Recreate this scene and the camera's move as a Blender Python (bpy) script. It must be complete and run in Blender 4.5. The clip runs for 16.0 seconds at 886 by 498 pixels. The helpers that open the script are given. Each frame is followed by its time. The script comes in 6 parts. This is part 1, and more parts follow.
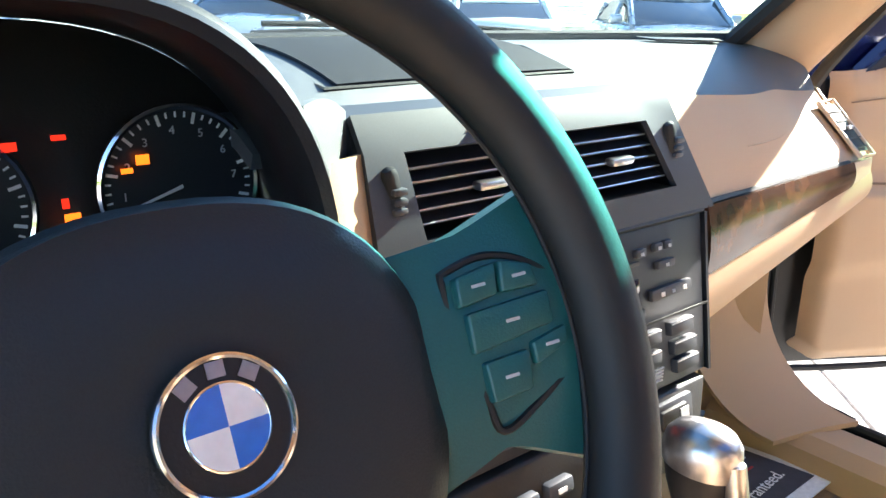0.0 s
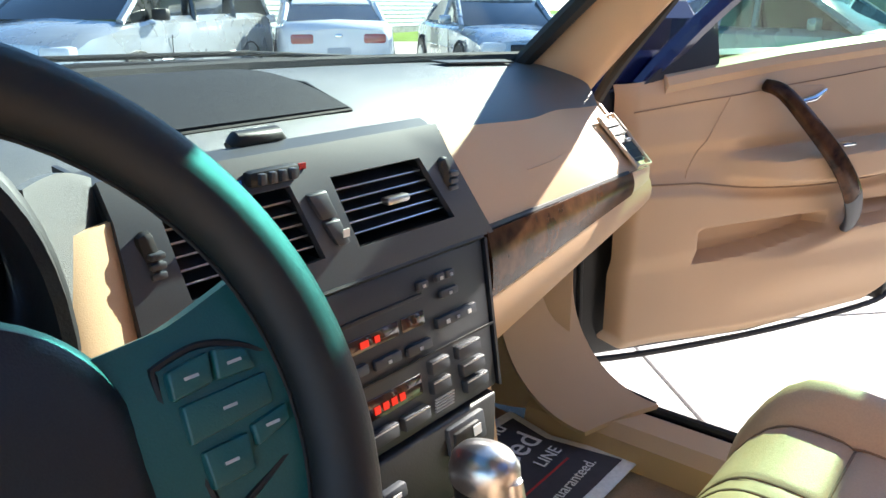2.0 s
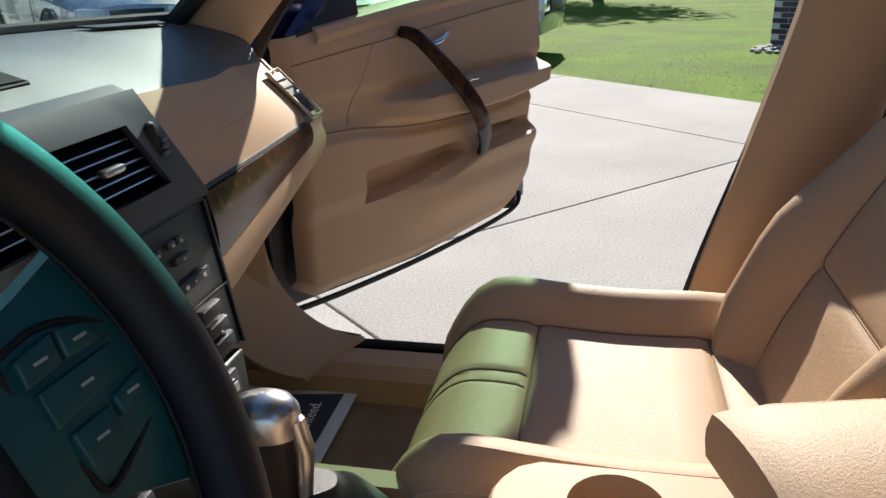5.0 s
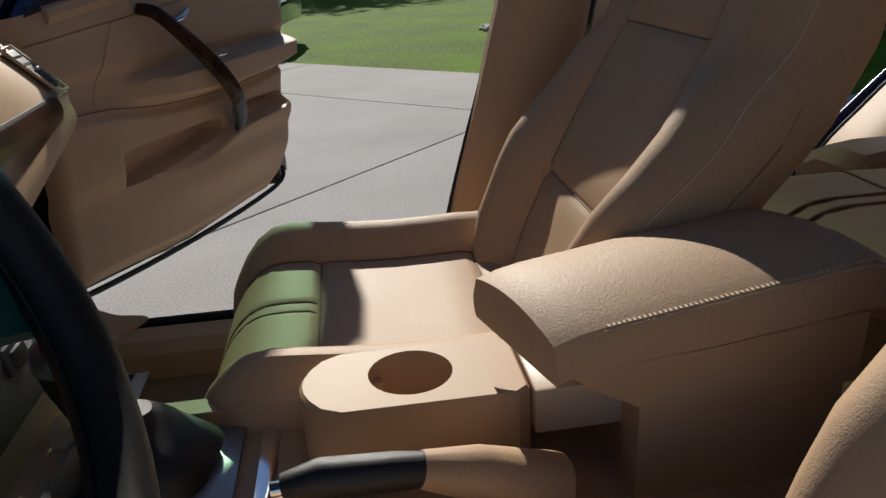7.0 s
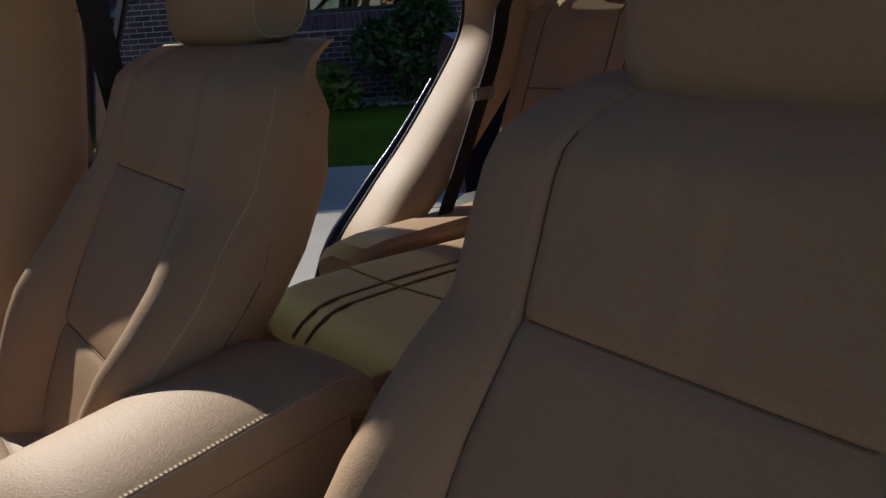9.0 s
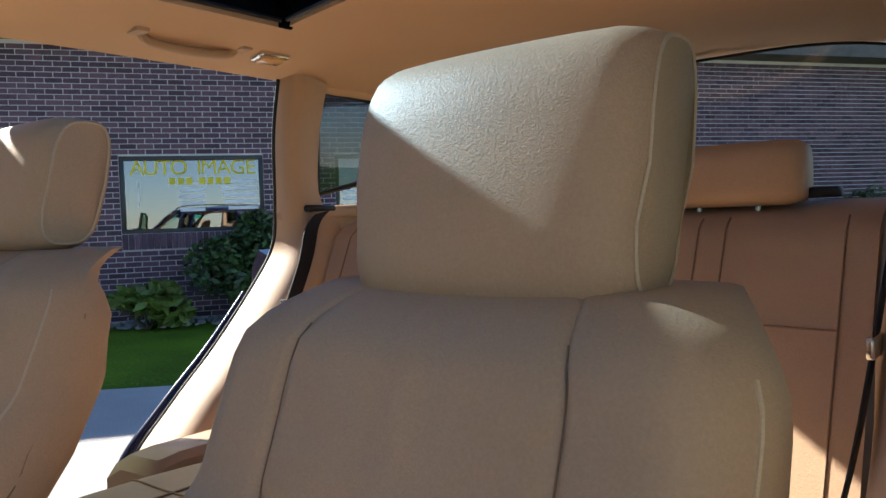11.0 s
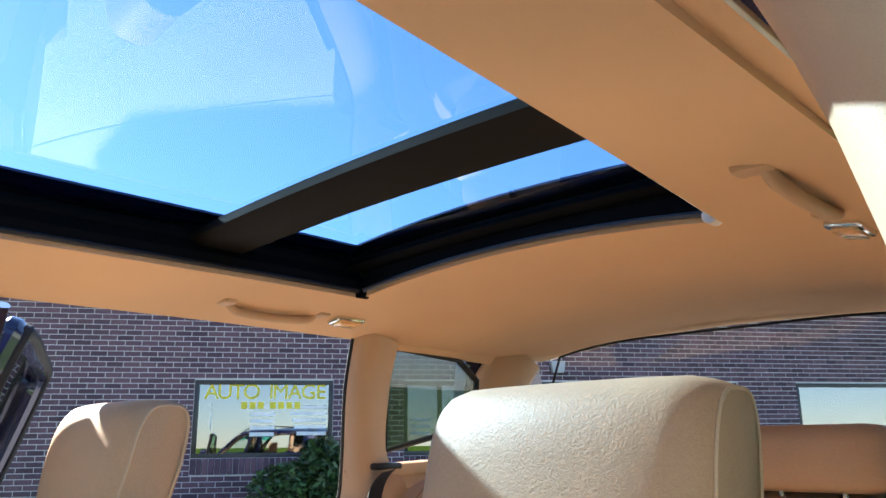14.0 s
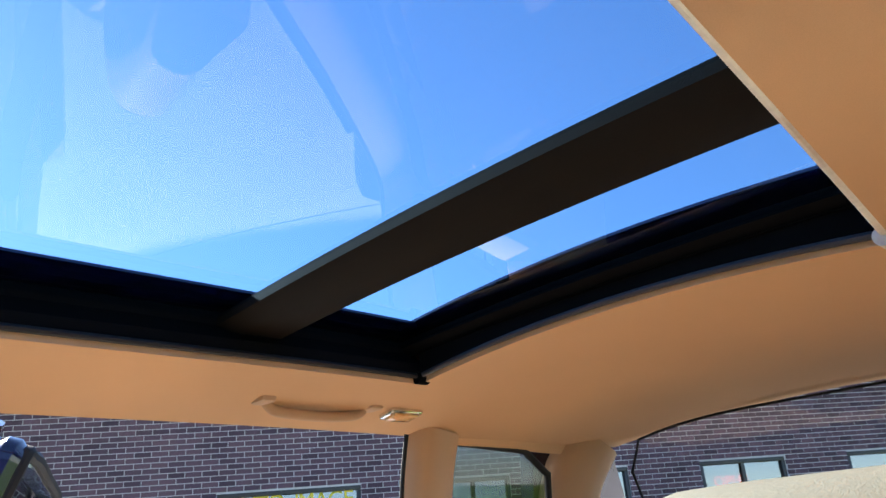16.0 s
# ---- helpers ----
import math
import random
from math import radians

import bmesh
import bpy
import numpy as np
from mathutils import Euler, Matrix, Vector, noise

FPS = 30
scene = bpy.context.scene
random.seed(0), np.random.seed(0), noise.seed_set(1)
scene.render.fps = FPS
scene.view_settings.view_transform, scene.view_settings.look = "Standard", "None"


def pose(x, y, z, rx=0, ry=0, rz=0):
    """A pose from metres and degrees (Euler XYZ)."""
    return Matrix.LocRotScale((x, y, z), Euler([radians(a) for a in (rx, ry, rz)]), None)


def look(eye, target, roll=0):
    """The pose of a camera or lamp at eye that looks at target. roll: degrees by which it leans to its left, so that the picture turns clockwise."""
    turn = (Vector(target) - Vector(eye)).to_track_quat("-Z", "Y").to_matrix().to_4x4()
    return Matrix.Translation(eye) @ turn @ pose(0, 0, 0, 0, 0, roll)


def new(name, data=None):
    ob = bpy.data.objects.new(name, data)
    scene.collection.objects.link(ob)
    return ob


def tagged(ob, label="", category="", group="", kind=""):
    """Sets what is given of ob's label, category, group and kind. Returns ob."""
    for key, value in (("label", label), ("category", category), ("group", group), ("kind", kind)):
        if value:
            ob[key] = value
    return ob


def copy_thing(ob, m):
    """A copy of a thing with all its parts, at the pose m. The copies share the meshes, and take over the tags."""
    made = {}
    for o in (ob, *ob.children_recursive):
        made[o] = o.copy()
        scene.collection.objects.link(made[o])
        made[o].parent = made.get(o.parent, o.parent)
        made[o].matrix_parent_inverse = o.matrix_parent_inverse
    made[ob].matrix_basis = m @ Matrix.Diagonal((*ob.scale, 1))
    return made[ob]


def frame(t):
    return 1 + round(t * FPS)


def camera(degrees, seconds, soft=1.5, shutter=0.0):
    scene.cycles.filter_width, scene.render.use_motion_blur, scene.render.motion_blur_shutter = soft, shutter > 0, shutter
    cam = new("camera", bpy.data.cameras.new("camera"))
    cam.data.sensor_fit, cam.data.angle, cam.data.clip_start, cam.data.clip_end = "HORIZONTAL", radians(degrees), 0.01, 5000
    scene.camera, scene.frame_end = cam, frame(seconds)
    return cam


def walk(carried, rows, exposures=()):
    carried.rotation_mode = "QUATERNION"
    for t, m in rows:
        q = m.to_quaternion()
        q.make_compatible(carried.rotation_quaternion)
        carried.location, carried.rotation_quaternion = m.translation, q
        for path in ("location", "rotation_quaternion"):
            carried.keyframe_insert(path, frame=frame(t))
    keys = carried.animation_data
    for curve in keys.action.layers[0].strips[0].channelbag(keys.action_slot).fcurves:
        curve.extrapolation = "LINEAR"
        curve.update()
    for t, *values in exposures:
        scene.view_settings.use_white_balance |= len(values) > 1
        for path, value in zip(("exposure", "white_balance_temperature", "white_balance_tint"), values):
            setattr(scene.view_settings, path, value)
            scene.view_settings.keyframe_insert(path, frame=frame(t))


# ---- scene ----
cam = camera(60.0, 16.0)
EXPOSURES = ((0.0, 3.1), (1.5, 2.65), (2.5, 2.1), (3.5, 1.55), (4.7, 1.0), (7.0, 0.0), (8.0, -0.3), (9.0, -0.1), (10.2, 0.9), (12.5, 2.35), (14.0, 2.4), (16.0, 2.25))
PATH = [
    (0, (-0.471, 0.332, 1.113), (0.732, 1.813, 0.514), 0.5),
    (0.5, (-0.444, 0.306, 1.137), (0.797, 1.762, 0.554), 1.2),
    (1, (-0.427, 0.29, 1.144), (0.86, 1.706, 0.561), 0.5),
    (1.5, (-0.424, 0.285, 1.152), (0.96, 1.601, 0.559), 0.9),
    (2, (-0.43, 0.286, 1.153), (1.046, 1.495, 0.553), -0.0),
    (2.5, (-0.439, 0.292, 1.156), (1.107, 1.404, 0.546), 0.1),
    (3, (-0.451, 0.296, 1.162), (1.179, 1.285, 0.557), 1.1),
    (3.5, (-0.467, 0.307, 1.167), (1.222, 1.194, 0.566), -0.7),
    (4, (-0.479, 0.315, 1.169), (1.256, 1.084, 0.538), -0.6),
    (4.5, (-0.49, 0.33, 1.159), (1.299, 0.907, 0.475), -1.9),
    (4.7, (-0.495, 0.335, 1.156), (1.312, 0.833, 0.458), -1.8),
    (6.8, (-0.603, 0.352, 1.094), (1.257, 0.206, 0.373), -3.6),
    (7, (-0.617, 0.345, 1.102), (1.229, 0.144, 0.359), -3.4),
    (7.5, (-0.628, 0.36, 1.134), (1.177, -0.139, 0.432), -2.5),
    (8, (-0.638, 0.337, 1.141), (1.07, -0.44, 0.45), -3.0),
    (8.5, (-0.658, 0.304, 1.158), (0.958, -0.669, 0.493), -3.6),
    (9, (-0.682, 0.256, 1.181), (0.821, -0.909, 0.562), -3.9),
    (9.5, (-0.722, 0.238, 1.170), (0.736, -1.037, 0.667), -1.2),
    (10, (-0.760, 0.251, 1.146), (0.613, -1.150, 0.753), -1.7),
    (10.2, (-0.766, 0.251, 1.149), (0.569, -1.200, 0.815), -2.3),
    (12.3, (-0.828, 0.253, 1.209), (0.418, -1.291, 1.459), 0.4),
    (12.5, (-0.822, 0.255, 1.219), (0.423, -1.286, 1.496), 0.4),
    (13, (-0.816, 0.261, 1.239), (0.434, -1.257, 1.608), -0.1),
    (13.5, (-0.822, 0.262, 1.248), (0.435, -1.234, 1.677), -0.6),
    (14, (-0.821, 0.272, 1.252), (0.536, -1.112, 1.743), -0.6),
    (14.5, (-0.806, 0.269, 1.253), (0.583, -1.076, 1.762), -2.3),
    (15, (-0.758, 0.272, 1.262), (0.663, -0.997, 1.871), -3.5),
    (15.5, (-0.678, 0.225, 1.271), (0.702, -1.066, 1.925), -4.9),
    (16, (-0.589, 0.176, 1.280), (0.730, -1.145, 1.999), -4.8),
]
walk(cam, [(t, look(eye, target, roll)) for t, eye, target, roll in PATH], EXPOSURES)

# ---- light ----
SUN_AZ, SUN_EL = 2.9, 29.5  # degrees from the car's right side towards its front, and above the horizon
sun_from = Vector((math.cos(radians(SUN_EL)) * math.cos(radians(SUN_AZ)), math.cos(radians(SUN_EL)) * math.sin(radians(SUN_AZ)), math.sin(radians(SUN_EL))))
sun = new("sun", bpy.data.lights.new("sun", "SUN"))
sun.data.energy, sun.data.angle, sun.data.color = 5.0, radians(0.6), (1.0, 0.94, 0.84)
sun.matrix_basis = look(sun_from * 50, (0, 0, 0))
world = bpy.data.worlds.new("sky")
scene.world = world
world.use_nodes = True
wn = world.node_tree.nodes
sky = wn.new("ShaderNodeTexSky")
sky.sky_type, sky.sun_disc = "NISHITA", False
sky.sun_elevation, sky.sun_rotation = radians(SUN_EL), radians(90 - SUN_AZ)
sky.ozone_density, sky.air_density, sky.dust_density = 4.0, 0.8, 0.1
wn["Background"].inputs["Strength"].default_value = 0.085
world.node_tree.links.new(sky.outputs["Color"], wn["Background"].inputs["Color"])


# ---- materials ----
def material(name, color, rough=0.5, metal=0.0, grain=120.0, bump=0.0, vary=0.12, coarse=3.0, cells=False, coat=0.0, spec=0.5, dist=0.002, dark=None):
    m = bpy.data.materials.new(name)
    m.use_nodes = True
    t = m.node_tree
    n, link = t.nodes, t.links.new
    b = n["Principled BSDF"]
    b.inputs["Roughness"].default_value, b.inputs["Metallic"].default_value = rough, metal
    b.inputs["Coat Weight"].default_value, b.inputs["Specular IOR Level"].default_value = coat, spec
    co = n.new("ShaderNodeTexCoord")
    big, fine = n.new("ShaderNodeTexNoise"), n.new("ShaderNodeTexNoise")
    big.inputs["Scale"].default_value, fine.inputs["Scale"].default_value = coarse, grain
    big.inputs["Detail"].default_value, fine.inputs["Detail"].default_value = 5, 3
    link(co.outputs["Object"], big.inputs["Vector"]), link(co.outputs["Object"], fine.inputs["Vector"])
    mixf = n.new("ShaderNodeMath")
    mixf.operation = "MULTIPLY_ADD"
    mixf.inputs[1].default_value = 0.45
    link(fine.outputs["Fac"], mixf.inputs[0])
    half = n.new("ShaderNodeMath")
    half.operation = "MULTIPLY"
    half.inputs[1].default_value = 0.55
    link(big.outputs["Fac"], half.inputs[0]), link(half.outputs[0], mixf.inputs[2])
    ramp = n.new("ShaderNodeValToRGB")
    lo = dark or tuple(max(0.0, c * (1 - vary * 1.6)) for c in color)
    hi = tuple(min(1.0, c * (1 + vary)) for c in color)
    ramp.color_ramp.elements[0].color, ramp.color_ramp.elements[0].position = (*lo, 1), 0.33
    ramp.color_ramp.elements[1].color, ramp.color_ramp.elements[1].position = (*hi, 1), 0.66
    link(mixf.outputs[0], ramp.inputs["Fac"]), link(ramp.outputs["Color"], b.inputs["Base Color"])
    rr = n.new("ShaderNodeMapRange")
    rr.inputs["To Min"].default_value, rr.inputs["To Max"].default_value = max(0.02, rough - 0.08), min(1.0, rough + 0.08)
    link(big.outputs["Fac"], rr.inputs["Value"]), link(rr.outputs["Result"], b.inputs["Roughness"])
    if bump:
        bp = n.new("ShaderNodeBump")
        bp.inputs["Strength"].default_value, bp.inputs["Distance"].default_value = bump, dist
        if cells:
            v = n.new("ShaderNodeTexVoronoi")
            v.inputs["Scale"].default_value = grain
            warp = n.new("ShaderNodeMix")
            warp.data_type, warp.blend_type = "RGBA", "LINEAR_LIGHT"
            warp.inputs["Factor"].default_value = 0.004
            link(co.outputs["Object"], warp.inputs["A"]), link(fine.outputs["Color"], warp.inputs["B"])
            link(warp.outputs["Result"], v.inputs["Vector"]), link(v.outputs["Distance"], bp.inputs["Height"])
        else:
            link(fine.outputs["Fac"], bp.inputs["Height"])
        link(bp.outputs["Normal"], b.inputs["Normal"])
    return m


def glazing(name, tint, gloss=0.05, rough=0.0):
    m = bpy.data.materials.new(name)
    m.use_nodes = True
    n, link = m.node_tree.nodes, m.node_tree.links.new
    out = n["Material Output"]
    n.remove(n["Principled BSDF"])
    tr, gl, mx, fr = n.new("ShaderNodeBsdfTransparent"), n.new("ShaderNodeBsdfGlossy"), n.new("ShaderNodeMixShader"), n.new("ShaderNodeLayerWeight")
    tr.inputs["Color"].default_value, gl.inputs["Roughness"].default_value = (*tint, 1), rough
    up, cl = n.new("ShaderNodeMath"), n.new("ShaderNodeMath")
    up.operation, cl.operation = "POWER", "MULTIPLY_ADD"
    up.inputs[1].default_value, cl.inputs[1].default_value, cl.inputs[2].default_value = 4.0, 0.7, gloss
    link(fr.outputs["Facing"], up.inputs[0]), link(up.outputs[0], cl.inputs[0]), link(cl.outputs[0], mx.inputs["Fac"])
    link(tr.outputs["BSDF"], mx.inputs[1]), link(gl.outputs["BSDF"], mx.inputs[2]), link(mx.outputs["Shader"], out.inputs["Surface"])
    return m


def glow(name, color, strength):
    m = bpy.data.materials.new(name)
    m.use_nodes = True
    b = m.node_tree.nodes["Principled BSDF"]
    b.inputs["Base Color"].default_value = (*[c * 0.3 for c in color], 1)
    b.inputs["Emission Color"].default_value, b.inputs["Emission Strength"].default_value = (*color, 1), strength
    return m


LEATHER = material("beige_leather", (0.51, 0.345, 0.220), 0.52, grain=380, bump=0.25, vary=0.07, coarse=5, cells=True, spec=0.22, dist=0.0012)
LEATHER_D = material("beige_leather_side", (0.50, 0.325, 0.195), 0.5, grain=420, bump=0.2, vary=0.06, coarse=5, cells=True, dist=0.0012)
SEAM = material("seam_thread", (0.26, 0.165, 0.10), 0.8, grain=600)
STITCH = material("stitch_thread", (0.58, 0.44, 0.30), 0.7, grain=600)
BEIGE = material("beige_soft_plastic", (0.53, 0.36, 0.225), 0.55, spec=0.3, grain=900, bump=0.25, vary=0.05, dist=0.0006)
BEIGE_L = material("light_beige_plastic", (0.60, 0.46, 0.32), 0.45, grain=900, bump=0.2, vary=0.04, dist=0.0005)
LINER = material("beige_headliner_cloth", (0.68, 0.45, 0.27), 0.92, grain=1400, bump=0.5, vary=0.06, coarse=2.0, spec=0.1, dist=0.0008)
CARPET = material("beige_carpet", (0.36, 0.24, 0.15), 0.95, grain=700, bump=0.9, vary=0.2, coarse=8, spec=0.05, dist=0.003)
DASH = material("black_dash_plastic", (0.095, 0.100, 0.106), 0.50, grain=700, bump=0.5, vary=0.15, spec=0.9, cells=True, dist=0.0008)
LIDM = material("charcoal_lid_plastic", (0.022, 0.024, 0.030), 0.75, grain=700, bump=0.4, vary=0.15, spec=0.15, cells=True, dist=0.0008)
PANEL = material("dark_console_plastic", (0.018, 0.020, 0.026), 0.42, grain=1200, bump=0.15, vary=0.15, dist=0.0004)
SATIN = material("satin_grey_plastic", (0.040, 0.045, 0.056), 0.46, grain=800, vary=0.1)
BLACK = material("black_plastic", (0.007, 0.007, 0.008), 0.5, grain=500, bump=0.1, vary=0.2)
RUBBER = material("black_rubber", (0.010, 0.010, 0.011), 0.65, grain=300, bump=0.15, vary=0.2)
WHEELL = material("black_wheel_leather", (0.006, 0.008, 0.009), 0.48, grain=1000, bump=0.22, vary=0.2, cells=True, dist=0.001)
AIRBAG = material("black_airbag_skin", (0.012, 0.017, 0.020), 0.42, grain=900, bump=0.4, vary=0.15, dist=0.0006)
# Black spoke plastic; the teal sunlight on it is put into the base colour.
SPOKE = material("black_spoke_teal_sunlight", (0.009, 0.085, 0.085), 0.36, grain=900, bump=0.1, vary=0.1)
CHROME = material("chrome", (0.75, 0.76, 0.78), 0.12, 1.0, vary=0.04)
SILVER = material("brushed_silver", (0.55, 0.56, 0.58), 0.30, 1.0, vary=0.08, grain=300)
WOODG = material("dark_glossy_walnut_burl", (0.060, 0.027, 0.013), 0.18, grain=45, vary=0.7, coarse=14, coat=0.0, spec=0.14, dark=(0.008, 0.004, 0.003))
PAINT = material("midnight_blue_car_paint", (0.006, 0.009, 0.055), 0.2, 0.25, grain=900, vary=0.1, coat=1.0)
WHITE_P = material("white_print", (0.78, 0.78, 0.76), 0.6)
RED_P = material("red_print", (0.45, 0.02, 0.02), 0.6)
BLUE_E = material("blue_enamel", (0.02, 0.16, 0.62), 0.25, coat=1.0)
WHITE_E = material("white_enamel", (0.78, 0.78, 0.80), 0.25, coat=1.0)
YELLOW_P = material("yellow_vinyl_letters", (0.72, 0.60, 0.02), 0.5)
GREY_P = material("grey_print", (0.45, 0.46, 0.48), 0.6)
LEATHER_B = material("black_leather_boot", (0.015, 0.015, 0.016), 0.42, grain=700, bump=0.2, vary=0.2, cells=True)
BELT = material("black_belt_webbing", (0.012, 0.012, 0.015), 0.75, grain=900, bump=0.4)
MATF = material("dark_printed_floor_mat_paper", (0.045, 0.042, 0.05), 0.7, grain=60, vary=0.15)
LENS = material("amber_lamp_lens", (0.85, 0.48, 0.20), 0.15, coat=1.0, grain=200, vary=0.2)
RED_GLOW, AMBER_GLOW = glow("red_indicator", (1.0, 0.03, 0.01), 0.16), glow("amber_indicator", (1.0, 0.16, 0.01), 0.35)
PLATE = material("satin_grey_metal", (0.34, 0.35, 0.37), 0.42, 0.8, vary=0.06, grain=300)
MATTE = material("matte_black_frame", (0.0035, 0.0035, 0.004), 0.85, grain=400, vary=0.2, spec=0.08)
BAR = material("dark_brown_grey_crossbar", (0.011, 0.010, 0.009), 0.8, grain=600, bump=0.2, vary=0.15, spec=0.1)
SIGN_GLOW = glow("red_neon", (1.0, 0.04, 0.02), 2.2)
DISPLAY = material("dark_red_display", (0.03, 0.006, 0.005), 0.12, coat=1.0)
GLASS_G = glazing("green_tinted_glass", (0.56, 0.74, 0.60))
GLASS_W = glazing("windscreen_glass", (0.74, 0.90, 0.86))
GLASS_R = glazing("sunroof_glass", (0.36, 0.555, 0.74), 0.03)
GLASS_D = glazing("dark_rear_glass", (0.27, 0.31, 0.24))
GLASS_Q = glazing("smoked_quarter_glass", (0.50, 0.53, 0.53))
GLASS_B = glazing("teal_shade_band_glass", (0.10, 0.66, 0.60))
CLEAR = glazing("clear_cover", (0.95, 0.95, 0.95))


# ---- mesh helpers ----
def thing(name, at, label, category, group="", kind=""):
    ob = new(name)
    ob.empty_display_size = 0.05
    ob.location = at
    return tagged(ob, label, category, group, kind)


def mesh_of(name, bm, mat, smooth=True):
    me = bpy.data.meshes.new(name)
    bmesh.ops.recalc_face_normals(bm, faces=bm.faces)
    bm.to_mesh(me)
    bm.free()
    me.materials.append(mat)
    if smooth:
        me.polygons.foreach_set("use_smooth", [True] * len(me.polygons))
        me.set_sharp_from_angle(angle=radians(38))
    return me


def part(name, bm, mat, parent=None, label="", smooth=True):
    ob = new(name, mesh_of(name, bm, mat, smooth))
    if parent is not None:
        ob.parent = parent
        ob.matrix_parent_inverse = parent.matrix_basis.inverted()
    if label:
        ob["label"] = label
    return ob


def struct(name, bm, mat, label, category, smooth=True):
    return tagged(part(name, bm, mat, None, "", smooth), label, category, "", "structure")


def solo(name, bm, mat, label, category, group="", kind=""):
    return tagged(part(name, bm, mat), label, category, group, kind)


def loft(rings, closed=True, caps=True, bm=None):
    bm = bm or bmesh.new()
    vs = [[bm.verts.new(p) for p in r] for r in rings]
    n = len(rings[0])
    for a, b in zip(vs, vs[1:]):
        for i in range(n if closed else n - 1):
            j = (i + 1) % n
            bm.faces.new((a[i], a[j], b[j], b[i]))
    if caps and closed:
        bm.faces.new(list(reversed(vs[0])))
        bm.faces.new(vs[-1])
    return bm


def box(c, s, bevel=0.0, rot=None, bm=None, seg=2):
    own = bmesh.new()
    bmesh.ops.create_cube(own, size=1.0)
    for v in own.verts:
        v.co = Vector((v.co.x * s[0], v.co.y * s[1], v.co.z * s[2]))
    if bevel:
        bmesh.ops.bevel(own, geom=own.edges[:], offset=min(bevel, 0.49 * min(s)), segments=seg, affect="EDGES", profile=0.5)
    r = rot or Matrix.Identity(3)
    for v in own.verts:
        v.co = r @ v.co + Vector(c)
    if bm is None:
        return own
    return join(bm, own)


def join(bm, other):
    me = bpy.data.meshes.new("joint")
    other.to_mesh(me)
    other.free()
    bm.from_mesh(me)
    bpy.data.meshes.remove(me)
    return bm


def frame_of(d):
    d = Vector(d).normalized()
    a = Vector((0, 0, 1)) if abs(d.z) < 0.9 else Vector((1, 0, 0))
    u = d.cross(a).normalized()
    return u, u.cross(d).normalized()


def tube(pts, r, seg=8, closed=False, bm=None):
    pts = [Vector(p) for p in pts]
    rad = r if isinstance(r, (list, tuple)) else [r] * len(pts)
    rings, n, u = [], len(pts), None
    for i, p in enumerate(pts):
        d = (pts[(i + 1) % n] - pts[i - 1]) if closed else (pts[min(i + 1, n - 1)] - pts[max(i - 1, 0)])
        d.normalize()
        u = frame_of(d)[0] if u is None else (u - d * u.dot(d)).normalized()
        w = d.cross(u)
        rings.append([p + rad[i] * (math.cos(k * math.tau / seg) * u + math.sin(k * math.tau / seg) * w) for k in range(seg)])
    if closed:
        rings.append(rings[0])
        out = loft(rings, True, False, bm)
        bmesh.ops.remove_doubles(out, verts=out.verts, dist=1e-6)
        return out
    return loft(rings, True, True, bm)


def cyl(p0, p1, r0, r1=None, seg=24, bm=None):
    return tube([p0, p1], [r0, r0 if r1 is None else r1], seg, False, bm)


def prism(pts, depth, bevel=0.0, bm=None, seg=2):
    """A flat outline given in space, thickened along the vector depth."""
    own = bmesh.new()
    a = [own.verts.new(p) for p in pts]
    b = [own.verts.new(Vector(p) + Vector(depth)) for p in pts]
    own.faces.new(a), own.faces.new(list(reversed(b)))
    for i in range(len(pts)):
        j = (i + 1) % len(pts)
        own.faces.new((a[i], b[i], b[j], a[j]))
    if bevel:
        bmesh.ops.bevel(own, geom=own.edges[:], offset=bevel, segments=seg, affect="EDGES", profile=0.5)
    return own if bm is None else join(bm, own)


def surface(fn, nu, nv, thick=0.0, skip=None):
    """A grid over fn(u, v), 0 to 1 both ways; thick along its normals."""
    bm = bmesh.new()
    v = [[bm.verts.new(fn(i / nu, j / nv)) for j in range(nv + 1)] for i in range(nu + 1)]
    for i in range(nu):
        for j in range(nv):
            if not (skip and skip((i + 0.5) / nu, (j + 0.5) / nv)):
                bm.faces.new((v[i][j], v[i + 1][j], v[i + 1][j + 1], v[i][j + 1]))
    loose = [x for x in bm.verts if not x.link_faces]
    bmesh.ops.delete(bm, geom=loose, context="VERTS")
    bmesh.ops.recalc_face_normals(bm, faces=bm.faces)
    if thick:
        bmesh.ops.solidify(bm, geom=bm.faces[:], thickness=thick)
    return bm


def spline(pts, n):
    """n + 1 points on a smooth curve through pts."""
    pts = [Vector(p) for p in pts]
    out, m = [], len(pts) - 1
    for k in range(n + 1):
        s = k / n * m
        i = min(int(s), m - 1)
        t = s - i
        p0, p1, p2, p3 = pts[max(i - 1, 0)], pts[i], pts[i + 1], pts[min(i + 2, m)]
        out.append(0.5 * (2 * p1 + (p2 - p0) * t + (2 * p0 - 5 * p1 + 4 * p2 - p3) * t * t + (3 * p1 - p0 - 3 * p2 + p3) * t ** 3))
    return out


def lerp(a, b, t):
    return a + (b - a) * t


def keyed(table, s):
    """Smooth reading of (s, value) rows."""
    for (a, x), (b, y) in zip(table, table[1:]):
        if s <= b:
            t = max(0.0, min(1.0, (s - a) / (b - a)))
            t = t * t * (3 - 2 * t)
            return x + (y - x) * t
    return table[-1][1]


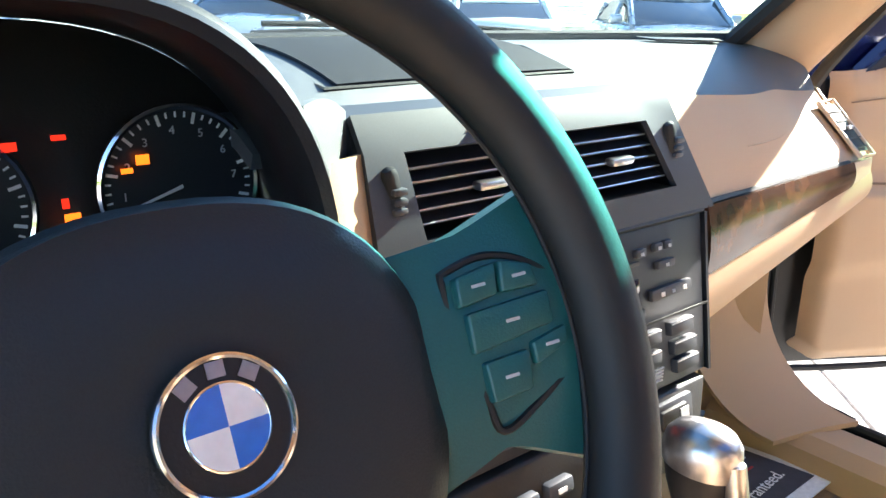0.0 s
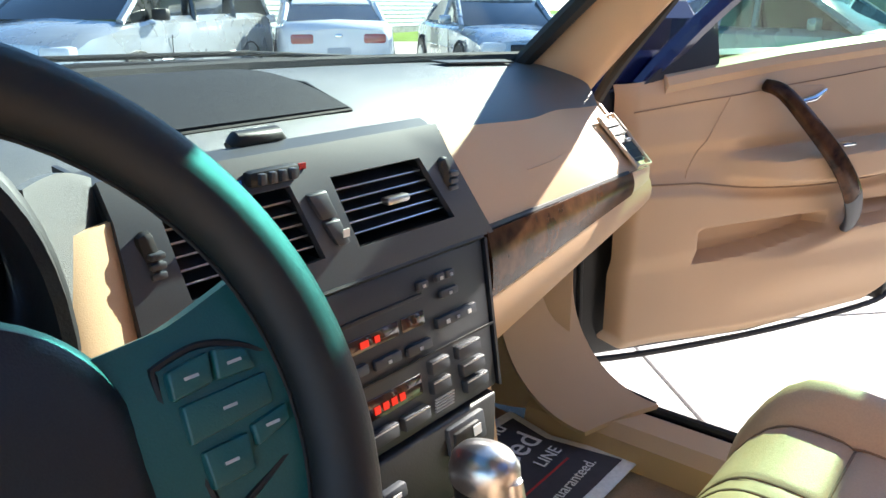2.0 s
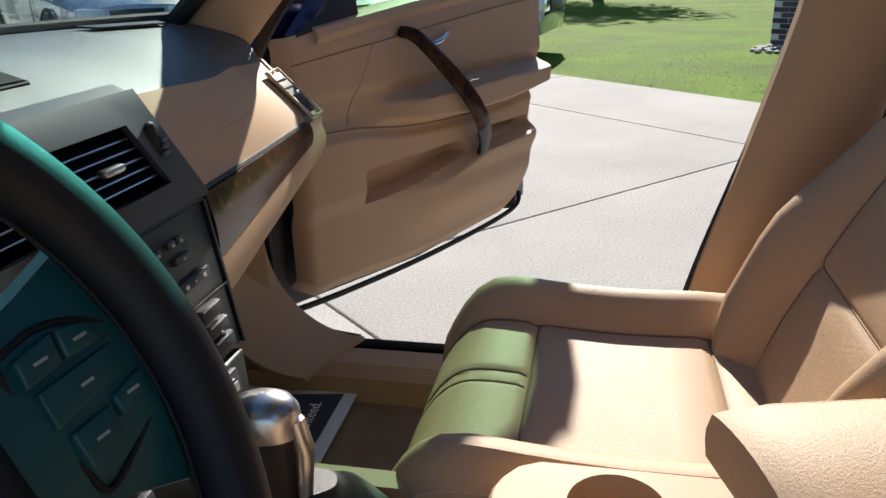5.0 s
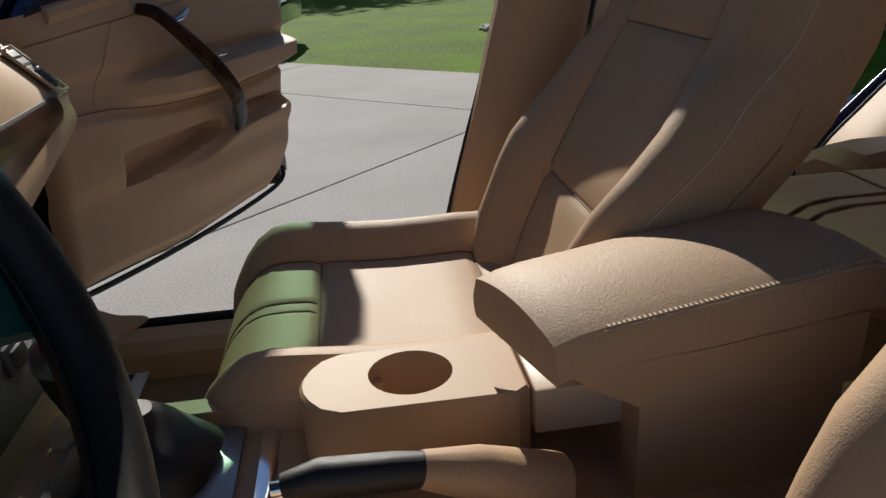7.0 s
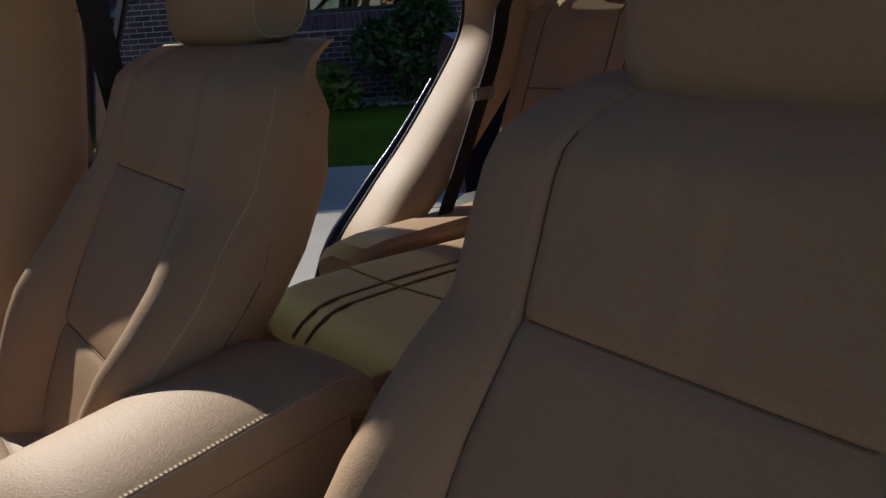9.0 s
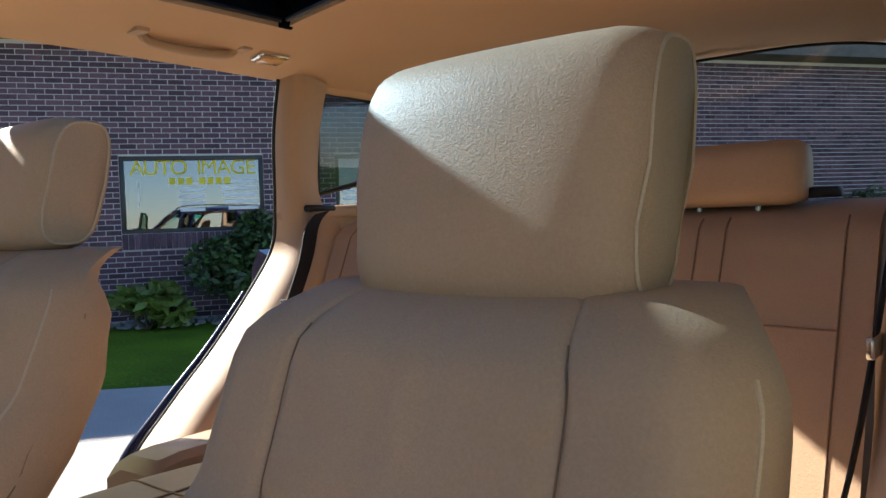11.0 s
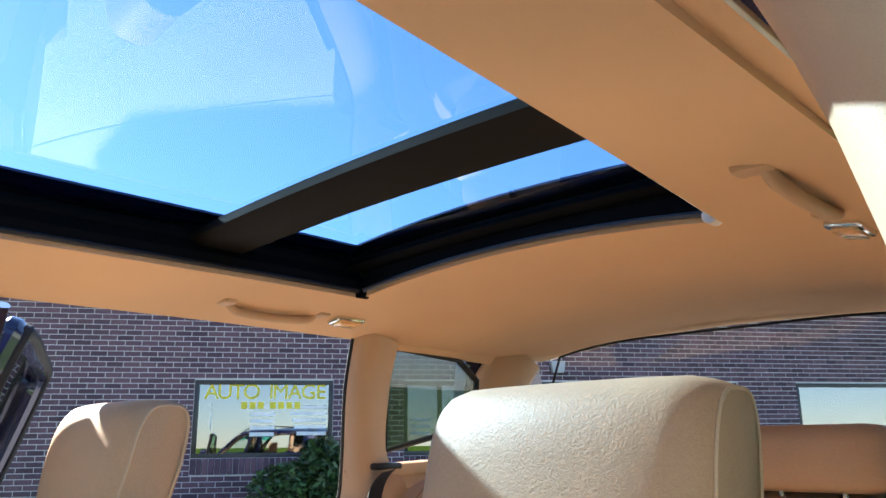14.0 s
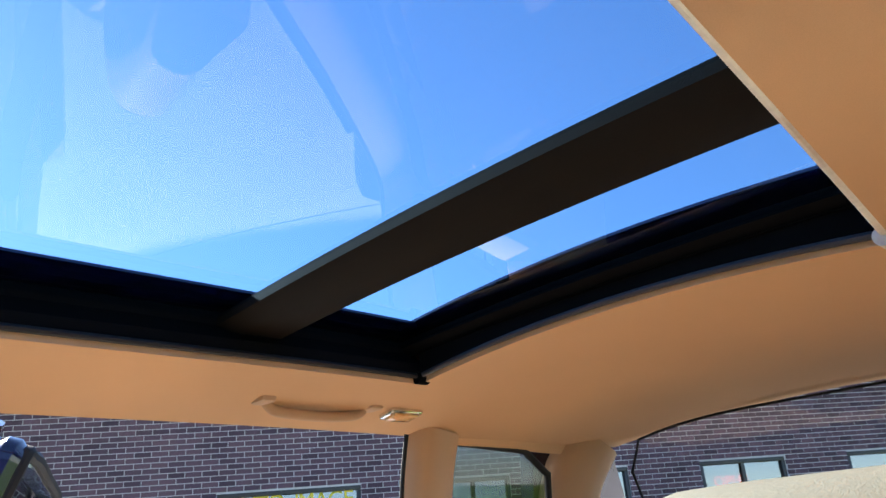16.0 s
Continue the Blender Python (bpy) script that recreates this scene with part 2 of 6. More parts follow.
def lettering(name, words, size, m, mat, parent=None, depth=0.0004):
    c = bpy.data.curves.new(name, "FONT")
    c.body, c.size, c.extrude, c.align_x, c.align_y = words, size, depth, "CENTER", "CENTER"
    tmp = bpy.data.objects.new(name, c)
    scene.collection.objects.link(tmp)
    me = bpy.data.meshes.new_from_object(tmp.evaluated_get(bpy.context.evaluated_depsgraph_get()))
    bpy.data.objects.remove(tmp)
    me.transform(m)
    me.materials.clear()
    me.materials.append(mat)
    ob = new(name, me)
    if parent is not None:
        ob.parent = parent
        ob.matrix_parent_inverse = parent.matrix_basis.inverted()
    return ob


def axes(o, x, y):
    """A matrix with its x and y along the given ways."""
    x = Vector(x).normalized()
    z = x.cross(Vector(y)).normalized()
    y = z.cross(x)
    return Matrix.Translation(o) @ Matrix((x, y, z)).transposed().to_4x4()


# ---- own car: shell ----
def roof_z(x, y):
    back = max(0.0, -y - 0.35)
    front = max(0.0, y - 0.1)
    return 1.585 - 0.17 * x * x - 0.022 * back * back - 0.22 * front * front


def glass_z(x, y):
    back = max(0.0, -y - 0.35)
    return 1.624 - 0.06 * x * x - 0.05 * back * back


SR_X, SR_Y0, SR_Y1 = 0.385, -0.72, 0.28  # the sunroof's opening
NX, NY = 64, 72


def sunroof_edge(s, y):
    """Half the opening's width at y, on the side s; it widens to the front beside the driver."""
    return SR_X + (0.100 * max(0.0, min(1.0, (y - SR_Y0) / 0.8)) - 0.012 if s < 0 else 0.0)


def liner(u, v):
    x, y = lerp(-0.66, 0.66, u), lerp(-1.56, 0.52, v)
    w = 0.63 if y > -1.2 else 0.63 - 0.10 * ((-1.2 - y) / 0.36) ** 2
    x *= w / 0.66
    q = x - (sunroof_edge(-1, y) - SR_X) * max(0.0, 1 - abs(x + SR_X) / 0.23)
    return Vector((q, y, roof_z(q, y)))


def in_roof_hole(u, v):
    p = liner(u, v)
    return -sunroof_edge(-1, p.y) < p.x < SR_X and SR_Y0 < p.y < SR_Y1


ceiling = struct("ceiling", surface(liner, NX, NY, 0.012, in_roof_hole), LINER, "beige cloth headliner round a large glass sunroof", "headliner")
shell = thing("car_shell", (0, 0, 0.4), "dark blue estate car body with its side doors open", "car body", kind="structure")


def skin(u, v):
    x, y = lerp(-0.70, 0.70, u), lerp(-1.78, 0.53, v)
    return Vector((x, y, roof_z(x * 0.9, y) + 0.075 - 0.10 * max(0, -y - 1.3) ** 1.5))


part("roof", surface(skin, 40, 48, 0.004, lambda u, v: -SR_X - 0.08 < lerp(-0.70, 0.70, u) < SR_X - 0.035 and SR_Y0 + 0.03 < lerp(-1.78, 0.53, v) < SR_Y1), PAINT, shell)
# floor pan, sills, wheel arches
part("floor_pan", box((0, -0.2, 0.35), (1.56, 3.0, 0.03)), BLACK, shell)
part("firewall", prism([(-0.75, 1.12, 0.36), (0.75, 1.12, 0.36), (0.75, 1.12, 1.03), (-0.75, 1.12, 1.03)], (0, 0.03, 0)), BLACK, shell)
for s in (-1, 1):
    ring = lambda y: [(s * 0.79, y, 0.27), (s * 0.88, y, 0.29), (s * 0.90, y, 0.36), (s * 0.86, y, 0.415), (s * 0.805, y, 0.425), (s * 0.79, y, 0.40)]
    part("rocker", loft([ring(y) for y in (1.02, 0.5, 0.0, -0.55)]), PAINT, shell)
    # front wing and bonnet side
    wing = [[(s * (0.90 - 0.10 * max(0, (y - 1.9)) ** 1.5), y, z) for z in (0.45 if abs(y - 1.62) > 0.42 else 0.75 - 0.3 * abs(y - 1.62), 0.75, 0.9, 1.0 - 0.05 * (y - 1.0))] + [(s * 0.80, y, 1.03 - 0.06 * (y - 1.0)), (s * 0.78, y, 0.9), (s * 0.86, y, 0.55)] for y in (1.06, 1.2, 1.35, 1.5, 1.62, 1.75, 1.9, 2.05, 2.25, 2.4)]
    part("front_wing", loft(wing), PAINT, shell)
    rear = [[(s * 0.90, y, 0.40 if abs(y + 1.2) > 0.40 else 0.76 - 0.3 * abs(y + 1.2)), (s * 0.91, y, 0.8), (s * 0.88, y, 1.05), (s * 0.85, y, 1.1), (s * 0.80, y, 1.08), (s * 0.80, y, 0.7)] for y in (-0.98, -1.05, -1.2, -1.35, -1.5, -1.65, -1.9)]
    part("rear_wing", loft(rear), PAINT, shell)
    part("roof_rail", tube(spline([(s * 0.66, 0.45, 1.56), (s * 0.67, 0.2, 1.66), (s * 0.67, -0.6, 1.68), (s * 0.65, -1.5, 1.62), (s * 0.64, -1.6, 1.55)], 20), 0.014), BLACK, shell)
    for y in (1.62, -1.2):
        wheel = part("wheel", cyl((s * 0.70, y, 0.35), (s * 0.90, y, 0.35), 0.35, seg=40), RUBBER, shell)
        part("rim", cyl((s * 0.89, y, 0.35), (s * 0.91, y, 0.35), 0.235, 0.22, seg=32), SILVER, wheel)
part("bonnet", surface(lambda u, v: Vector((lerp(-0.79, 0.79, u) * (1 - 0.12 * v), lerp(1.30, 2.42, v), 1.035 + 0.02 * (1 - (2 * u - 1) ** 2) - 0.20 * v ** 2.2)), 16, 16, 0.006), PAINT, shell)
part("front_bumper", loft([[(-0.8 + 0.1 * k, 2.35, 0.35), (-0.8, 2.5 - 0.05 * k, 0.4), (-0.78, 2.5 - 0.03 * k, 0.65), (-0.74, 2.42, 0.84)] for k in (0, 0)] and [[(x, 2.32, 0.3), (x, 2.52 - 0.2 * x * x, 0.35), (x, 2.54 - 0.2 * x * x, 0.6), (x, 2.44 - 0.2 * x * x, 0.83), (x, 2.3, 0.8)] for x in np.linspace(-0.8, 0.8, 13)]), PAINT, shell)
part("tailgate", prism([(-0.78, -1.92, 0.55), (0.78, -1.92, 0.55), (0.80, -1.90, 1.08), (-0.80, -1.90, 1.08)], (0, 0.06, 0), 0.02), PAINT, shell)
part("rear_bumper", box((0, -1.98, 0.5), (1.66, 0.16, 0.30), 0.05), PAINT, shell)


def pillar(name, pts, wide, deep, mat, out, parent=shell, n=18, label=""):
    """A trim of rounded section along pts; out: the way its broad back faces."""
    pts = spline(pts, n)
    rings = []
    for i, p in enumerate(pts):
        d = (pts[min(i + 1, n)] - pts[max(i - 1, 0)]).normalized()
        o = Vector(out)
        o = (o - d * o.dot(d)).normalized()
        w = d.cross(o)
        a = wide[0] + (wide[1] - wide[0]) * i / n
        rings.append([p + w * a * c * 0.5 + o * deep * e for c, e in ((-1, 0.5), (-1, 0), (-0.8, -0.4), (-0.4, -0.58), (0, -0.62), (0.4, -0.58), (0.8, -0.4), (1, 0), (1, 0.5))])
    return part(name, loft(rings), mat, parent, label)


for s in (1, -1):
    # windscreen pillar: trim inside, paint outside, seal along the door opening
    a = [(s * 0.755, 1.03, 1.01), (s * 0.735, 0.92, 1.11), (s * 0.70, 0.76, 1.25), (s * 0.655, 0.60, 1.40), (s * 0.62, 0.50, 1.475)]
    pillar("pillar_trim", a, (0.14, 0.055), 0.045, BEIGE, (s * 0.75, 0.55, 0.35), label="beige windscreen pillar trim")
    b = [(p[0] + s * 0.045, p[1] + 0.03, p[2] + 0.02) for p in a]
    pillar("pillar_outer", b, (0.10, 0.04), 0.05, PAINT, (s * 0.75, 0.55, 0.35))
    part("door_seal", tube(spline([(s * 0.83, 0.80, 0.43), (s * 0.83, 0.93, 0.458), (s * 0.83, 0.995, 0.56), (s * 0.83, 1.015, 0.75), (s * 0.82, 0.96, 0.98), (s * 0.775, 0.83, 1.14), (s * 0.72, 0.66, 1.32), (s * 0.675, 0.5, 1.46), (s * 0.655, 0.3, 1.505), (s * 0.655, 0.0, 1.515)], 50), 0.011), RUBBER, shell)
    part("hinge_pillar", prism([(s * 0.80, 1.10, 0.42), (s * 0.80, 1.03, 0.42), (s * 0.80, 1.03, 1.0), (s * 0.78, 1.10, 1.03)], (s * 0.10, 0.02, 0), 0.006), BLACK if s > 0 else PAINT, shell)
    part("kick_panel", surface(lambda u, v: Vector((s * (0.72 + 0.07 * u ** 2), lerp(1.10, 0.97, u), lerp(0.39, 0.92, v))), 6, 4, 0.01), BEIGE, shell)
    foot = lambda u, v: (lambda t: Vector((s * lerp(0.665, 0.812, u), 0.985 + 0.07 * (1 - u) - 0.20 * (1 - math.cos(t * math.pi / 2)), lerp(0.86, 0.66, min(1.0, v / 0.4)) - 0.222 * math.sin(t * math.pi / 2) - 0.016 * (1 - u) ** 2)))(max(0.0, (v - 0.4) / 0.6))
    part("kick_fillet", surface(foot, 10, 24, 0.01), BEIGE, shell, "rounded beige kick panel foot")
    # centre pillar
    c = [(s * 0.745, 0.10, 0.44), (s * 0.745, 0.075, 0.62), (s * 0.74, 0.02, 0.85), (s * 0.725, -0.03, 1.10), (s * 0.675, -0.05, 1.36), (s * 0.625, -0.06, 1.50)]
    if s < 0:
        c = [(x - 0.085, y - 0.05, z) for x, y, z in c]
    else:
        c = [(x, y + 0.008, z) for x, y, z in c]
    pillar("centre_pillar_trim", c, (0.20, 0.13), 0.05, BEIGE, (s, 0, 0.15), label="beige centre pillar trim")
    part("pillar_joint", tube([Vector(c[3]) + Vector((-s * 0.031, e, 0.10)) for e in (-0.085, -0.03, 0.03, 0.062)], 0.0016, 5), SEAM, shell)
    pillar("centre_pillar_outer", [(p[0] + s * 0.05, p[1] - 0.06, p[2]) for p in c], (0.12, 0.08), 0.05, PAINT, (s, 0, 0.15))
    part("pillar_seal", tube(spline([(px - (0.085 if s < 0 else 0), py - (0.05 if s < 0 else -0.008), pz) for px, py, pz in [(s * 0.755, 0.22, 0.43), (s * 0.76, 0.185, 0.55), (s * 0.76, 0.145, 0.70), (s * 0.755, 0.075, 0.93), (s * 0.745, 0.02, 1.10), (s * 0.69, -0.03, 1.38), (s * 0.655, -0.02, 1.51)]], 40), 0.010), RUBBER, shell)
    # side trim over the doors
    part("side_rail_trim", loft([[(s * 0.60, y, roof_z(0.6, y) - 0.004), (s * 0.655, y, roof_z(0.6, y) - 0.016), (s * 0.665, y, roof_z(0.6, y) + 0.01), (s * 0.62, y, roof_z(0.6, y) + 0.03)] for y in np.linspace(0.5, -1.5, 30)]), LINER, shell)
    part("side_rail", loft([[(s * 0.66, y, roof_z(0.6, y) - 0.012), (s * 0.70, y, roof_z(0.6, y) + 0.0), (s * 0.70, y, roof_z(0.6, y) + 0.06), (s * 0.64, y, roof_z(0.6, y) + 0.08)] for y in np.linspace(0.49, -1.6, 30)]), PAINT, shell)
    # inner sill trim
    part("sill_trim", loft([[(s * 0.685, y, 0.375), (s * 0.695, y, 0.42), (s * 0.72, y, 0.438), (s * 0.785, y, 0.435), (s * 0.80, y, 0.42), (s * 0.80, y, 0.375)] for y in np.linspace(1.0, -0.5, 16)]), BEIGE, shell, "beige door sill trim")
    part("sill_seal", tube([(s * 0.815, y, 0.432) for y in np.linspace(0.95, -0.45, 12)], 0.009), RUBBER, shell)
    # rear side trim beside the seat, round the wheel arch
    edge = spline([(s * 0.765, -0.50, 0.44), (s * 0.765, -0.56, 0.64), (s * 0.76, -0.665, 0.765), (s * 0.755, -0.785, 0.885), (s * 0.745, -0.905, 1.03), (s * 0.735, -0.95, 1.11), (s * 0.70, -0.935, 1.20), (s * 0.655, -0.905, 1.38), (s * 0.625, -0.905, 1.515)], 40)
    inner = spline([(s * 0.60, -0.52, 0.44), (s * 0.60, -0.62, 0.66), (s * 0.605, -0.735, 0.77), (s * 0.60, -0.855, 0.88), (s * 0.585, -0.97, 1.02), (s * 0.60, -1.04, 1.14), (s * 0.655, -1.02, 1.22), (s * 0.645, -1.015, 1.38), (s * 0.615, -1.02, 1.50)], 40)

    def side(u, v):
        p = edge[round(v * 40)].lerp(inner[round(v * 40)], u)
        return p + Vector((-s * 0.035 * math.sin(math.pi * u) ** 0.8, 0.03 * math.sin(math.pi * u), 0))

    part("rear_side_trim", surface(side, 10, 40, 0.008), BEIGE, shell, "light beige trim at the rear door opening")
    part("rear_door_seal", tube([p + Vector((s * 0.010, 0.002, 0)) for p in edge], 0.007), RUBBER, shell)
    part("rear_sill_paint", tube([p + Vector((s * 0.035, 0.002, -0.006)) for p in edge[:20]], [0.024 - 0.0008 * k for k in range(20)], 10), PAINT, shell)
    # quarter window, its frame, shelf and last pillar
    q = [(s * 0.655, -1.02, 1.235), (s * 0.645, -1.02, 1.49), (s * 0.63, -1.26, 1.475), (s * 0.625, -1.33, 1.42), (s * 0.635, -1.33, 1.30)]
    part("quarter_window", prism(q, (s * 0.005, 0, 0)), GLASS_Q, shell, "tinted rear quarter window")
    part("quarter_seal", tube(q, 0.009, 8, True), RUBBER, shell)
    part("quarter_top_trim", prism([(s * 0.625, -0.90, 1.51), (s * 0.60, -1.5, 1.485), (s * 0.61, -1.5, 1.46), (s * 0.64, -1.0, 1.485)], (s * 0.02, 0, 0.02)), LINER, shell)
    pillar("last_pillar_trim", [(s * 0.70, -1.40, 1.08), (s * 0.66, -1.40, 1.25), (s * 0.62, -1.42, 1.40), (s * 0.575, -1.47, 1.50)], (0.17, 0.14), 0.05, BEIGE, (s * 0.8, -0.5, 0.1))
    part("rear_shelf_trim", prism([(s * 0.62, -0.98, 1.175), (s * 0.70, -0.92, 1.17), (s * 0.70, -1.45, 1.19), (s * 0.60, -1.45, 1.19)], (0, 0, 0.03), 0.01), BEIGE, shell)
    part("boot_side", prism([(s * 0.66, -1.05, 0.45), (s * 0.66, -1.85, 0.45), (s * 0.66, -1.75, 1.18), (s * 0.66, -1.05, 1.18)], (s * 0.02, 0, 0)), BEIGE, shell)
    part("rear_pillar_outer", prism([(s * 0.70, -1.32, 1.08), (s * 0.67, -1.34, 1.50), (s * 0.62, -1.60, 1.50), (s * 0.72, -1.85, 1.08)], (s * 0.04, 0, 0)), PAINT, shell)

# windscreen, its base and the rear window
ws = lambda u, v: Vector((lerp(-0.70, 0.70, u) * lerp(1.0, 0.84, v), lerp(1.24 - 0.20 * abs(2 * u - 1) ** 2.4, 0.52 - 0.05 * (2 * u - 1) ** 2, v), lerp(1.058, 1.515 - 0.06 * (2 * u - 1) ** 2, v) + 0.02 * math.sin(math.pi * v)))
part("windscreen_shade_band", surface(lambda u, v: ws(u, 0.72 + 0.28 * v), 24, 6), GLASS_B, shell, "deep teal shade band along the windscreen top")
part("windscreen", surface(lambda u, v: ws(u, 0.72 * v), 24, 14), GLASS_W, shell, "green-tinted windscreen")
part("windscreen_header", loft([[(x, 0.50 - 0.09 * x * x, 1.50 - 0.10 * x * x), (x, 0.56 - 0.09 * x * x, 1.49 - 0.10 * x * x), (x, 0.58 - 0.09 * x * x, 1.55 - 0.1 * x * x), (x, 0.5 - 0.09 * x * x, 1.57 - 0.1 * x * x)] for x in np.linspace(-0.63, 0.63, 13)]), LINER, shell)
part("windscreen_band", tube([ws(u, 0.0) + Vector((0, 0.0, 0.012)) for u in np.linspace(0.0, 1.0, 30)], 0.012), RUBBER, shell)
for s in (1, -1):
    part("windscreen_side_band", tube([ws(0.5 + 0.5 * s, v) + Vector((-s * 0.006, 0, 0)) for v in np.linspace(0, 1, 20)], 0.016), RUBBER, shell)
# Unseen block, added to keep the sun off the steering wheel rim's top.
part("rim_sun_block", loft([[(x, 0.54, 1.52), (x, 0.60, 1.475), (x, 0.655, 1.405 + 0.12 * abs(x - 0.02)), (x, 0.64, 1.37 + 0.12 * abs(x - 0.02)), (x, 0.54, 1.42)] for x in np.linspace(-0.30, 0.31, 14)]), BLACK, shell, "unseen black block added at the windscreen top to shade the wheel rim")
wiper = part("wiper", tube([(0.66, 1.16, 1.05), (0.35, 1.245, 1.075), (0.05, 1.275, 1.080), (-0.02, 1.28, 1.078)], 0.006), BLACK, shell)
part("wiper_blade", tube([(0.62, 1.19, 1.065), (0.3, 1.265, 1.088), (0.0, 1.29, 1.092)], 0.004), RUBBER, wiper)
rw = lambda u, v: Vector((lerp(-0.60, 0.60, u) * lerp(1.0, 0.90, v), lerp(-1.86, -1.60, v) + 0.06 * (2 * u - 1) ** 2, lerp(1.09, 1.525 - 0.05 * (2 * u - 1) ** 4, v)))
part("rear_window", surface(rw, 20, 10), CLEAR, shell, "wide rear window")
rim = [rw(u, 1) for u in np.linspace(0.04, 0.96, 20)] + [rw(1, v) for v in np.linspace(0.85, 0.1, 8)] + [rw(u, 0) for u in np.linspace(0.96, 0.04, 12)] + [rw(0, v) for v in np.linspace(0.1, 0.85, 8)]
part("rear_window_seal", tube(rim, 0.0035, 8, True), RUBBER, shell)
part("rear_header", loft([[(x, -1.50, roof_z(x, -1.5) + 0.002), (x, -1.56, 1.54 - 0.12 * x * x), (x, -1.62, 1.535 - 0.12 * x * x), (x, -1.62, 1.60 - 0.12 * x * x), (x, -1.5, 1.61 - 0.1 * x * x)] for x in np.linspace(-0.62, 0.62, 17)]), LINER, shell)

# sunroof: well, rails, crossbar and panes
sunroof = thing("sunroof", (0, -0.2, 1.6), "large two-pane glass sunroof in a black frame", "sunroof")
for s in (1, -1):
    part("side_rail", loft([[(s * sunroof_edge(s, y), y, roof_z(SR_X, y)), (s * sunroof_edge(s, y), y, roof_z(SR_X, y) + 0.02), (s * (sunroof_edge(s, y) + (0.024 if s > 0 else -0.006)), y, glass_z(SR_X, y) - 0.010), (s * (sunroof_edge(s, y) + (0.024 if s > 0 else -0.006)), y, glass_z(SR_X, y) + 0.010), (s * (sunroof_edge(s, y) + 0.04), y, glass_z(SR_X, y) + 0.010), (s * (sunroof_edge(s, y) + 0.02), y, roof_z(SR_X, y) + 0.004)] for y in np.linspace(SR_Y0 - 0.01, SR_Y1 + 0.01, 24)]), MATTE, sunroof)
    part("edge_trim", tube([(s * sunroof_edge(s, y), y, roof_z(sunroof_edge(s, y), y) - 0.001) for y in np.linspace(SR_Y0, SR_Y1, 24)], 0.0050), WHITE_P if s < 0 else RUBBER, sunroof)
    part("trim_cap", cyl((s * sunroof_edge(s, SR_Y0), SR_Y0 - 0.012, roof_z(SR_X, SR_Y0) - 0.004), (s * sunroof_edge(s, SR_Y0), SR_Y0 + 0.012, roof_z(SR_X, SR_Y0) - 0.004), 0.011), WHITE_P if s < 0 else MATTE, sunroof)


def cross(y0, y1, low, high):
    def ring(x):
        z = glass_z(x, (y0 + y1) / 2)
        return [(x, y0, z + low + 0.012), (x, y0 + 0.02, z + low), (x, y1 - 0.02, z + low), (x, y1, z + low + 0.012), (x, y1, z + high), (x, y0, z + high)]
    return loft([ring(x) for x in np.linspace(-SR_X - 0.075, SR_X + 0.03, 26)])


part("crossbar", cross(-0.465, -0.345, -0.022, 0.004), BAR, sunroof, "dark satin crossbar between the panes")
part("rear_frame", cross(SR_Y0 - 0.012, SR_Y0 + 0.022, -0.012, 0.012), MATTE, sunroof)
part("rear_well", loft([[(x, SR_Y0 + 0.002, roof_z(x, SR_Y0)), (x, SR_Y0 - 0.015, roof_z(x, SR_Y0)), (x, SR_Y0 - 0.015, glass_z(x, SR_Y0) + 0.01), (x, SR_Y0 + 0.002, glass_z(x, SR_Y0) + 0.01)] for x in np.linspace(-SR_X, SR_X, 20)]), MATTE, sunroof)
part("rear_lip", tube([(x, SR_Y0 + 0.004, roof_z(x, SR_Y0) - 0.001) for x in np.linspace(-SR_X, SR_X, 24)], 0.005), SATIN, sunroof)
part("front_frame", cross(SR_Y1 - 0.05, SR_Y1 + 0.012, -0.05, 0.012), MATTE, sunroof)
part("front_pane", surface(lambda u, v: Vector((lerp(-0.47, 0.415, u), lerp(-0.35, 0.25, v), glass_z(lerp(-0.47, 0.415, u), lerp(-0.35, 0.25, v)))), 14, 12), GLASS_R, sunroof)
part("rear_pane", surface(lambda u, v: Vector((lerp(-0.47, 0.415, u), lerp(-0.705, -0.455, v), glass_z(lerp(-0.47, 0.415, u), lerp(-0.705, -0.455, v)))), 14, 6), GLASS_R, sunroof)

# grab handles and courtesy lamps at the roof's edge
grab = thing("grab_handle", (0.53, -0.605, 1.52), "beige plastic grab handle folded to the headliner", "grab handle", "roof handles")
part("base", loft([[(0.50 + 0.05 * math.cos(k * math.tau / 12), y, roof_z(0.5 + 0.05 * math.cos(k * math.tau / 12), y) - 0.003 - 0.004 * math.sin(k * math.tau / 12)) for k in range(12)] for y in (-0.46, -0.50, -0.71, -0.75)]), LINER, grab)
part("grip", tube(spline([(0.535, -0.50, 1.533), (0.537, -0.512, 1.518), (0.539, -0.535, 1.511), (0.540, -0.61, 1.508), (0.539, -0.675, 1.511), (0.537, -0.70, 1.518), (0.535, -0.712, 1.533)], 24), 0.0095, 10), BEIGE, grab)
for y in (-0.492, -0.718):
    part("hinge_block", box((0.525, y, 1.530), (0.045, 0.03, 0.020), 0.007), BEIGE, grab)
lampt = thing("courtesy_lamp", (0.525, -0.79, 1.52), "small amber-lit clear courtesy lamp in the headliner", "lamp", "roof lamps")
part("bezel", box((0.525, -0.79, 1.519), (0.045, 0.075, 0.012), 0.004, Euler((0, radians(10), 0)).to_matrix()), CHROME, lampt)
part("lens", box((0.525, -0.79, 1.514), (0.034, 0.060, 0.012), 0.004, Euler((0, radians(10), 0)).to_matrix()), LENS, lampt)
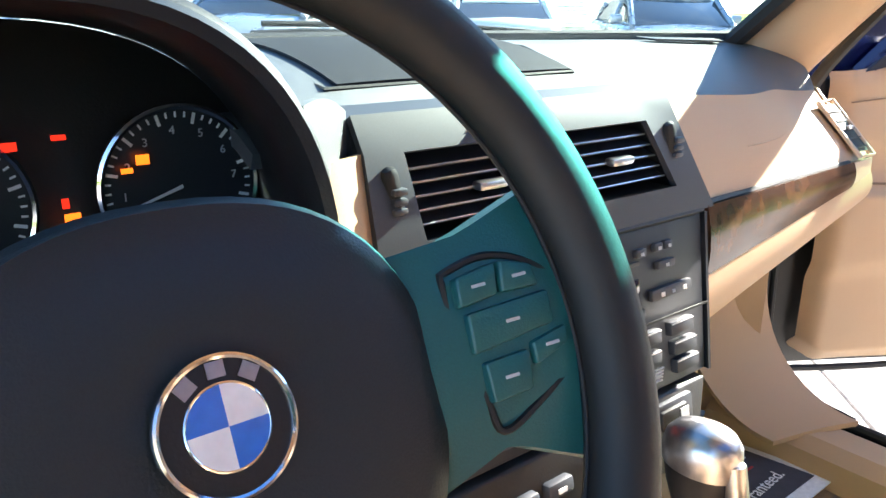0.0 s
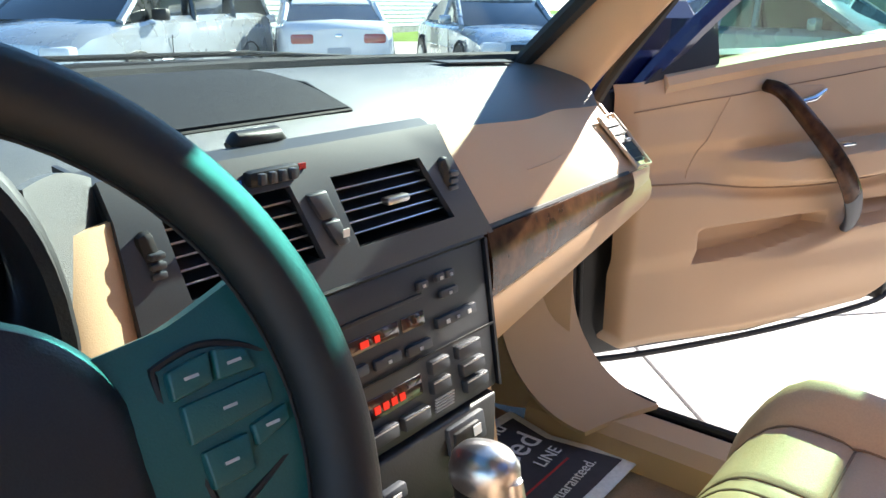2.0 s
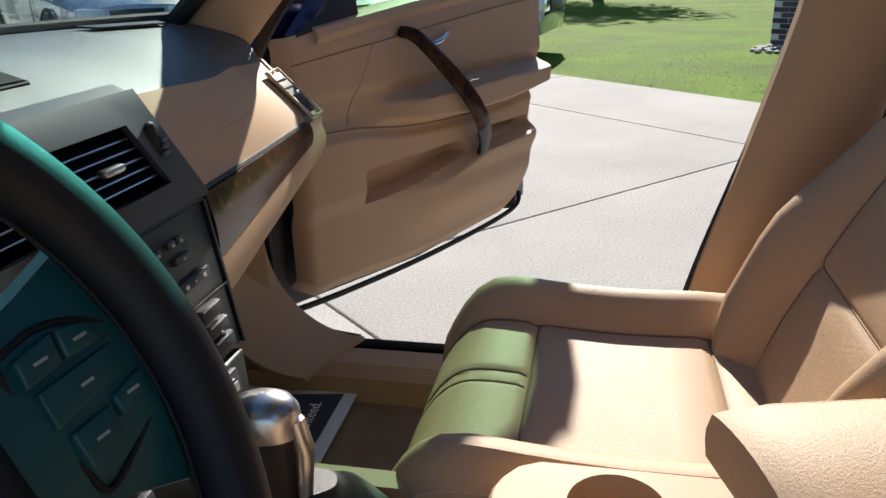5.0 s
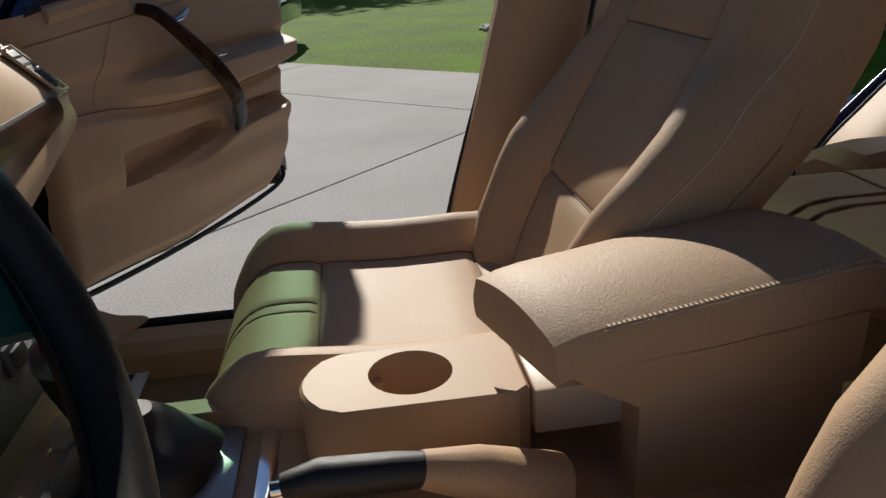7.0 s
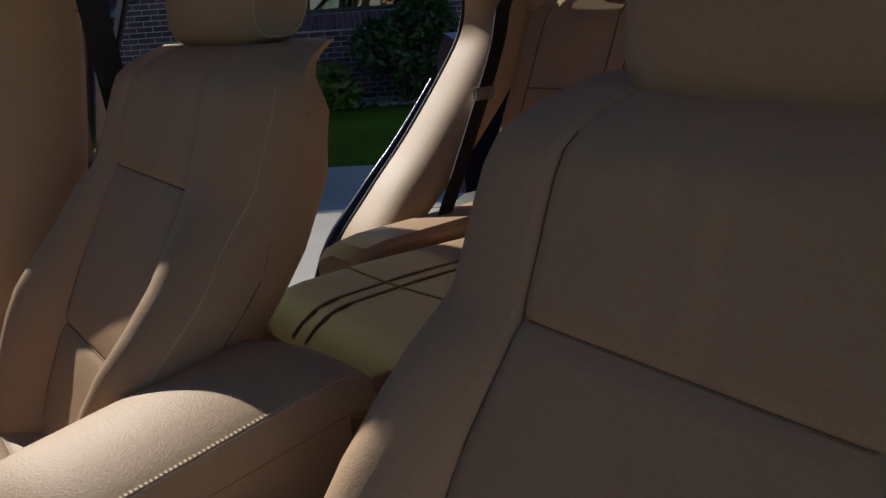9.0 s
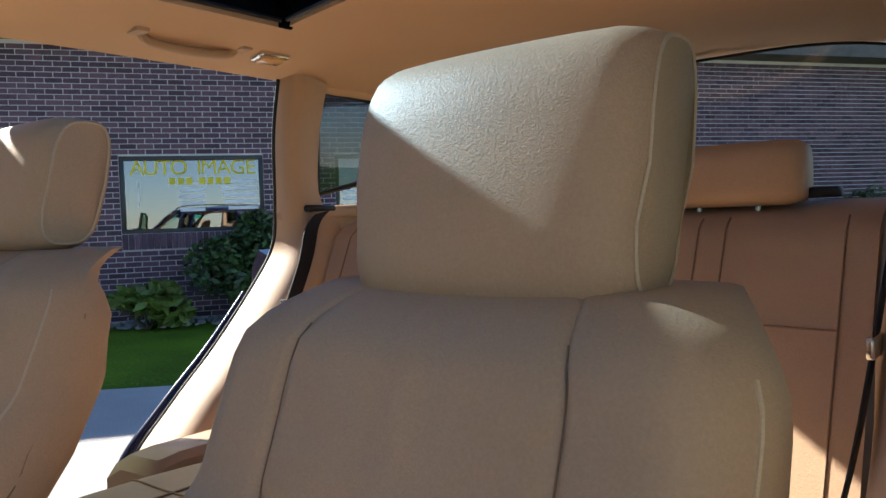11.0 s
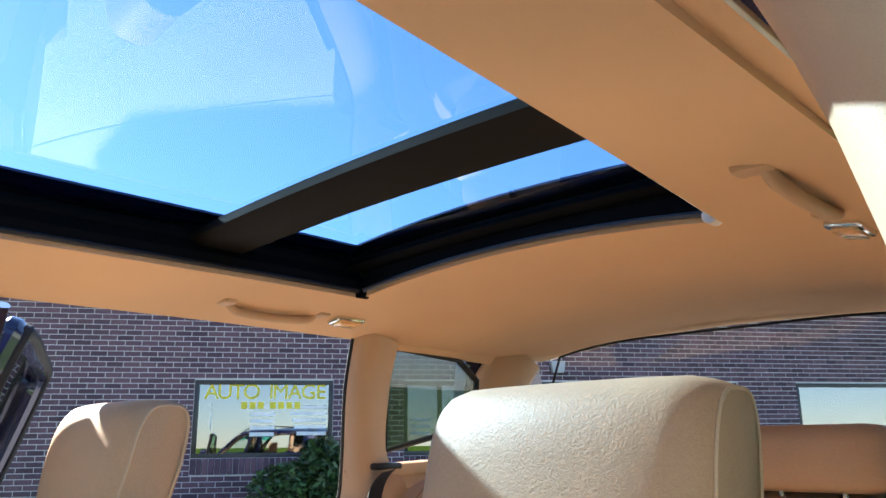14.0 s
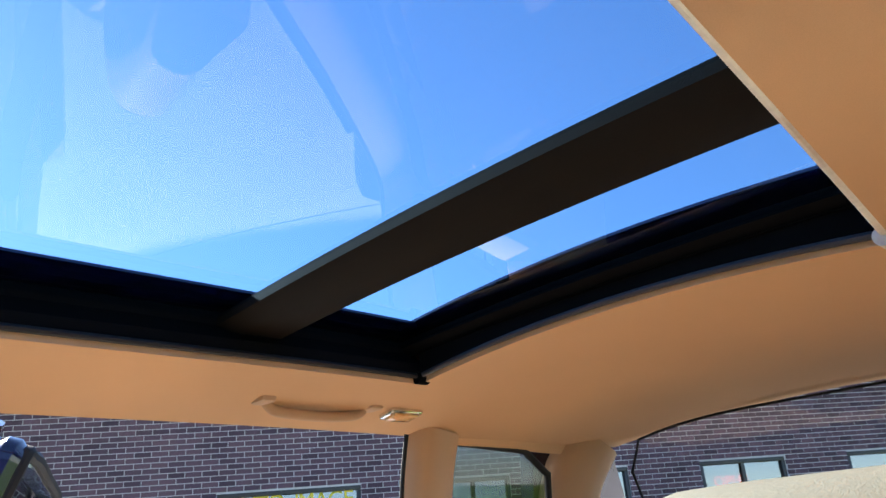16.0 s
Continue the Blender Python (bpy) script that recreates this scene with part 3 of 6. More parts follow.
for ob in (grab, lampt):  # the driver's side pair
    x, y, z = ob.location
    copy_thing(ob, Matrix.Translation((-x, y, z)) @ Matrix.Rotation(math.pi, 4, "Z"))

# floor
struct("floor", surface(lambda u, v: Vector((lerp(-0.70, 0.70, u), lerp(1.10, -1.0, v), 0.375 + 0.16 * max(0.0, 1 - (abs(lerp(-0.70, 0.70, u)) / 0.19) ** 3) + 0.10 * max(0.0, lerp(1.10, -1.0, v) - 0.93))), 40, 30, 0.01), CARPET, "beige carpet floor with raised middle tunnel", "carpet")


# ---- seats ----
def backrest_point(cx, dy, u, z, lift=0.0, dz=0.0, wide=1.0):
    """A point of a backrest's front at u (-1 to 1 across) and height z."""
    w = (keyed(((0.58, 0.17), (0.72, 0.235), (0.88, 0.258), (1.0, 0.242 * wide)), z) - 0.052 * max(0.0, (z - 1.065) / 0.08) ** 2.6)
    bol = keyed(((0.58, 0.03), (0.69, 0.062), (0.80, 0.066), (0.92, 0.032), (1.0, 0.006), (1.145, 0.0)), z)
    y = 0.050 - 0.57 * (z - 0.769) + 0.02 * math.sin((z - 0.6) * 5.5) + 0.17 * (z - 0.985 + math.hypot(z - 0.985, 0.05) - 0.003)
    a = abs(u)
    bump = 0.0 if a < 0.52 else bol * math.sin(min(1.0, (a - 0.52) / 0.30) * math.pi / 2) ** 1.5
    edge = -0.05 * max(0.0, (a - 0.80) / 0.20) ** 2
    groove = -0.007 * math.exp(-((a - 0.55) / 0.018) ** 2)
    top = -0.10 * max(0.0, (z - 1.10) / 0.045) ** 2
    for zs in (0.775, 0.985):
        if a < 0.56:
            groove -= 0.006 * math.exp(-((z - zs) / 0.006) ** 2)
    if z > 0.985 and a < 0.3:
        groove -= 0.0025 * math.exp(-((a - 0.09) / 0.02) ** 2)
    return Vector((cx + w * u, y + dy + bump + edge + groove + top * 0.6 + lift, z + dz))


US = [-1, -0.97, -0.93, -0.88, -0.83, -0.77, -0.71, -0.65, -0.60, -0.575, -0.55, -0.525, -0.48, -0.40, -0.30, -0.2, -0.12, -0.09, -0.06, 0.0, 0.06, 0.09, 0.12, 0.2, 0.30, 0.40, 0.48, 0.525, 0.55, 0.575, 0.60, 0.65, 0.71, 0.77, 0.83, 0.88, 0.93, 0.97, 1]
ZS = [0.58, 0.62, 0.66, 0.70, 0.74, 0.765, 0.77, 0.775, 0.78, 0.785, 0.82, 0.86, 0.90, 0.94, 0.97, 0.978, 0.985, 0.992, 1.0, 1.03, 1.06, 1.085, 1.105, 1.12, 1.13, 1.138, 1.143]


def front_seat(name, cx, dy, label, dz=0.0, shift=0.0, wide=1.0, head=0.0):
    cushion_x, cx = cx, cx + shift
    seat = thing(name, (cx, dy + 0.3, 0.39), label, "car seat", "front seats")
    rings = []
    for z in ZS:
        front = [backrest_point(cx, dy, u, z, 0.0, dz, wide) for u in US]
        r, l = front[-1], front[0]
        t = keyed(((0.58, 0.11), (0.8, 0.155), (0.92, 0.14), (1.04, 0.105), (1.145, 0.05)), z)
        back = [r + Vector((0.002, -0.4 * t, 0)), r + Vector((-0.012, -0.75 * t, 0)), r + Vector((-0.05, -t, 0)), r + Vector((-0.13, -1.12 * t, 0)), l + Vector((0.13, -1.12 * t, 0)), l + Vector((0.05, -t, 0)), l + Vector((0.012, -0.75 * t, 0)), l + Vector((-0.002, -0.4 * t, 0))]
        rings.append(front + back)
    back = part("backrest", loft(rings), LEATHER, seat)
    for s in (-1, 1):
        part("seam", tube([backrest_point(cx, dy, s * 0.55, z, 0.001, dz, wide) for z in np.linspace(0.64, 1.115, 40)], 0.0008, 5), SEAM, back)
        part("piping", tube([backrest_point(cx, dy, s * 0.985, z, -0.002, dz, wide) for z in np.linspace(0.66, 1.10, 30)], 0.0022, 5), STITCH, back)
        ys = [backrest_point(cx, dy, s, z, 0.0, dz, wide) + Vector((s * 0.0005, -0.035 - 0.05 * (1.1 - z) / 0.45, 0)) for z in np.linspace(0.70, 1.07, 24)]
        part("side_seam", tube(ys, 0.0014, 5), SEAM, back)
    for z in (0.775, 0.985):
        part("seam", tube([backrest_point(cx, dy, u, z, 0.0005, dz, wide) for u in np.linspace(-0.55, 0.55, 24)], 0.0013, 5), SEAM, back)
    # cushion
    back_x, cx = cx, cushion_x

    def cushion(u, y, lift=0.0):
        a = abs(u)
        nose = max(0.0, (y - 0.47) / 0.09)
        tail = max(0.0, (0.20 - y) / 0.12)
        w = 0.252 - 0.03 * nose ** 2
        z = 0.648 - 0.012 * math.sin(math.pi * max(0, min(1, (y - 0.1) / 0.35))) - 0.075 * nose ** 2.6 - 0.015 * tail
        bump = (0.046 - 0.018 * nose) * math.sin(min(1.0, max(0.0, (a - 0.60) / 0.24)) * math.pi / 2) ** 1.4
        edge = -0.06 * max(0.0, (a - 0.86) / 0.14) ** 2
        groove = -0.006 * math.exp(-((a - 0.63) / 0.015) ** 2)
        if a < 0.64:
            groove -= 0.006 * math.exp(-((y - 0.415) / 0.006) ** 2) + 0.006 * math.exp(-((y - 0.175) / 0.006) ** 2)
            if y > 0.41:
                groove -= 0.004 * math.exp(-((a - 0.06) / 0.02) ** 2)
        return Vector((cushion_x + w * u, y + dy, z + bump + edge + groove + lift))
    cu = sorted({round(u * 1.1, 3) if abs(u) > 0.5 and abs(u) < 0.62 else u for u in US} | {0.615, 0.63, 0.645, -0.615, -0.63, -0.645})
    rings = []
    for y in (0.085, 0.12, 0.16, 0.17, 0.175, 0.18, 0.19, 0.24, 0.30, 0.36, 0.40, 0.409, 0.415, 0.421, 0.43, 0.46, 0.49, 0.515, 0.535, 0.55, 0.56):
        top = [cushion(u, y) for u in cu]
        drop = 0.15 - 0.06 * max(0.0, (y - 0.5) / 0.06)
        l, r = top[0], top[-1]
        under = [r + Vector((0.004, 0, -0.03)), r + Vector((0.0, 0, -0.3 * drop - 0.02)), r + Vector((-0.02, 0, -drop * 0.8)), l + Vector((0.02, 0, -drop * 0.8)), l + Vector((0, 0, -0.3 * drop - 0.02)), l + Vector((-0.004, 0, -0.03))]
        rings.append(top + under)
    cus = part("cushion", loft(rings), LEATHER, seat)
    for s in (-1, 1):
        part("seam", tube([cushion(s * 0.63, y, 0.0012) for y in np.linspace(0.12, 0.555, 36)], 0.0016, 5), SEAM, cus)
        part("seam", tube([cushion(s * 0.06, y, 0.0012) for y in np.linspace(0.42, 0.555, 20)], 0.0016, 5), SEAM, cus)
        part("piping", tube([cushion(s * 0.97, y, -0.004) for y in np.linspace(0.12, 0.55, 30)], 0.002, 5), STITCH, cus)
    for y in (0.175, 0.415):
        part("seam", tube([cushion(u, y, 0.001) for u in np.linspace(-0.62, 0.62, 24)], 0.0017, 5), SEAM, cus)
    part("side_panel", loft([[(cx + w * k, dy + y, z) for w, z in ((0.225, 0.46), (0.235, 0.55), (0.20, 0.57), (0.19, 0.45))] for k, y in ((1, 0.05), (1, 0.30), (1, 0.50))]), BEIGE, seat)
    part("side_panel", loft([[(cx - w, dy + y, z) for w, z in ((0.225, 0.46), (0.235, 0.55), (0.20, 0.57), (0.19, 0.45))] for y in (0.05, 0.30, 0.50)]), BEIGE, seat)
    for s in (-1, 1):
        part("rail", box((cx + s * 0.19, dy + 0.27, 0.42), (0.035, 0.50, 0.09), 0.006), BLACK, seat)
    # headrest on two posts
    hy, hw, cx = -0.215 + dy, 0.138, back_x + head
    rings = []
    for u in (-1, -0.99, -0.95, -0.88, -0.75, -0.5, -0.25, 0, 0.25, 0.5, 0.75, 0.88, 0.95, 0.99, 1):
        a = abs(u)
        f = 1 - 0.35 * max(0, (a - 0.70) / 0.30) ** 4
        zc, hh, dd = 1.228 + dz, (0.088 - dz * 0.5) * (1 - 0.12 * max(0, (a - 0.6) / 0.4) ** 3), 0.052 * f
        ring = []
        for k in range(28):
            th = k * math.tau / 28
            c, sn = math.cos(th), math.sin(th)
            yy = math.copysign(abs(c) ** 0.62, c) * dd
            zz = math.copysign(abs(sn) ** 0.55, sn) * hh
            ring.append((cx + hw * u * (1 - 0.05 * (zz < -0.02) * a), hy + yy + 0.012 - 0.20 * zz - 0.012 * a * a, zc + zz))
        rings.append(ring)
    head = part("headrest", loft(rings), LEATHER, seat)
    for s in (-1, 1):
        ring = [Vector(p) + Vector((s * 0.0006, 0, 0)) for p in rings[-2 if s > 0 else 1]]
        part("piping", tube(ring, 0.0018, 5, True), STITCH, head)
        part("post", cyl((cx + s * 0.07, hy - 0.01, 1.10), (cx + s * 0.07, hy, 1.20), 0.006, seg=10), CHROME, head)
    return seat


passenger_seat = front_seat("front_seat", 0.36, 0.0, "beige leather passenger seat with raised side bolsters", 0.0, -0.025)
driver_seat = front_seat("front_seat", -0.415, -0.05, "beige leather driver's seat in shade behind the steering wheel", -0.03, -0.018, 0.96, -0.006)

# rear bench
bench = thing("rear_bench", (0, -0.6, 0.45), "beige leather rear bench seat with folding backrest", "bench seat")


def bench_top(x, y):
    nose = max(0.0, (y + 0.31) / 0.10)
    tail = max(0.0, (abs(x) - 0.43) / 0.06)
    return 0.748 - 0.05 * nose ** 2.4 + 0.01 * math.cos(x * 8) - 0.03 * tail ** 2 - 0.05 * max(0, -y - 0.45)


xs = np.linspace(-0.49, 0.49, 49)
rings = [[(x, y, bench_top(x, y)) for x in xs] + [(0.495, y, 0.66), (0.48, y, 0.50), (-0.48, y, 0.50), (-0.495, y, 0.66)] for y in (-0.90, -0.8, -0.65, -0.5, -0.42, -0.36, -0.31, -0.27, -0.24, -0.222, -0.212)]
rb = part("cushion", loft(rings), LEATHER, bench)
for x in (0.285, 0.325, -0.285, -0.325):
    part("seam", tube([(x, y, bench_top(x, y) + 0.001) for y in np.linspace(-0.8, -0.22, 30)], 0.0025, 5), SEAM, rb)
part("seam", tube([(x, -0.40, bench_top(x, -0.40) + 0.001) for x in np.linspace(-0.47, 0.47, 40)], 0.002, 5), SEAM, rb)
for k in (-1, 1):
    part("side_bolster", loft([[(k * x, y, z - d) for x, z in ((0.482, 0.60), (0.484, 0.735), (0.50, 0.748), (0.60, 0.742), (0.655, 0.715), (0.66, 0.60))] for y, d in ((-0.455, 0.03), (-0.475, 0.006), (-0.52, 0.0), (-0.70, 0.0), (-0.90, 0.0))]), LEATHER, bench)
part("base", box((0, -0.56, 0.46), (1.0, 0.60, 0.16), 0.02), BEIGE, bench)


def rear_back(x, z, lift=0.0):
    y = -0.83 - 0.44 * (z - 0.72) + 0.018 * math.cos(x * 9)
    return Vector((x, y + lift - 0.10 * max(0, (z - 1.13) / 0.05) ** 2, z))


rings = []
for z in (0.66, 0.75, 0.85, 0.95, 1.0, 1.05, 1.1, 1.13, 1.15, 1.165, 1.175):
    f = [rear_back(x, z) for x in np.linspace(-0.575, 0.575, 41)]
    rings.append(f + [f[-1] + Vector((0.0, -0.08, 0)), f[-1] + Vector((-0.05, -0.12, 0)), f[0] + Vector((0.05, -0.12, 0)), f[0] + Vector((0.0, -0.08, 0))])
rbk = part("backrest", loft(rings), LEATHER, bench)
for x in (-0.30, -0.345, 0.30, 0.345, -0.53, 0.53, 0.13, -0.13):
    part("seam", tube([rear_back(x, z, 0.001) for z in np.linspace(0.98 if abs(x) < 0.4 else 0.72, 1.15, 20)], 0.0017, 5), SEAM, rbk)
part("seam", tube([rear_back(x, 0.985, 0.001) for x in np.linspace(-0.53, 0.53, 30)], 0.0017, 5), SEAM, rbk)
for s in (-1, 1):
    cx, rings = s * 0.33, []
    for u in (-1, -0.98, -0.9, -0.7, -0.4, 0, 0.4, 0.7, 0.9, 0.98, 1):
        a = abs(u)
        hh, dd = 0.054 * (1 - 0.25 * max(0, (a - 0.75) / 0.25) ** 3), 0.045 * (1 - 0.4 * max(0, (a - 0.7) / 0.3) ** 3)
        rings.append([(cx + 0.13 * u, -1.085 + math.copysign(abs(math.cos(k * math.tau / 20)) ** 0.6, math.cos(k * math.tau / 20)) * dd, 1.222 + math.copysign(abs(math.sin(k * math.tau / 20)) ** 0.6, math.sin(k * math.tau / 20)) * hh) for k in range(20)])
    rh = part("headrest", loft(rings), LEATHER, bench)
    for e in (-0.05, 0.05):
        part("post", cyl((cx + e, -1.085, 1.14), (cx + e, -1.085, 1.22), 0.006, seg=10), CHROME, rh)
    part("release_lever", box((s * 0.47, -1.10, 1.187), (0.07, 0.035, 0.018), 0.005), BLACK, bench)
# luggage cover bar behind the bench
solo("luggage_cover", cyl((-0.60, -1.24, 1.10), (0.60, -1.24, 1.10), 0.025), BLACK, "black roller cover behind the rear bench", "luggage cover")
struct("boot_floor", box((0, -1.45, 0.52), (1.30, 0.86, 0.03), 0.006), CARPET, "beige carpeted boot floor", "carpet")

# belts
for s in (1, -1):
    b = thing("seat_belt", (s * 0.66, -1.0, 1.18), "black webbing rear seat belt beside the bench", "seat belt", "rear belts")
    pts = spline([(s * 0.625, -0.99, 1.19), (s * 0.625, -0.955, 1.155), (s * 0.615, -0.915, 1.06), (s * 0.60, -0.80, 0.86), (s * 0.58, -0.705, 0.72)], 30)
    part("webbing", loft([[p + Vector((0, k * 0.022, -k * 0.004)) + Vector((-s * e, 0, 0)) for k, e in ((-1, 0.018), (1, 0.018), (1, 0.021), (-1, 0.021))] for p in pts]), BELT, b)
    part("guide", box((s * 0.645, -1.0, 1.20), (0.06, 0.09, 0.016), 0.006), BLACK, b)
    part("tongue", box((s * 0.590, -0.872, 0.98), (0.012, 0.06, 0.03), 0.004), CHROME, b)
    if s < 0:
        continue
    f = thing("seat_belt", (s * 0.68, -0.1, 1.2), "black webbing front seat belt on the centre pillar", "seat belt", "front belts")
    top, low = Vector((s * 0.640, -0.10, 1.33)), Vector((s * 0.670, -0.16, 0.50))
    part("webbing", loft([[top.lerp(low, t) + Vector((-s * 0.012 * math.sin(t * 3), k * 0.022, 0)) + Vector((-s * e, 0, 0)) for k, e in ((-1, 0.0), (1, 0.0), (1, 0.002), (-1, 0.002))] for t in np.linspace(0, 1, 12)]), BELT, f)
    part("anchor", box((s * 0.655, -0.10, 1.345), (0.02, 0.05, 0.07), 0.008), BLACK, f)


# ---- dashboard ----
dash = thing("dashboard", (0, 0.9, 0.75), "black-topped dashboard with beige lower half and walnut strip", "dashboard")


def brow(x):
    """The dashboard's edge towards the cabin at x: its y and z."""
    y = keyed(((-0.80, 0.90), (-0.62, 0.80), (-0.22, 0.785), (0.10, 0.785), (0.35, 0.815), (0.72, 0.905), (0.80, 0.93)), x)
    z = keyed(((-0.8, 1.0), (-0.22, 1.035), (0.12, 1.036), (0.45, 1.020), (0.74, 1.000), (0.80, 0.99)), x)
    return y, z


def dash_top(u, v):
    x = lerp(-0.76, 0.76, u)
    y0, z0 = brow(x)
    y1 = 1.26 - 0.24 * (abs(x) / 0.76) ** 2.6
    hump = 0.010 * math.exp(-(x / 0.22) ** 4) * math.sin(math.pi * min(1, v * 1.2))
    return Vector((x, lerp(y0, y1, v), lerp(z0, 1.064, v ** 0.8) + 0.018 * math.sin(math.pi * v) ** 0.7 + hump - 0.012 * (1 - v) ** 6))


part("top_pad", surface(dash_top, 76, 24, 0.012, lambda u, v: -0.57 < lerp(-0.76, 0.76, u) < -0.25 and v < 0.22), DASH, dash, "black grained dashboard top")
lid = part("storage_lid", surface(lambda u, v: dash_top(lerp(0.40 + 0.01 * v, 0.578 + 0.045 * v ** 1.3, u), lerp(0.155, 0.80, v)) + Vector((0, 0, 0.0035)), 16, 14, 0.003), LIDM, dash, "black storage lid on the dashboard")
part("lid_gap", tube([dash_top(u, v) + Vector((0, 0, 0.0012)) for u, v in ((0.392, 0.15), (0.578, 0.15), (0.594, 0.35), (0.619, 0.76), (0.588, 0.815), (0.417, 0.815), (0.402, 0.73))], 0.0022, 6, True), RUBBER, dash)
part("lid_catch", tube([(-0.066, 0.806, 1.046), (-0.06, 0.806, 1.050), (-0.018, 0.806, 1.050), (-0.012, 0.806, 1.046)], [0.005, 0.0085, 0.0085, 0.005], 14), BLACK, dash)
part("screen_vent", prism([dash_top(0.84, 0.62) + Vector((0, 0, 0.003)), dash_top(0.93, 0.62) + Vector((0, 0, 0.003)), dash_top(0.93, 0.72) + Vector((0, 0, 0.003)), dash_top(0.84, 0.74) + Vector((0, 0, 0.003))], (0, 0, 0.003)), BLACK, dash)

# centre fascia with two vents
TOPX, LOWX, ROWZ = (-0.192, -0.159, -0.044, -0.001, 0.113, 0.158), (-0.192, -0.150, -0.023, 0.017, 0.149, 0.192), (1.040, 1.015, 0.953, 0.926)


def fascia(i, z, lift=0.0):
    t = (1.015 - z) / 0.062
    x = lerp(TOPX[i], LOWX[i], t) if 0 < i < 5 else lerp(TOPX[i], LOWX[i], max(0, t))
    return Vector((x, 0.762 + 0.24 * (z - 1.0) - lift + 0.02 * max(0.0, (z - 1.025) / 0.015) ** 2 * 0.5, z))


bm = bmesh.new()
grid = [[bm.verts.new(fascia(i, z)) for z in ROWZ] for i in range(6)]
for i in range(5):
    for j in range(3):
        if not (j == 1 and i in (1, 3)):
            bm.faces.new((grid[i][j], grid[i + 1][j], grid[i + 1][j + 1], grid[i][j + 1]))
bmesh.ops.recalc_face_normals(bm, faces=bm.faces)
bmesh.ops.solidify(bm, geom=bm.faces[:], thickness=0.006)
part("centre_fascia", bm, SATIN, dash, "satin dark grey centre fascia")
part("fascia_top", prism([fascia(0, 1.04), fascia(5, 1.04), (0.16, 0.80, 1.047), (-0.20, 0.80, 1.047)], (0, 0.004, -0.004)), SATIN, dash)
part("fascia_side", prism([fascia(0, 1.04), fascia(0, 0.926), (-0.195, 0.82, 0.90), (-0.20, 0.82, 1.05)], (0.004, 0, 0)), SATIN, dash)
part("fascia_side", prism([fascia(5, 1.04), fascia(5, 0.926), (0.195, 0.80, 0.92), (0.165, 0.80, 1.04)], (-0.004, 0, 0)), SATIN, dash)


def vent(i, tab):
    v = part("vent", loft([[fascia(i, 1.015, d), fascia(i + 1, 1.015, d), fascia(i + 1, 0.953, d), fascia(i, 0.953, d)] for d in (-0.001, -0.045)], True, False), BLACK, dash, "black air vent with thin slats")
    part("back", prism([fascia(i, 1.015, -0.045), fascia(i + 1, 1.015, -0.045), fascia(i + 1, 0.953, -0.045), fascia(i, 0.953, -0.045)], (0, 0.004, 0)), BLACK, v)
    for z in np.linspace(1.004, 0.964, 5):
        a, b = fascia(i, z, -0.002), fascia(i + 1, z, -0.002)
        part("slat", prism([a, b, b + Vector((0, 0.018, 0.007)), a + Vector((0, 0.018, 0.007))], (0, 0.0006, -0.0018)), PANEL, v)
        # Silver line for the light that the dark slat's edge catches.
        part("slat_glint", tube([a + Vector((0.001, -0.0006, 0)), b + Vector((-0.001, -0.0006, 0))], 0.0009, 5), SILVER, v)
    a = lerp(fascia(i, 0.985, 0.002), fascia(i + 1, 0.985, 0.002), tab)
    part("tab", box(a, (0.030, 0.012, 0.0075), 0.003), SILVER, v)


vent(1, 0.62), vent(3, 0.55)
part("vent_edge", tube([fascia(1, 1.016, 0.001), fascia(1, 0.952, 0.001)], 0.0022, 6), CHROME, dash)
for x, z in ((-0.170, 0.985), (0.153, 0.990)):
    wheelh = part("vent_wheel_slot", box((x + (0.985 - z), 0.757, z), (0.014, 0.012, 0.05), 0.006, Euler((0, radians(-14), 0)).to_matrix()), BLACK, dash)
    for k in (-1, 0, 1):
        part("wheel_ridge", box((x, 0.7515, z + 0.007 * k), (0.012, 0.008, 0.005), 0.0015), SATIN, wheelh)
slot = part("blend_wheel", box((-0.058, 0.764, 1.028), (0.05, 0.012, 0.013), 0.004), BLACK, dash)
for k in range(4):
    part("ridge", box((-0.073 + 0.010 * k, 0.758, 1.028), (0.006, 0.008, 0.009), 0.001), SATIN, slot)
part("blue_mark", box((-0.090, 0.7655, 1.026), (0.007, 0.002, 0.005)), BLUE_E, dash)
part("red_mark", box((-0.026, 0.7655, 1.030), (0.007, 0.002, 0.005)), RED_P, dash)
hz = part("switch_well", prism([fascia(2, 1.010, 0.001) + Vector((0.006, 0, 0)), fascia(3, 1.012, 0.001) + Vector((-0.010, 0, 0)), fascia(3, 0.955, 0.001) + Vector((-0.006, 0, 0)), fascia(2, 0.958, 0.001) + Vector((0.010, 0, 0))], (0, -0.004, 0), 0.001), BLACK, dash)
part("hazard_switch", prism([fascia(2, 1.008, 0.004) + Vector((0.010, 0, 0)), fascia(3, 1.009, 0.004) + Vector((-0.012, 0, 0)), fascia(3, 0.986, 0.004) + Vector((-0.011, 0, 0)), fascia(2, 0.986, 0.004) + Vector((0.013, 0, 0))], (0, -0.007, 0), 0.002), SATIN, hz)
part("lock_switch", prism([fascia(2, 0.984, 0.004) + Vector((0.013, 0, 0)), fascia(3, 0.984, 0.004) + Vector((-0.011, 0, 0)), fascia(3, 0.962, 0.004) + Vector((-0.010, 0, 0)), fascia(2, 0.962, 0.004) + Vector((0.016, 0, 0))], (0, -0.007, 0), 0.002), SATIN, hz)
part("lock_mark", box((-0.001, 0.7425, 0.972), (0.007, 0.001, 0.007)), WHITE_P, hz)

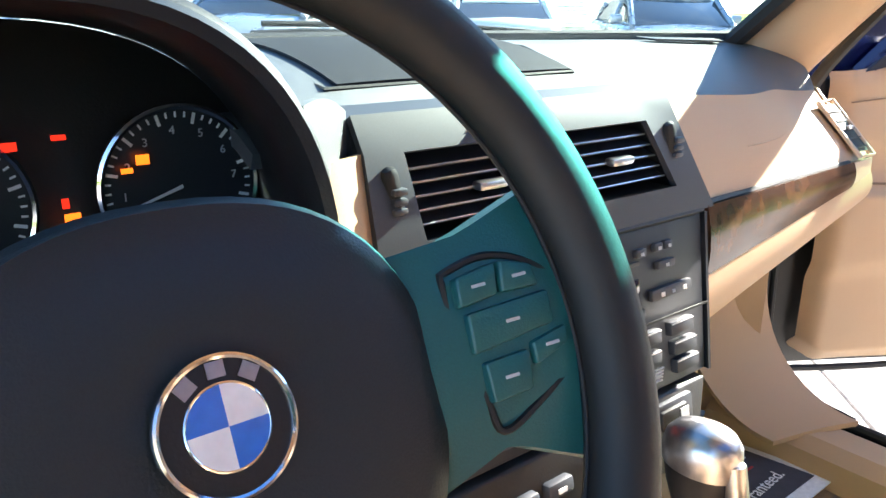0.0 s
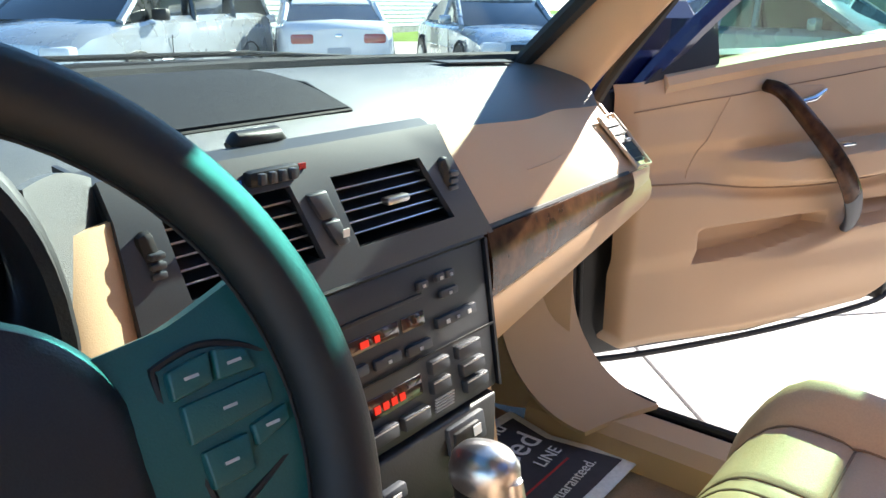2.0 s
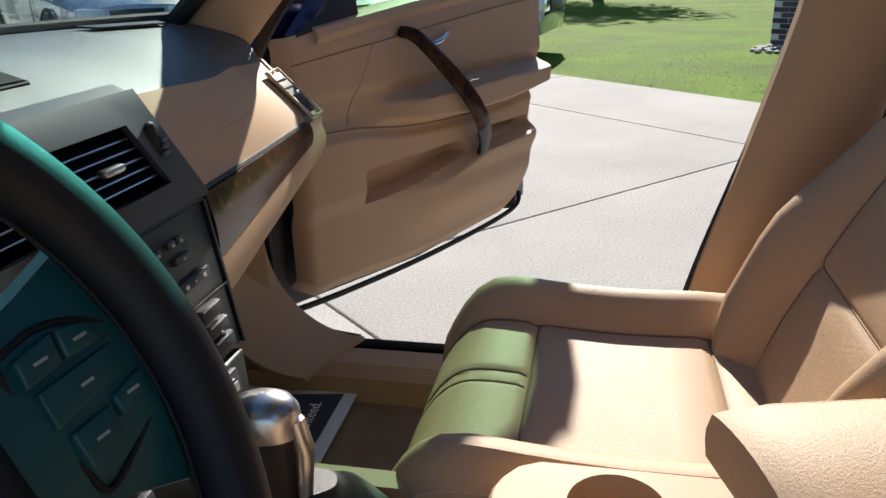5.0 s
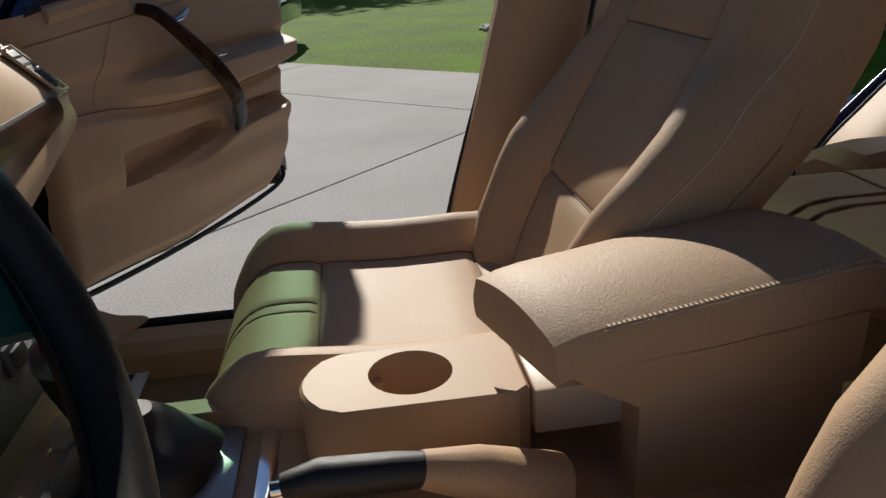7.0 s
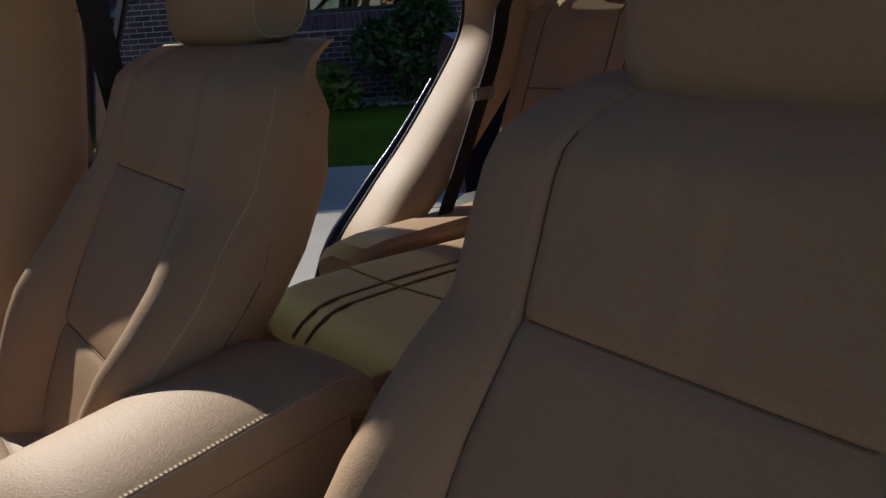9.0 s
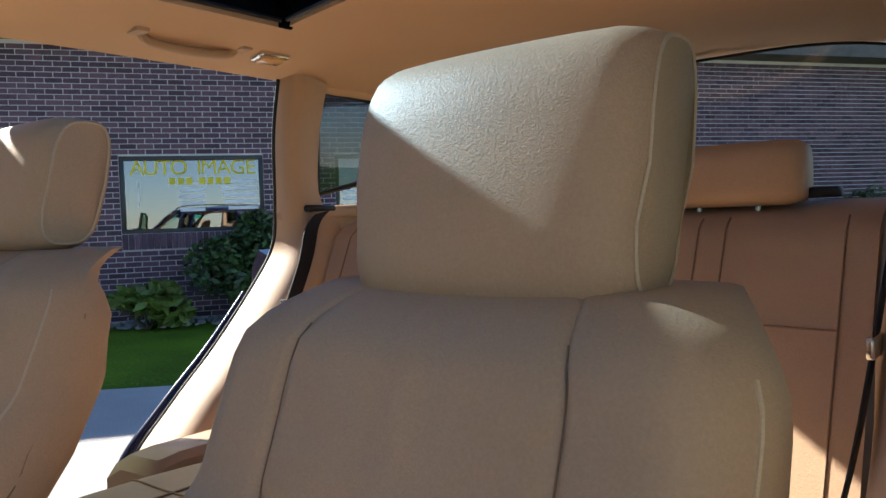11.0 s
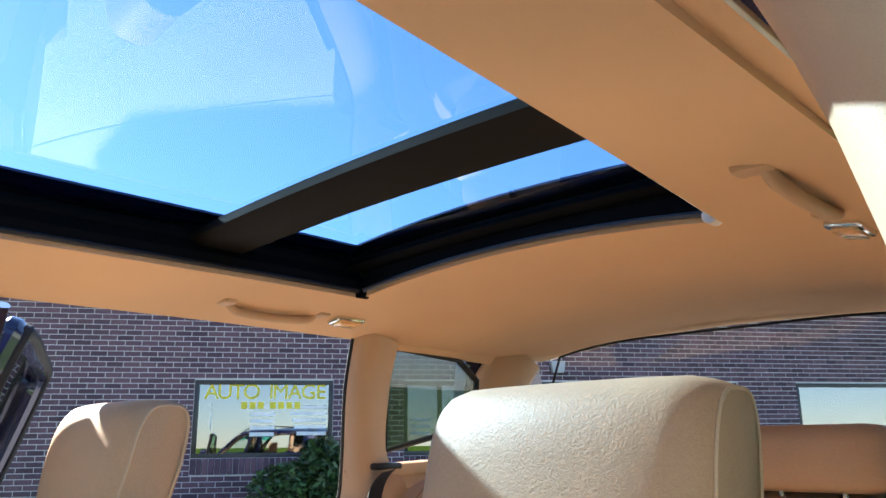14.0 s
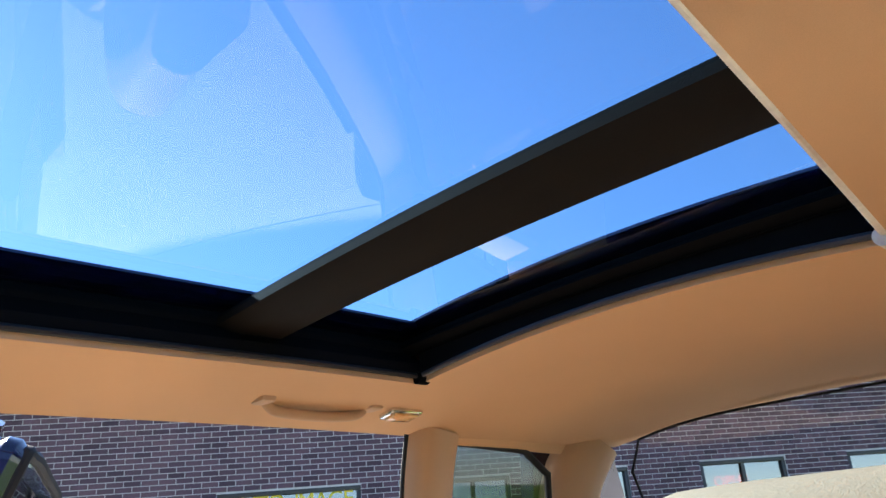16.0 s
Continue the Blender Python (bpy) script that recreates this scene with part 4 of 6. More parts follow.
# radio and climate unit
stack_y = lambda z: 0.742 - 0.20 * (0.927 - z)
stack = part("control_unit", prism([(-0.185, stack_y(0.924), 0.924), (0.190, stack_y(0.924), 0.924), (0.180, stack_y(0.768), 0.768), (-0.180, stack_y(0.768), 0.768)], (0, 0.06, 0.006), 0.004), PANEL, dash, "dark radio and climate control unit")
tiltm = Euler((radians(-11), 0, 0)).to_matrix()


def key(name, x, z, w, h, mat, mark=True, proud=0.004, label=""):
    k = part(name, box((x, stack_y(z) - proud * 0.3, z), (w, proud * 2, h), min(0.002, h * 0.2), tiltm), mat, stack, label)
    return k


def marks(x, z, w, h, mat):
    part("mark", box((x, stack_y(z) - 0.0056, z), (w, 0.0012, h), 0, tiltm), mat, stack)


key("slot", 0.02, 0.893, 0.13, 0.004, BLACK, proud=0.002)
for x, z, w, h in ((0.086, 0.902, 0.014, 0.008), (0.112, 0.903, 0.012, 0.008), (0.127, 0.903, 0.012, 0.008), (0.122, 0.886, 0.026, 0.008), (0.128, 0.860, 0.062, 0.011), (-0.016, 0.851, 0.034, 0.010), (0.026, 0.849, 0.034, 0.010), (0.069, 0.847, 0.034, 0.010), (-0.06, 0.852, 0.034, 0.010), (-0.10, 0.852, 0.034, 0.010)):
    key("button", x, z, w, h, SATIN)
    marks(x, z, 0.004, 0.003, GREY_P)
for x in (0.112, 0.146):
    marks(x, 0.860, 0.005, 0.004, WHITE_P)
key("radio_display", 0.010, 0.872, 0.075, 0.014, DISPLAY, proud=0.001)
key("display", 0.068, 0.872, 0.032, 0.014, DISPLAY, proud=0.001)
part("display_glyph", box((0.002, stack_y(0.872) - 0.0026, 0.872), (0.010, 0.0008, 0.006), 0, tiltm), RED_GLOW, stack)
part("display_glyph", box((0.018, stack_y(0.872) - 0.0026, 0.872), (0.006, 0.0008, 0.006), 0, tiltm), RED_GLOW, stack)
key("climate_display", 0.026, 0.812, 0.080, 0.020, DISPLAY, proud=0.001)
for k in range(4):
    part("display_glyph", box((0.004 + 0.011 * k, stack_y(0.812) - 0.0026, 0.811), (0.007, 0.0008, 0.007), 0, tiltm), RED_GLOW, stack)
part("unit_gap", box((0, stack_y(0.836) - 0.003, 0.836), (0.37, 0.002, 0.002), 0, tiltm), BLACK, stack)
for x, z, w, h in ((0.090, 0.823, 0.026, 0.014), (0.136, 0.824, 0.036, 0.014), (0.088, 0.804, 0.026, 0.014), (0.139, 0.805, 0.036, 0.014), (0.141, 0.787, 0.036, 0.014), (0.004, 0.787, 0.036, 0.014), (0.048, 0.786, 0.036, 0.014), (-0.05, 0.788, 0.036, 0.014), (-0.10, 0.79, 0.036, 0.014)):
    key("button", x, z, w, h, SATIN, proud=0.006)
    marks(x, z, 0.009, 0.006, WHITE_P)
    part("button_edge", box((x, stack_y(z) - 0.0065, z + h * 0.5 - 0.001), (w * 0.94, 0.0015, 0.0012), 0, tiltm), SILVER, stack)
for k in range(5):
    part("grille_bar", box((0.091, stack_y(0.786) - 0.0035, 0.792 - 0.0032 * k), (0.028, 0.002, 0.0013), 0, tiltm), GREY_P, stack)
part("unit_trim", tube([(-0.185, stack_y(0.925) - 0.002, 0.9265), (0.188, stack_y(0.925) - 0.002, 0.9265)], 0.0025, 6), BLACK, dash)
part("unit_side", prism([(0.190, 0.738, 0.924), (0.181, 0.708, 0.768), (0.19, 0.80, 0.768), (0.195, 0.80, 0.924)], (0.004, 0, 0)), PANEL, dash)
# switch panel under it
low = part("switch_panel", prism([(-0.175, 0.706, 0.765), (0.172, 0.706, 0.765), (0.150, 0.690, 0.690), (-0.160, 0.690, 0.690)], (0, 0.05, 0), 0.003), BLACK, dash, "black switch panel above the console")
part("socket_frame", box((0.112, 0.701, 0.745), (0.058, 0.010, 0.030), 0.003, tiltm), SATIN, low)
part("socket", box((0.108, 0.697, 0.745), (0.040, 0.010, 0.020), 0.003, tiltm), BLACK, low)
part("socket_mark", box((0.120, 0.6915, 0.748), (0.012, 0.001, 0.010), 0, tiltm), WHITE_P, low)
for x in (-0.13, -0.09, -0.05, 0.0):
    part("switch", box((x, 0.697, 0.735), (0.030, 0.012, 0.014), 0.003, tiltm), SATIN, low)
    part("switch_mark", box((x, 0.6905, 0.735), (0.010, 0.001, 0.004), 0, tiltm), WHITE_P, low)


# passenger side: upper face, walnut strip, lower face
def face(x, t):
    """t: 0 at the brow, 1 at the strip's top, 2 at its foot, 3 at the lower edge, 4 under it."""
    y0, z0 = brow(x)
    s = (x - 0.17) / 0.50
    rows = ((y0 + 0.004, z0 - 0.003), (0.744 + 0.068 * s + 0.03 * max(0, s - 1.1), 0.930 - 0.024 * s), (0.736 + 0.074 * s + 0.03 * max(0, s - 1.1), 0.856 + 0.018 * s), (0.770 + 0.062 * s, 0.765 + 0.050 * s), (0.95, 0.74 + 0.05 * s))
    i = min(int(t), 3)
    a, b = rows[i], rows[i + 1]
    k = t - i
    return Vector((x, lerp(a[0], b[0], k), lerp(a[1], b[1], k)))


def upper(u, v):
    x = lerp(0.165 + 0.02 * v, 0.765, u)
    p = face(x, v)
    return p + Vector((0, -0.024 * math.sin(math.pi * v) * u * (1 - u), 0))


part("upper_face", surface(upper, 30, 12, 0.008), BEIGE, dash, "beige soft dashboard face")
part("strip", surface(lambda u, v: face(lerp(0.195, 0.665, u), 1.02 + 0.96 * v) + Vector((0, -0.003 - 0.004 * math.sin(math.pi * v), 0)), 30, 8, 0.006), WOODG, dash, "glossy dark walnut strip")
part("strip_frame", tube([face(0.192, 1.0), face(0.43, 1.0), face(0.668, 1.0), face(0.668, 2.0), face(0.43, 2.0), face(0.192, 2.0)], 0.0035, 6, True), BLACK, dash)
part("strip_end", surface(lambda u, v: face(lerp(0.672, 0.765, u), 1.0 + v) + Vector((0, -0.002, 0)), 6, 6, 0.006), BEIGE_L, dash)
part("strip_end_edge", tube([face(0.672, 1.0) + Vector((0, -0.004, 0)), face(0.672, 2.0) + Vector((0, -0.004, 0)), face(0.757, 2.05) + Vector((0, -0.004, 0)), face(0.757, 1.0) + Vector((0, -0.004, 0))], 0.0012, 5, True), SEAM, dash)
part("lower_face", surface(lambda u, v: face(lerp(0.185, 0.770, u), 2.0 + 2.0 * v) + Vector((0, -0.012 * math.sin(math.pi * min(1, v * 2)), 0)), 30, 14, 0.008), BEIGE, dash)
part("dash_end", prism([brow(0.765) and Vector((0.766, brow(0.765)[0], brow(0.765)[1])), face(0.766, 1), face(0.766, 2), face(0.766, 3), Vector((0.766, 1.0, 0.79)), Vector((0.766, 1.05, 1.05))], (0.006, 0, 0)), BEIGE, dash)
part("fold", tube([upper(u, 0.62 - 0.25 * u) + Vector((0, -0.0, 0)) for u in np.linspace(0.28, 0.5, 8)], 0.001, 4), BEIGE, dash)
# side vent
vx0, vx1 = 0.684, 0.752
vf = part("side_vent", prism([face(vx0, 0.22) + Vector((0, -0.015, 0)), face(vx1, 0.20) + Vector((0, -0.017, 0)), face(vx1 + 0.006, 0.88) + Vector((0, -0.015, 0)), face(vx0 + 0.012, 0.86) + Vector((0, -0.015, 0))], (0, 0.006, 0), 0.002), BLACK, dash, "black side air vent")
for k in range(5):
    t = 0.30 + 0.125 * k
    part("slat", tube([face(vx0 + 0.006, t) + Vector((0, -0.017, 0)), face(vx1 - 0.002, t) + Vector((0, -0.019, 0))], 0.0011, 5), PANEL, vf)
part("tab", box(face(0.724, 0.52) + Vector((0, -0.021, 0)), (0.014, 0.006, 0.006), 0.002), SILVER, vf)
part("vent_rim", tube([face(vx0 - 0.003, 0.16) + Vector((0, -0.016, 0)), face(vx1 + 0.004, 0.14) + Vector((0, -0.018, 0)), face(vx1 + 0.010, 0.94) + Vector((0, -0.016, 0)), face(vx0 + 0.008, 0.92) + Vector((0, -0.016, 0))], 0.0035, 6, True), BEIGE_L, dash)

# fin beside the centre unit and tunnel side
part("centre_side", surface(lambda u, v: Vector((0.188 + 0.012 * math.sin(v * 3) * u, lerp(0.735 - 0.05 * v, 0.95, u), lerp(0.825, 0.52, v))), 8, 10, 0.008), BEIGE, dash)
# driver's side
part("driver_face", surface(lambda u, v: Vector((lerp(-0.765, -0.19, u), -0.03 * math.exp(-((lerp(-0.765, -0.19, u) + 0.24) / 0.05) ** 2) + brow(lerp(-0.765, -0.19, u))[0] - 0.05 * math.sin(math.pi * v * 0.6) + 0.02 * v, lerp(brow(-0.4)[1] - 0.01, 0.66, v))), 48, 28, 0.008, lambda u, v: -0.575 < lerp(-0.765, -0.19, u) < -0.25 and lerp(brow(-0.4)[1] - 0.01, 0.66, v) > 0.925), BEIGE, dash)

part("binnacle_flank", surface(lambda u, v: Vector((lerp(-0.270 + 0.012 * v, -0.197, u), lerp(0.71 + 0.015 * v, 0.785, u), lerp(1.062 - 0.09 * v, 1.046 - 0.075 * v, u) + 0.006 * math.sin(math.pi * u))), 10, 8, 0.006), DASH, dash, "grained flank between binnacle and fascia")
# instrument binnacle: deep oval hood with dials
CB = Vector((-0.412, 0.0, 0.985))


def hood(th, y, grow=1.0, wide=None):
    c, s = math.cos(th), math.sin(th)
    top = s > 0
    return Vector((CB.x + 0.142 * (wide or grow) * math.copysign(abs(c) ** 0.75, c), y + (0.03 * s if top else 0.015 * s), CB.z + (0.132 if top else 0.060) * grow * math.copysign(abs(s) ** 0.8, s)))


ths = [k * math.tau / 60 for k in range(60)]
bino = part("binnacle", loft([[hood(t, y, g, w) for t in ths] for y, g, w in ((0.84, 0.92, 1.25), (0.80, 0.93, 1.17), (0.74, 0.94, 1.05), (0.685, 0.96, 0.96), (0.672, 0.99, 0.99), (0.672, 1.04, 1.04), (0.69, 1.09, 1.09), (0.74, 1.12, 1.14), (0.86, 1.14, 1.30))], True, False), BLACK, dash, "black hooded instrument binnacle")
part("binnacle_rim", loft([[hood(t, y, g, w) for t in ths] for y, g, w in ((0.682, 1.06, 1.06), (0.688, 1.10, 1.10), (0.72, 1.135, 1.145), (0.79, 1.155, 1.22), (0.90, 1.16, 1.34), (0.90, 1.13, 1.30))], True, False), BLACK, bino, "black grained outer hood of the binnacle")
part("dial_plate", prism([hood(t, 0.826, 0.915, 1.22) for t in ths], (0, 0.004, 0)), BLACK, bino)


def dial(cx, cz, r, needle):
    d = part("dial", cyl((cx, 0.818, cz), (cx, 0.823, cz), r, seg=40), PANEL, bino, "black dial with white ticks and a chrome ring")
    part("ring", tube([(cx + r * math.cos(k * math.tau / 48), 0.815, cz + r * math.sin(k * math.tau / 48)) for k in range(48)], 0.0022, 6, True), CHROME, d)
    bm = bmesh.new()
    for k in range(37):
        a = radians(225 - k * 7.5)
        long = 0.14 if k % 4 == 0 else 0.07
        p, q = Vector((cx + r * 0.93 * math.cos(a), 0.8165, cz + r * 0.93 * math.sin(a))), Vector((cx + r * (0.93 - long) * math.cos(a), 0.8165, cz + r * (0.93 - long) * math.sin(a)))
        n = Vector((-math.sin(a), 0, math.cos(a))) * (0.0006 if k % 4 else 0.0010)
        prism([p + n, p - n, q - n, q + n], (0, 0.0006, 0), 0, bm)
    part("ticks", bm, WHITE_P, d)
    a = radians(needle)
    n = Vector((-math.sin(a), 0, math.cos(a))) * 0.0011
    p, q = Vector((cx, 0.8145, cz)), Vector((cx + r * 0.82 * math.cos(a), 0.8145, cz + r * 0.82 * math.sin(a)))
    part("needle", prism([p + n, p - n, q - n * 0.5, q + n * 0.5], (0, -0.001, 0)), WHITE_P, d)
    return d


tach = dial(-0.296, 1.002, 0.051, 198)
speed = dial(-0.434, 1.002, 0.051, 215)
for k in range(8):
    a = radians(215 - k * 30)
    lettering("numeral", str(k), 0.0075, axes((-0.296 + 0.036 * math.cos(a), 0.8162, 1.002 + 0.036 * math.sin(a)), (1, 0, 0), (0, 0, 1)), GREY_P, tach)
for x, z, w, h, m in ((-0.392, 1.037, 0.008, 0.005, RED_GLOW), (-0.366, 1.040, 0.008, 0.003, RED_GLOW), (-0.367, 1.001, 0.004, 0.006, RED_GLOW), (-0.364, 0.992, 0.009, 0.005, AMBER_GLOW), (-0.364, 0.978, 0.006, 0.003, RED_GLOW), (-0.320, 1.022, 0.008, 0.006, AMBER_GLOW), (-0.330, 1.016, 0.007, 0.003, AMBER_GLOW)):
    part("indicator", box((x, 0.8135, z), (w, 0.0012, h)), m, bino)
part("column_shroud", loft([[(-0.384 + 0.055 * math.cos(k * math.tau / 16), y, z + 0.05 * math.sin(k * math.tau / 16)) for k in range(16)] for y, z in ((0.84, 0.86), (0.74, 0.90), (0.63, 0.945))]), BLACK, dash)
stalk = thing("wiper_stalk", (-0.2, 0.66, 0.97), "grey wiper stalk with white symbol", "stalk")
part("arm", tube([(-0.33, 0.665, 0.955), (-0.24, 0.662, 0.965), (-0.215, 0.660, 0.968)], [0.009, 0.010, 0.013], 12), BLACK, stalk)
part("paddle", loft([[(x, 0.655 + 0.011 * math.cos(k * math.tau / 14), zc + h * math.sin(k * math.tau / 14)) for k in range(14)] for x, zc, h in ((-0.235, 0.966, 0.012), (-0.215, 0.970, 0.016), (-0.19, 0.972, 0.016), (-0.168, 0.971, 0.013), (-0.160, 0.970, 0.006))]), SATIN, stalk)
part("symbol", prism([(-0.190, 0.6435, 0.978), (-0.174, 0.6435, 0.980), (-0.178, 0.6435, 0.970), (-0.187, 0.6435, 0.969)], (0, -0.0006, 0)), WHITE_P, stalk)
part("window", box((-0.208, 0.645, 0.966), (0.020, 0.004, 0.008), 0.001), BLACK, stalk)

# ---- steering wheel ----
WC, WT = Vector((-0.3835, 0.553, 0.979)), radians(25)
wa, wu, wr = Vector((0, -math.cos(WT), math.sin(WT))), Vector((0, math.sin(WT), math.cos(WT))), Vector((1, 0, 0))
wp = lambda x, y, o=0.0: WC + wr * x + wu * y + wa * o
wheel = thing("steering_wheel", WC - wa * 0.06, "black leather steering wheel with round maker's emblem", "steering wheel")
RIM, ROFF = 0.1675, 0.021
part("rim", tube([wp(RIM * math.cos(k * math.tau / 96), RIM * math.sin(k * math.tau / 96), ROFF) for k in range(96)], 0.0166, 20, True), WHEELL, wheel)
part("rim_seam", tube([wp((RIM - 0.0165) * math.cos(k * math.tau / 72), (RIM - 0.0165) * math.sin(k * math.tau / 72), ROFF - 0.004) for k in range(72)], 0.0011, 5, True), RUBBER, wheel)
part("hub", loft([[wp(r * 1.05 * math.copysign(abs(math.cos(k * math.tau / 56)) ** 0.85, math.cos(k * math.tau / 56)), r * (0.87 if math.sin(k * math.tau / 56) > 0 else 1.15) * math.copysign(abs(math.sin(k * math.tau / 56)) ** 0.9, math.sin(k * math.tau / 56)), o) for k in range(56)] for r, o in ((0.070, -0.050), (0.092, -0.030), (0.094, -0.016), (0.089, -0.008), (0.078, -0.004), (0.056, -0.0025), (0.040, -0.003), (0.028, -0.0045), (0.001, -0.0045))]), AIRBAG, wheel, "black grained airbag cover")
em = part("emblem", cyl(wp(0, 0, -0.005), wp(0, 0, 0.0008), 0.0238, 0.0232, 48), BLACK, wheel, "round emblem with blue and white quarters")
part("ring", tube([wp(0.0238 * math.cos(k * math.tau / 56), 0.0238 * math.sin(k * math.tau / 56), 0.0006) for k in range(56)], 0.0014, 8, True), CHROME, em)
part("inner_ring", tube([wp(0.0147 * math.cos(k * math.tau / 48), 0.0147 * math.sin(k * math.tau / 48), 0.0011) for k in range(48)], 0.0006, 6, True), CHROME, em)
for q in range(4):
    arc = [wp(0, 0, 0.0010)] + [wp(0.0144 * math.cos(radians(q * 90 + a)), 0.0144 * math.sin(radians(q * 90 + a)), 0.0010) for a in range(0, 91, 10)]
    part("quarter", prism(arc, wa * 0.0005), BLUE_E if q % 2 else WHITE_E, em)
for a in (125, 90, 55):
    c = wp(0.0195 * math.cos(radians(a)), 0.0195 * math.sin(radians(a)), 0.0013)
    t, n = wr * -math.sin(radians(a)) + wu * math.cos(radians(a)), wr * math.cos(radians(a)) + wu * math.sin(radians(a))
    part("emblem_mark", prism([c + t * 0.0032 + n * 0.0028, c - t * 0.0032 + n * 0.0028, c - t * 0.0032 - n * 0.0028, c + t * 0.0032 - n * 0.0028], wa * 0.0004), SILVER, em)


def spoke(s):
    def ring(x):
        t = (x - 0.06) / 0.105
        hi, lo = lerp(0.042, 0.050, t), lerp(-0.066, -0.030, t)
        if t > 0.55:
            hi, lo = hi + 0.03 * (t - 0.55), lo - 0.09 * (t - 0.55)
        o = lerp(-0.022, 0.012, t)
        return [wp(s * x, lerp(lo, hi, k / 8), o + 0.006 * math.sin(math.pi * k / 8)) for k in range(9)] + [wp(s * x, hi, o - 0.016), wp(s * x, lo, o - 0.016)]
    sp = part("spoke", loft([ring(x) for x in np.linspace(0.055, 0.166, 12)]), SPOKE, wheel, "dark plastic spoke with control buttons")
    bez = [(0.098, 0.036), (0.118, 0.041), (0.138, 0.030), (0.150, 0.008), (0.152, -0.018), (0.144, -0.036), (0.126, -0.052), (0.108, -0.062), (0.104, -0.040), (0.098, 0.0)]
    ob = lambda x, y, d=0.0: wp(s * (x + 0.006), 0.031 - (0.036 - y) * 0.72, lerp(-0.022, 0.012, (x - 0.06) / 0.105) + 0.005 + d)
    part("bezel", tube(spline([ob(*p) for p in bez] + [ob(*bez[0])], 50)[:-1], 0.0018, 6, True), BLACK, sp)
    for pts in (((0.100, 0.014), (0.117, 0.017), (0.119, 0.036), (0.101, 0.032)), ((0.119, 0.017), (0.136, 0.016), (0.134, 0.030), (0.121, 0.036)), ((0.101, -0.014), (0.138, -0.008), (0.139, 0.012), (0.102, 0.010)), ((0.104, -0.044), (0.122, -0.042), (0.124, -0.019), (0.104, -0.020)), ((0.126, -0.030), (0.142, -0.022), (0.143, -0.011), (0.126, -0.016))):
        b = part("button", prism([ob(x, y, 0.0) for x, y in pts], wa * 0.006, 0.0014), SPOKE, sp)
        cx, cy = sum(p[0] for p in pts) / 4, sum(p[1] for p in pts) / 4
        part("button_mark", prism([ob(cx - 0.003, cy - 0.001, 0.0062), ob(cx + 0.003, cy - 0.001, 0.0062), ob(cx + 0.003, cy + 0.001, 0.0062), ob(cx - 0.003, cy + 0.001, 0.0062)], wa * 0.0004), GREY_P, b)


spoke(1), spoke(-1)
for s in (-1, 1):
    part("lower_spoke", loft([[wp(s * (lerp(0.02, 0.045, t) + dx), lerp(-0.075, -0.165, t), lerp(-0.02, ROFF, t) + o) for dx, o in ((-0.012, 0), (0.012, 0.002), (0.012, -0.010), (-0.012, -0.012))] for t in np.linspace(0, 1, 8)]), SILVER, wheel, "silver lower spoke")

# ---- centre console ----
console = thing("centre_console", (0.02, 0.3, 0.4), "beige centre console with cup holder and padded armrest", "console")
part("body", loft([[(x, y, z) for x, z in ((-0.125, 0.38), (-0.120, 0.60), (-0.105, 0.618), (0.14, 0.618), (0.155, 0.60), (0.165, 0.38))] for y in (0.72, 0.60, 0.45, 0.41)]), BEIGE, console)
part("body_rear", loft([[(x, y, z) for x, z in ((-0.115, 0.38), (-0.095, 0.55), (-0.085, 0.60), (0.11, 0.60), (0.125, 0.56), (0.145, 0.38))] for y in (0.405, 0.25, 0.0, -0.28)]), BEIGE, console)
plate = part("shift_plate", prism([(-0.04, 0.68, 0.620), (0.12, 0.68, 0.620), (0.125, 0.56, 0.620), (0.112, 0.492, 0.620), (-0.025, 0.492, 0.620), (-0.045, 0.56, 0.620)], (0, 0, 0.006), 0.002), PLATE, console, "silver plate round the gear lever")
part("plate_end", loft([[(x, 0.472 - 0.02 * math.sin(k * math.pi / 6), 0.612 + 0.014 * math.cos(k * math.pi / 6)) for k in range(7)] + [(x, 0.47, 0.60)] for x in np.linspace(-0.062, 0.122, 8)]), CHROME, console, "dark glossy console strip")
part("console_rail", loft([[(0.12, y, 0.615), (0.125, y, 0.640), (0.150, y, 0.642), (0.158, y, 0.615)] for y in (0.70, 0.6, 0.5, 0.455)]), LEATHER_D, console)
bm = bmesh.new()
cc, R = Vector((0.060, 0.312, 0.700)), 0.043
out, hole = [], []
for k in range(48):
    a = k * math.tau / 48
    c, s = math.cos(a), math.sin(a)
    m = max(abs(c) / 0.057, abs(s) / 0.112)
    x, y = cc.x - 0.004 + c / m, cc.y + s / m
    y -= 0.03 * ((x - 0.056) / 0.057) ** 2 * max(0.0, min(1.0, (y - 0.33) / 0.09))
    out.append(Vector((x, y, 0.700)))
    hole.append(Vector((cc.x + R * c, cc.y + R * s, 0.700)))
loft([[p + Vector((0, 0, -0.085)) for p in out], [p + Vector((0, 0, -0.004)) for p in out], [p.lerp(cc, 0.03) for p in out], hole, [p + Vector((0, 0, -0.003)) for p in hole], [p.lerp(cc, 0.10) + Vector((0, 0, -0.065)) for p in hole], [Vector((cc.x + 0.002 * math.cos(k * math.tau / 48), cc.y + 0.002 * math.sin(k * math.tau / 48), 0.632)) for k in range(48)]], True, False, bm)
cup = part("cup_holder", bm, BEIGE, console, "light beige block with a round cup holder")
for a in (60, 200):
    part("cup_grip", box((cc.x + 0.040 * math.cos(radians(a)), cc.y + 0.040 * math.sin(radians(a)), 0.672), (0.014, 0.014, 0.024), 0.005), BEIGE, cup)
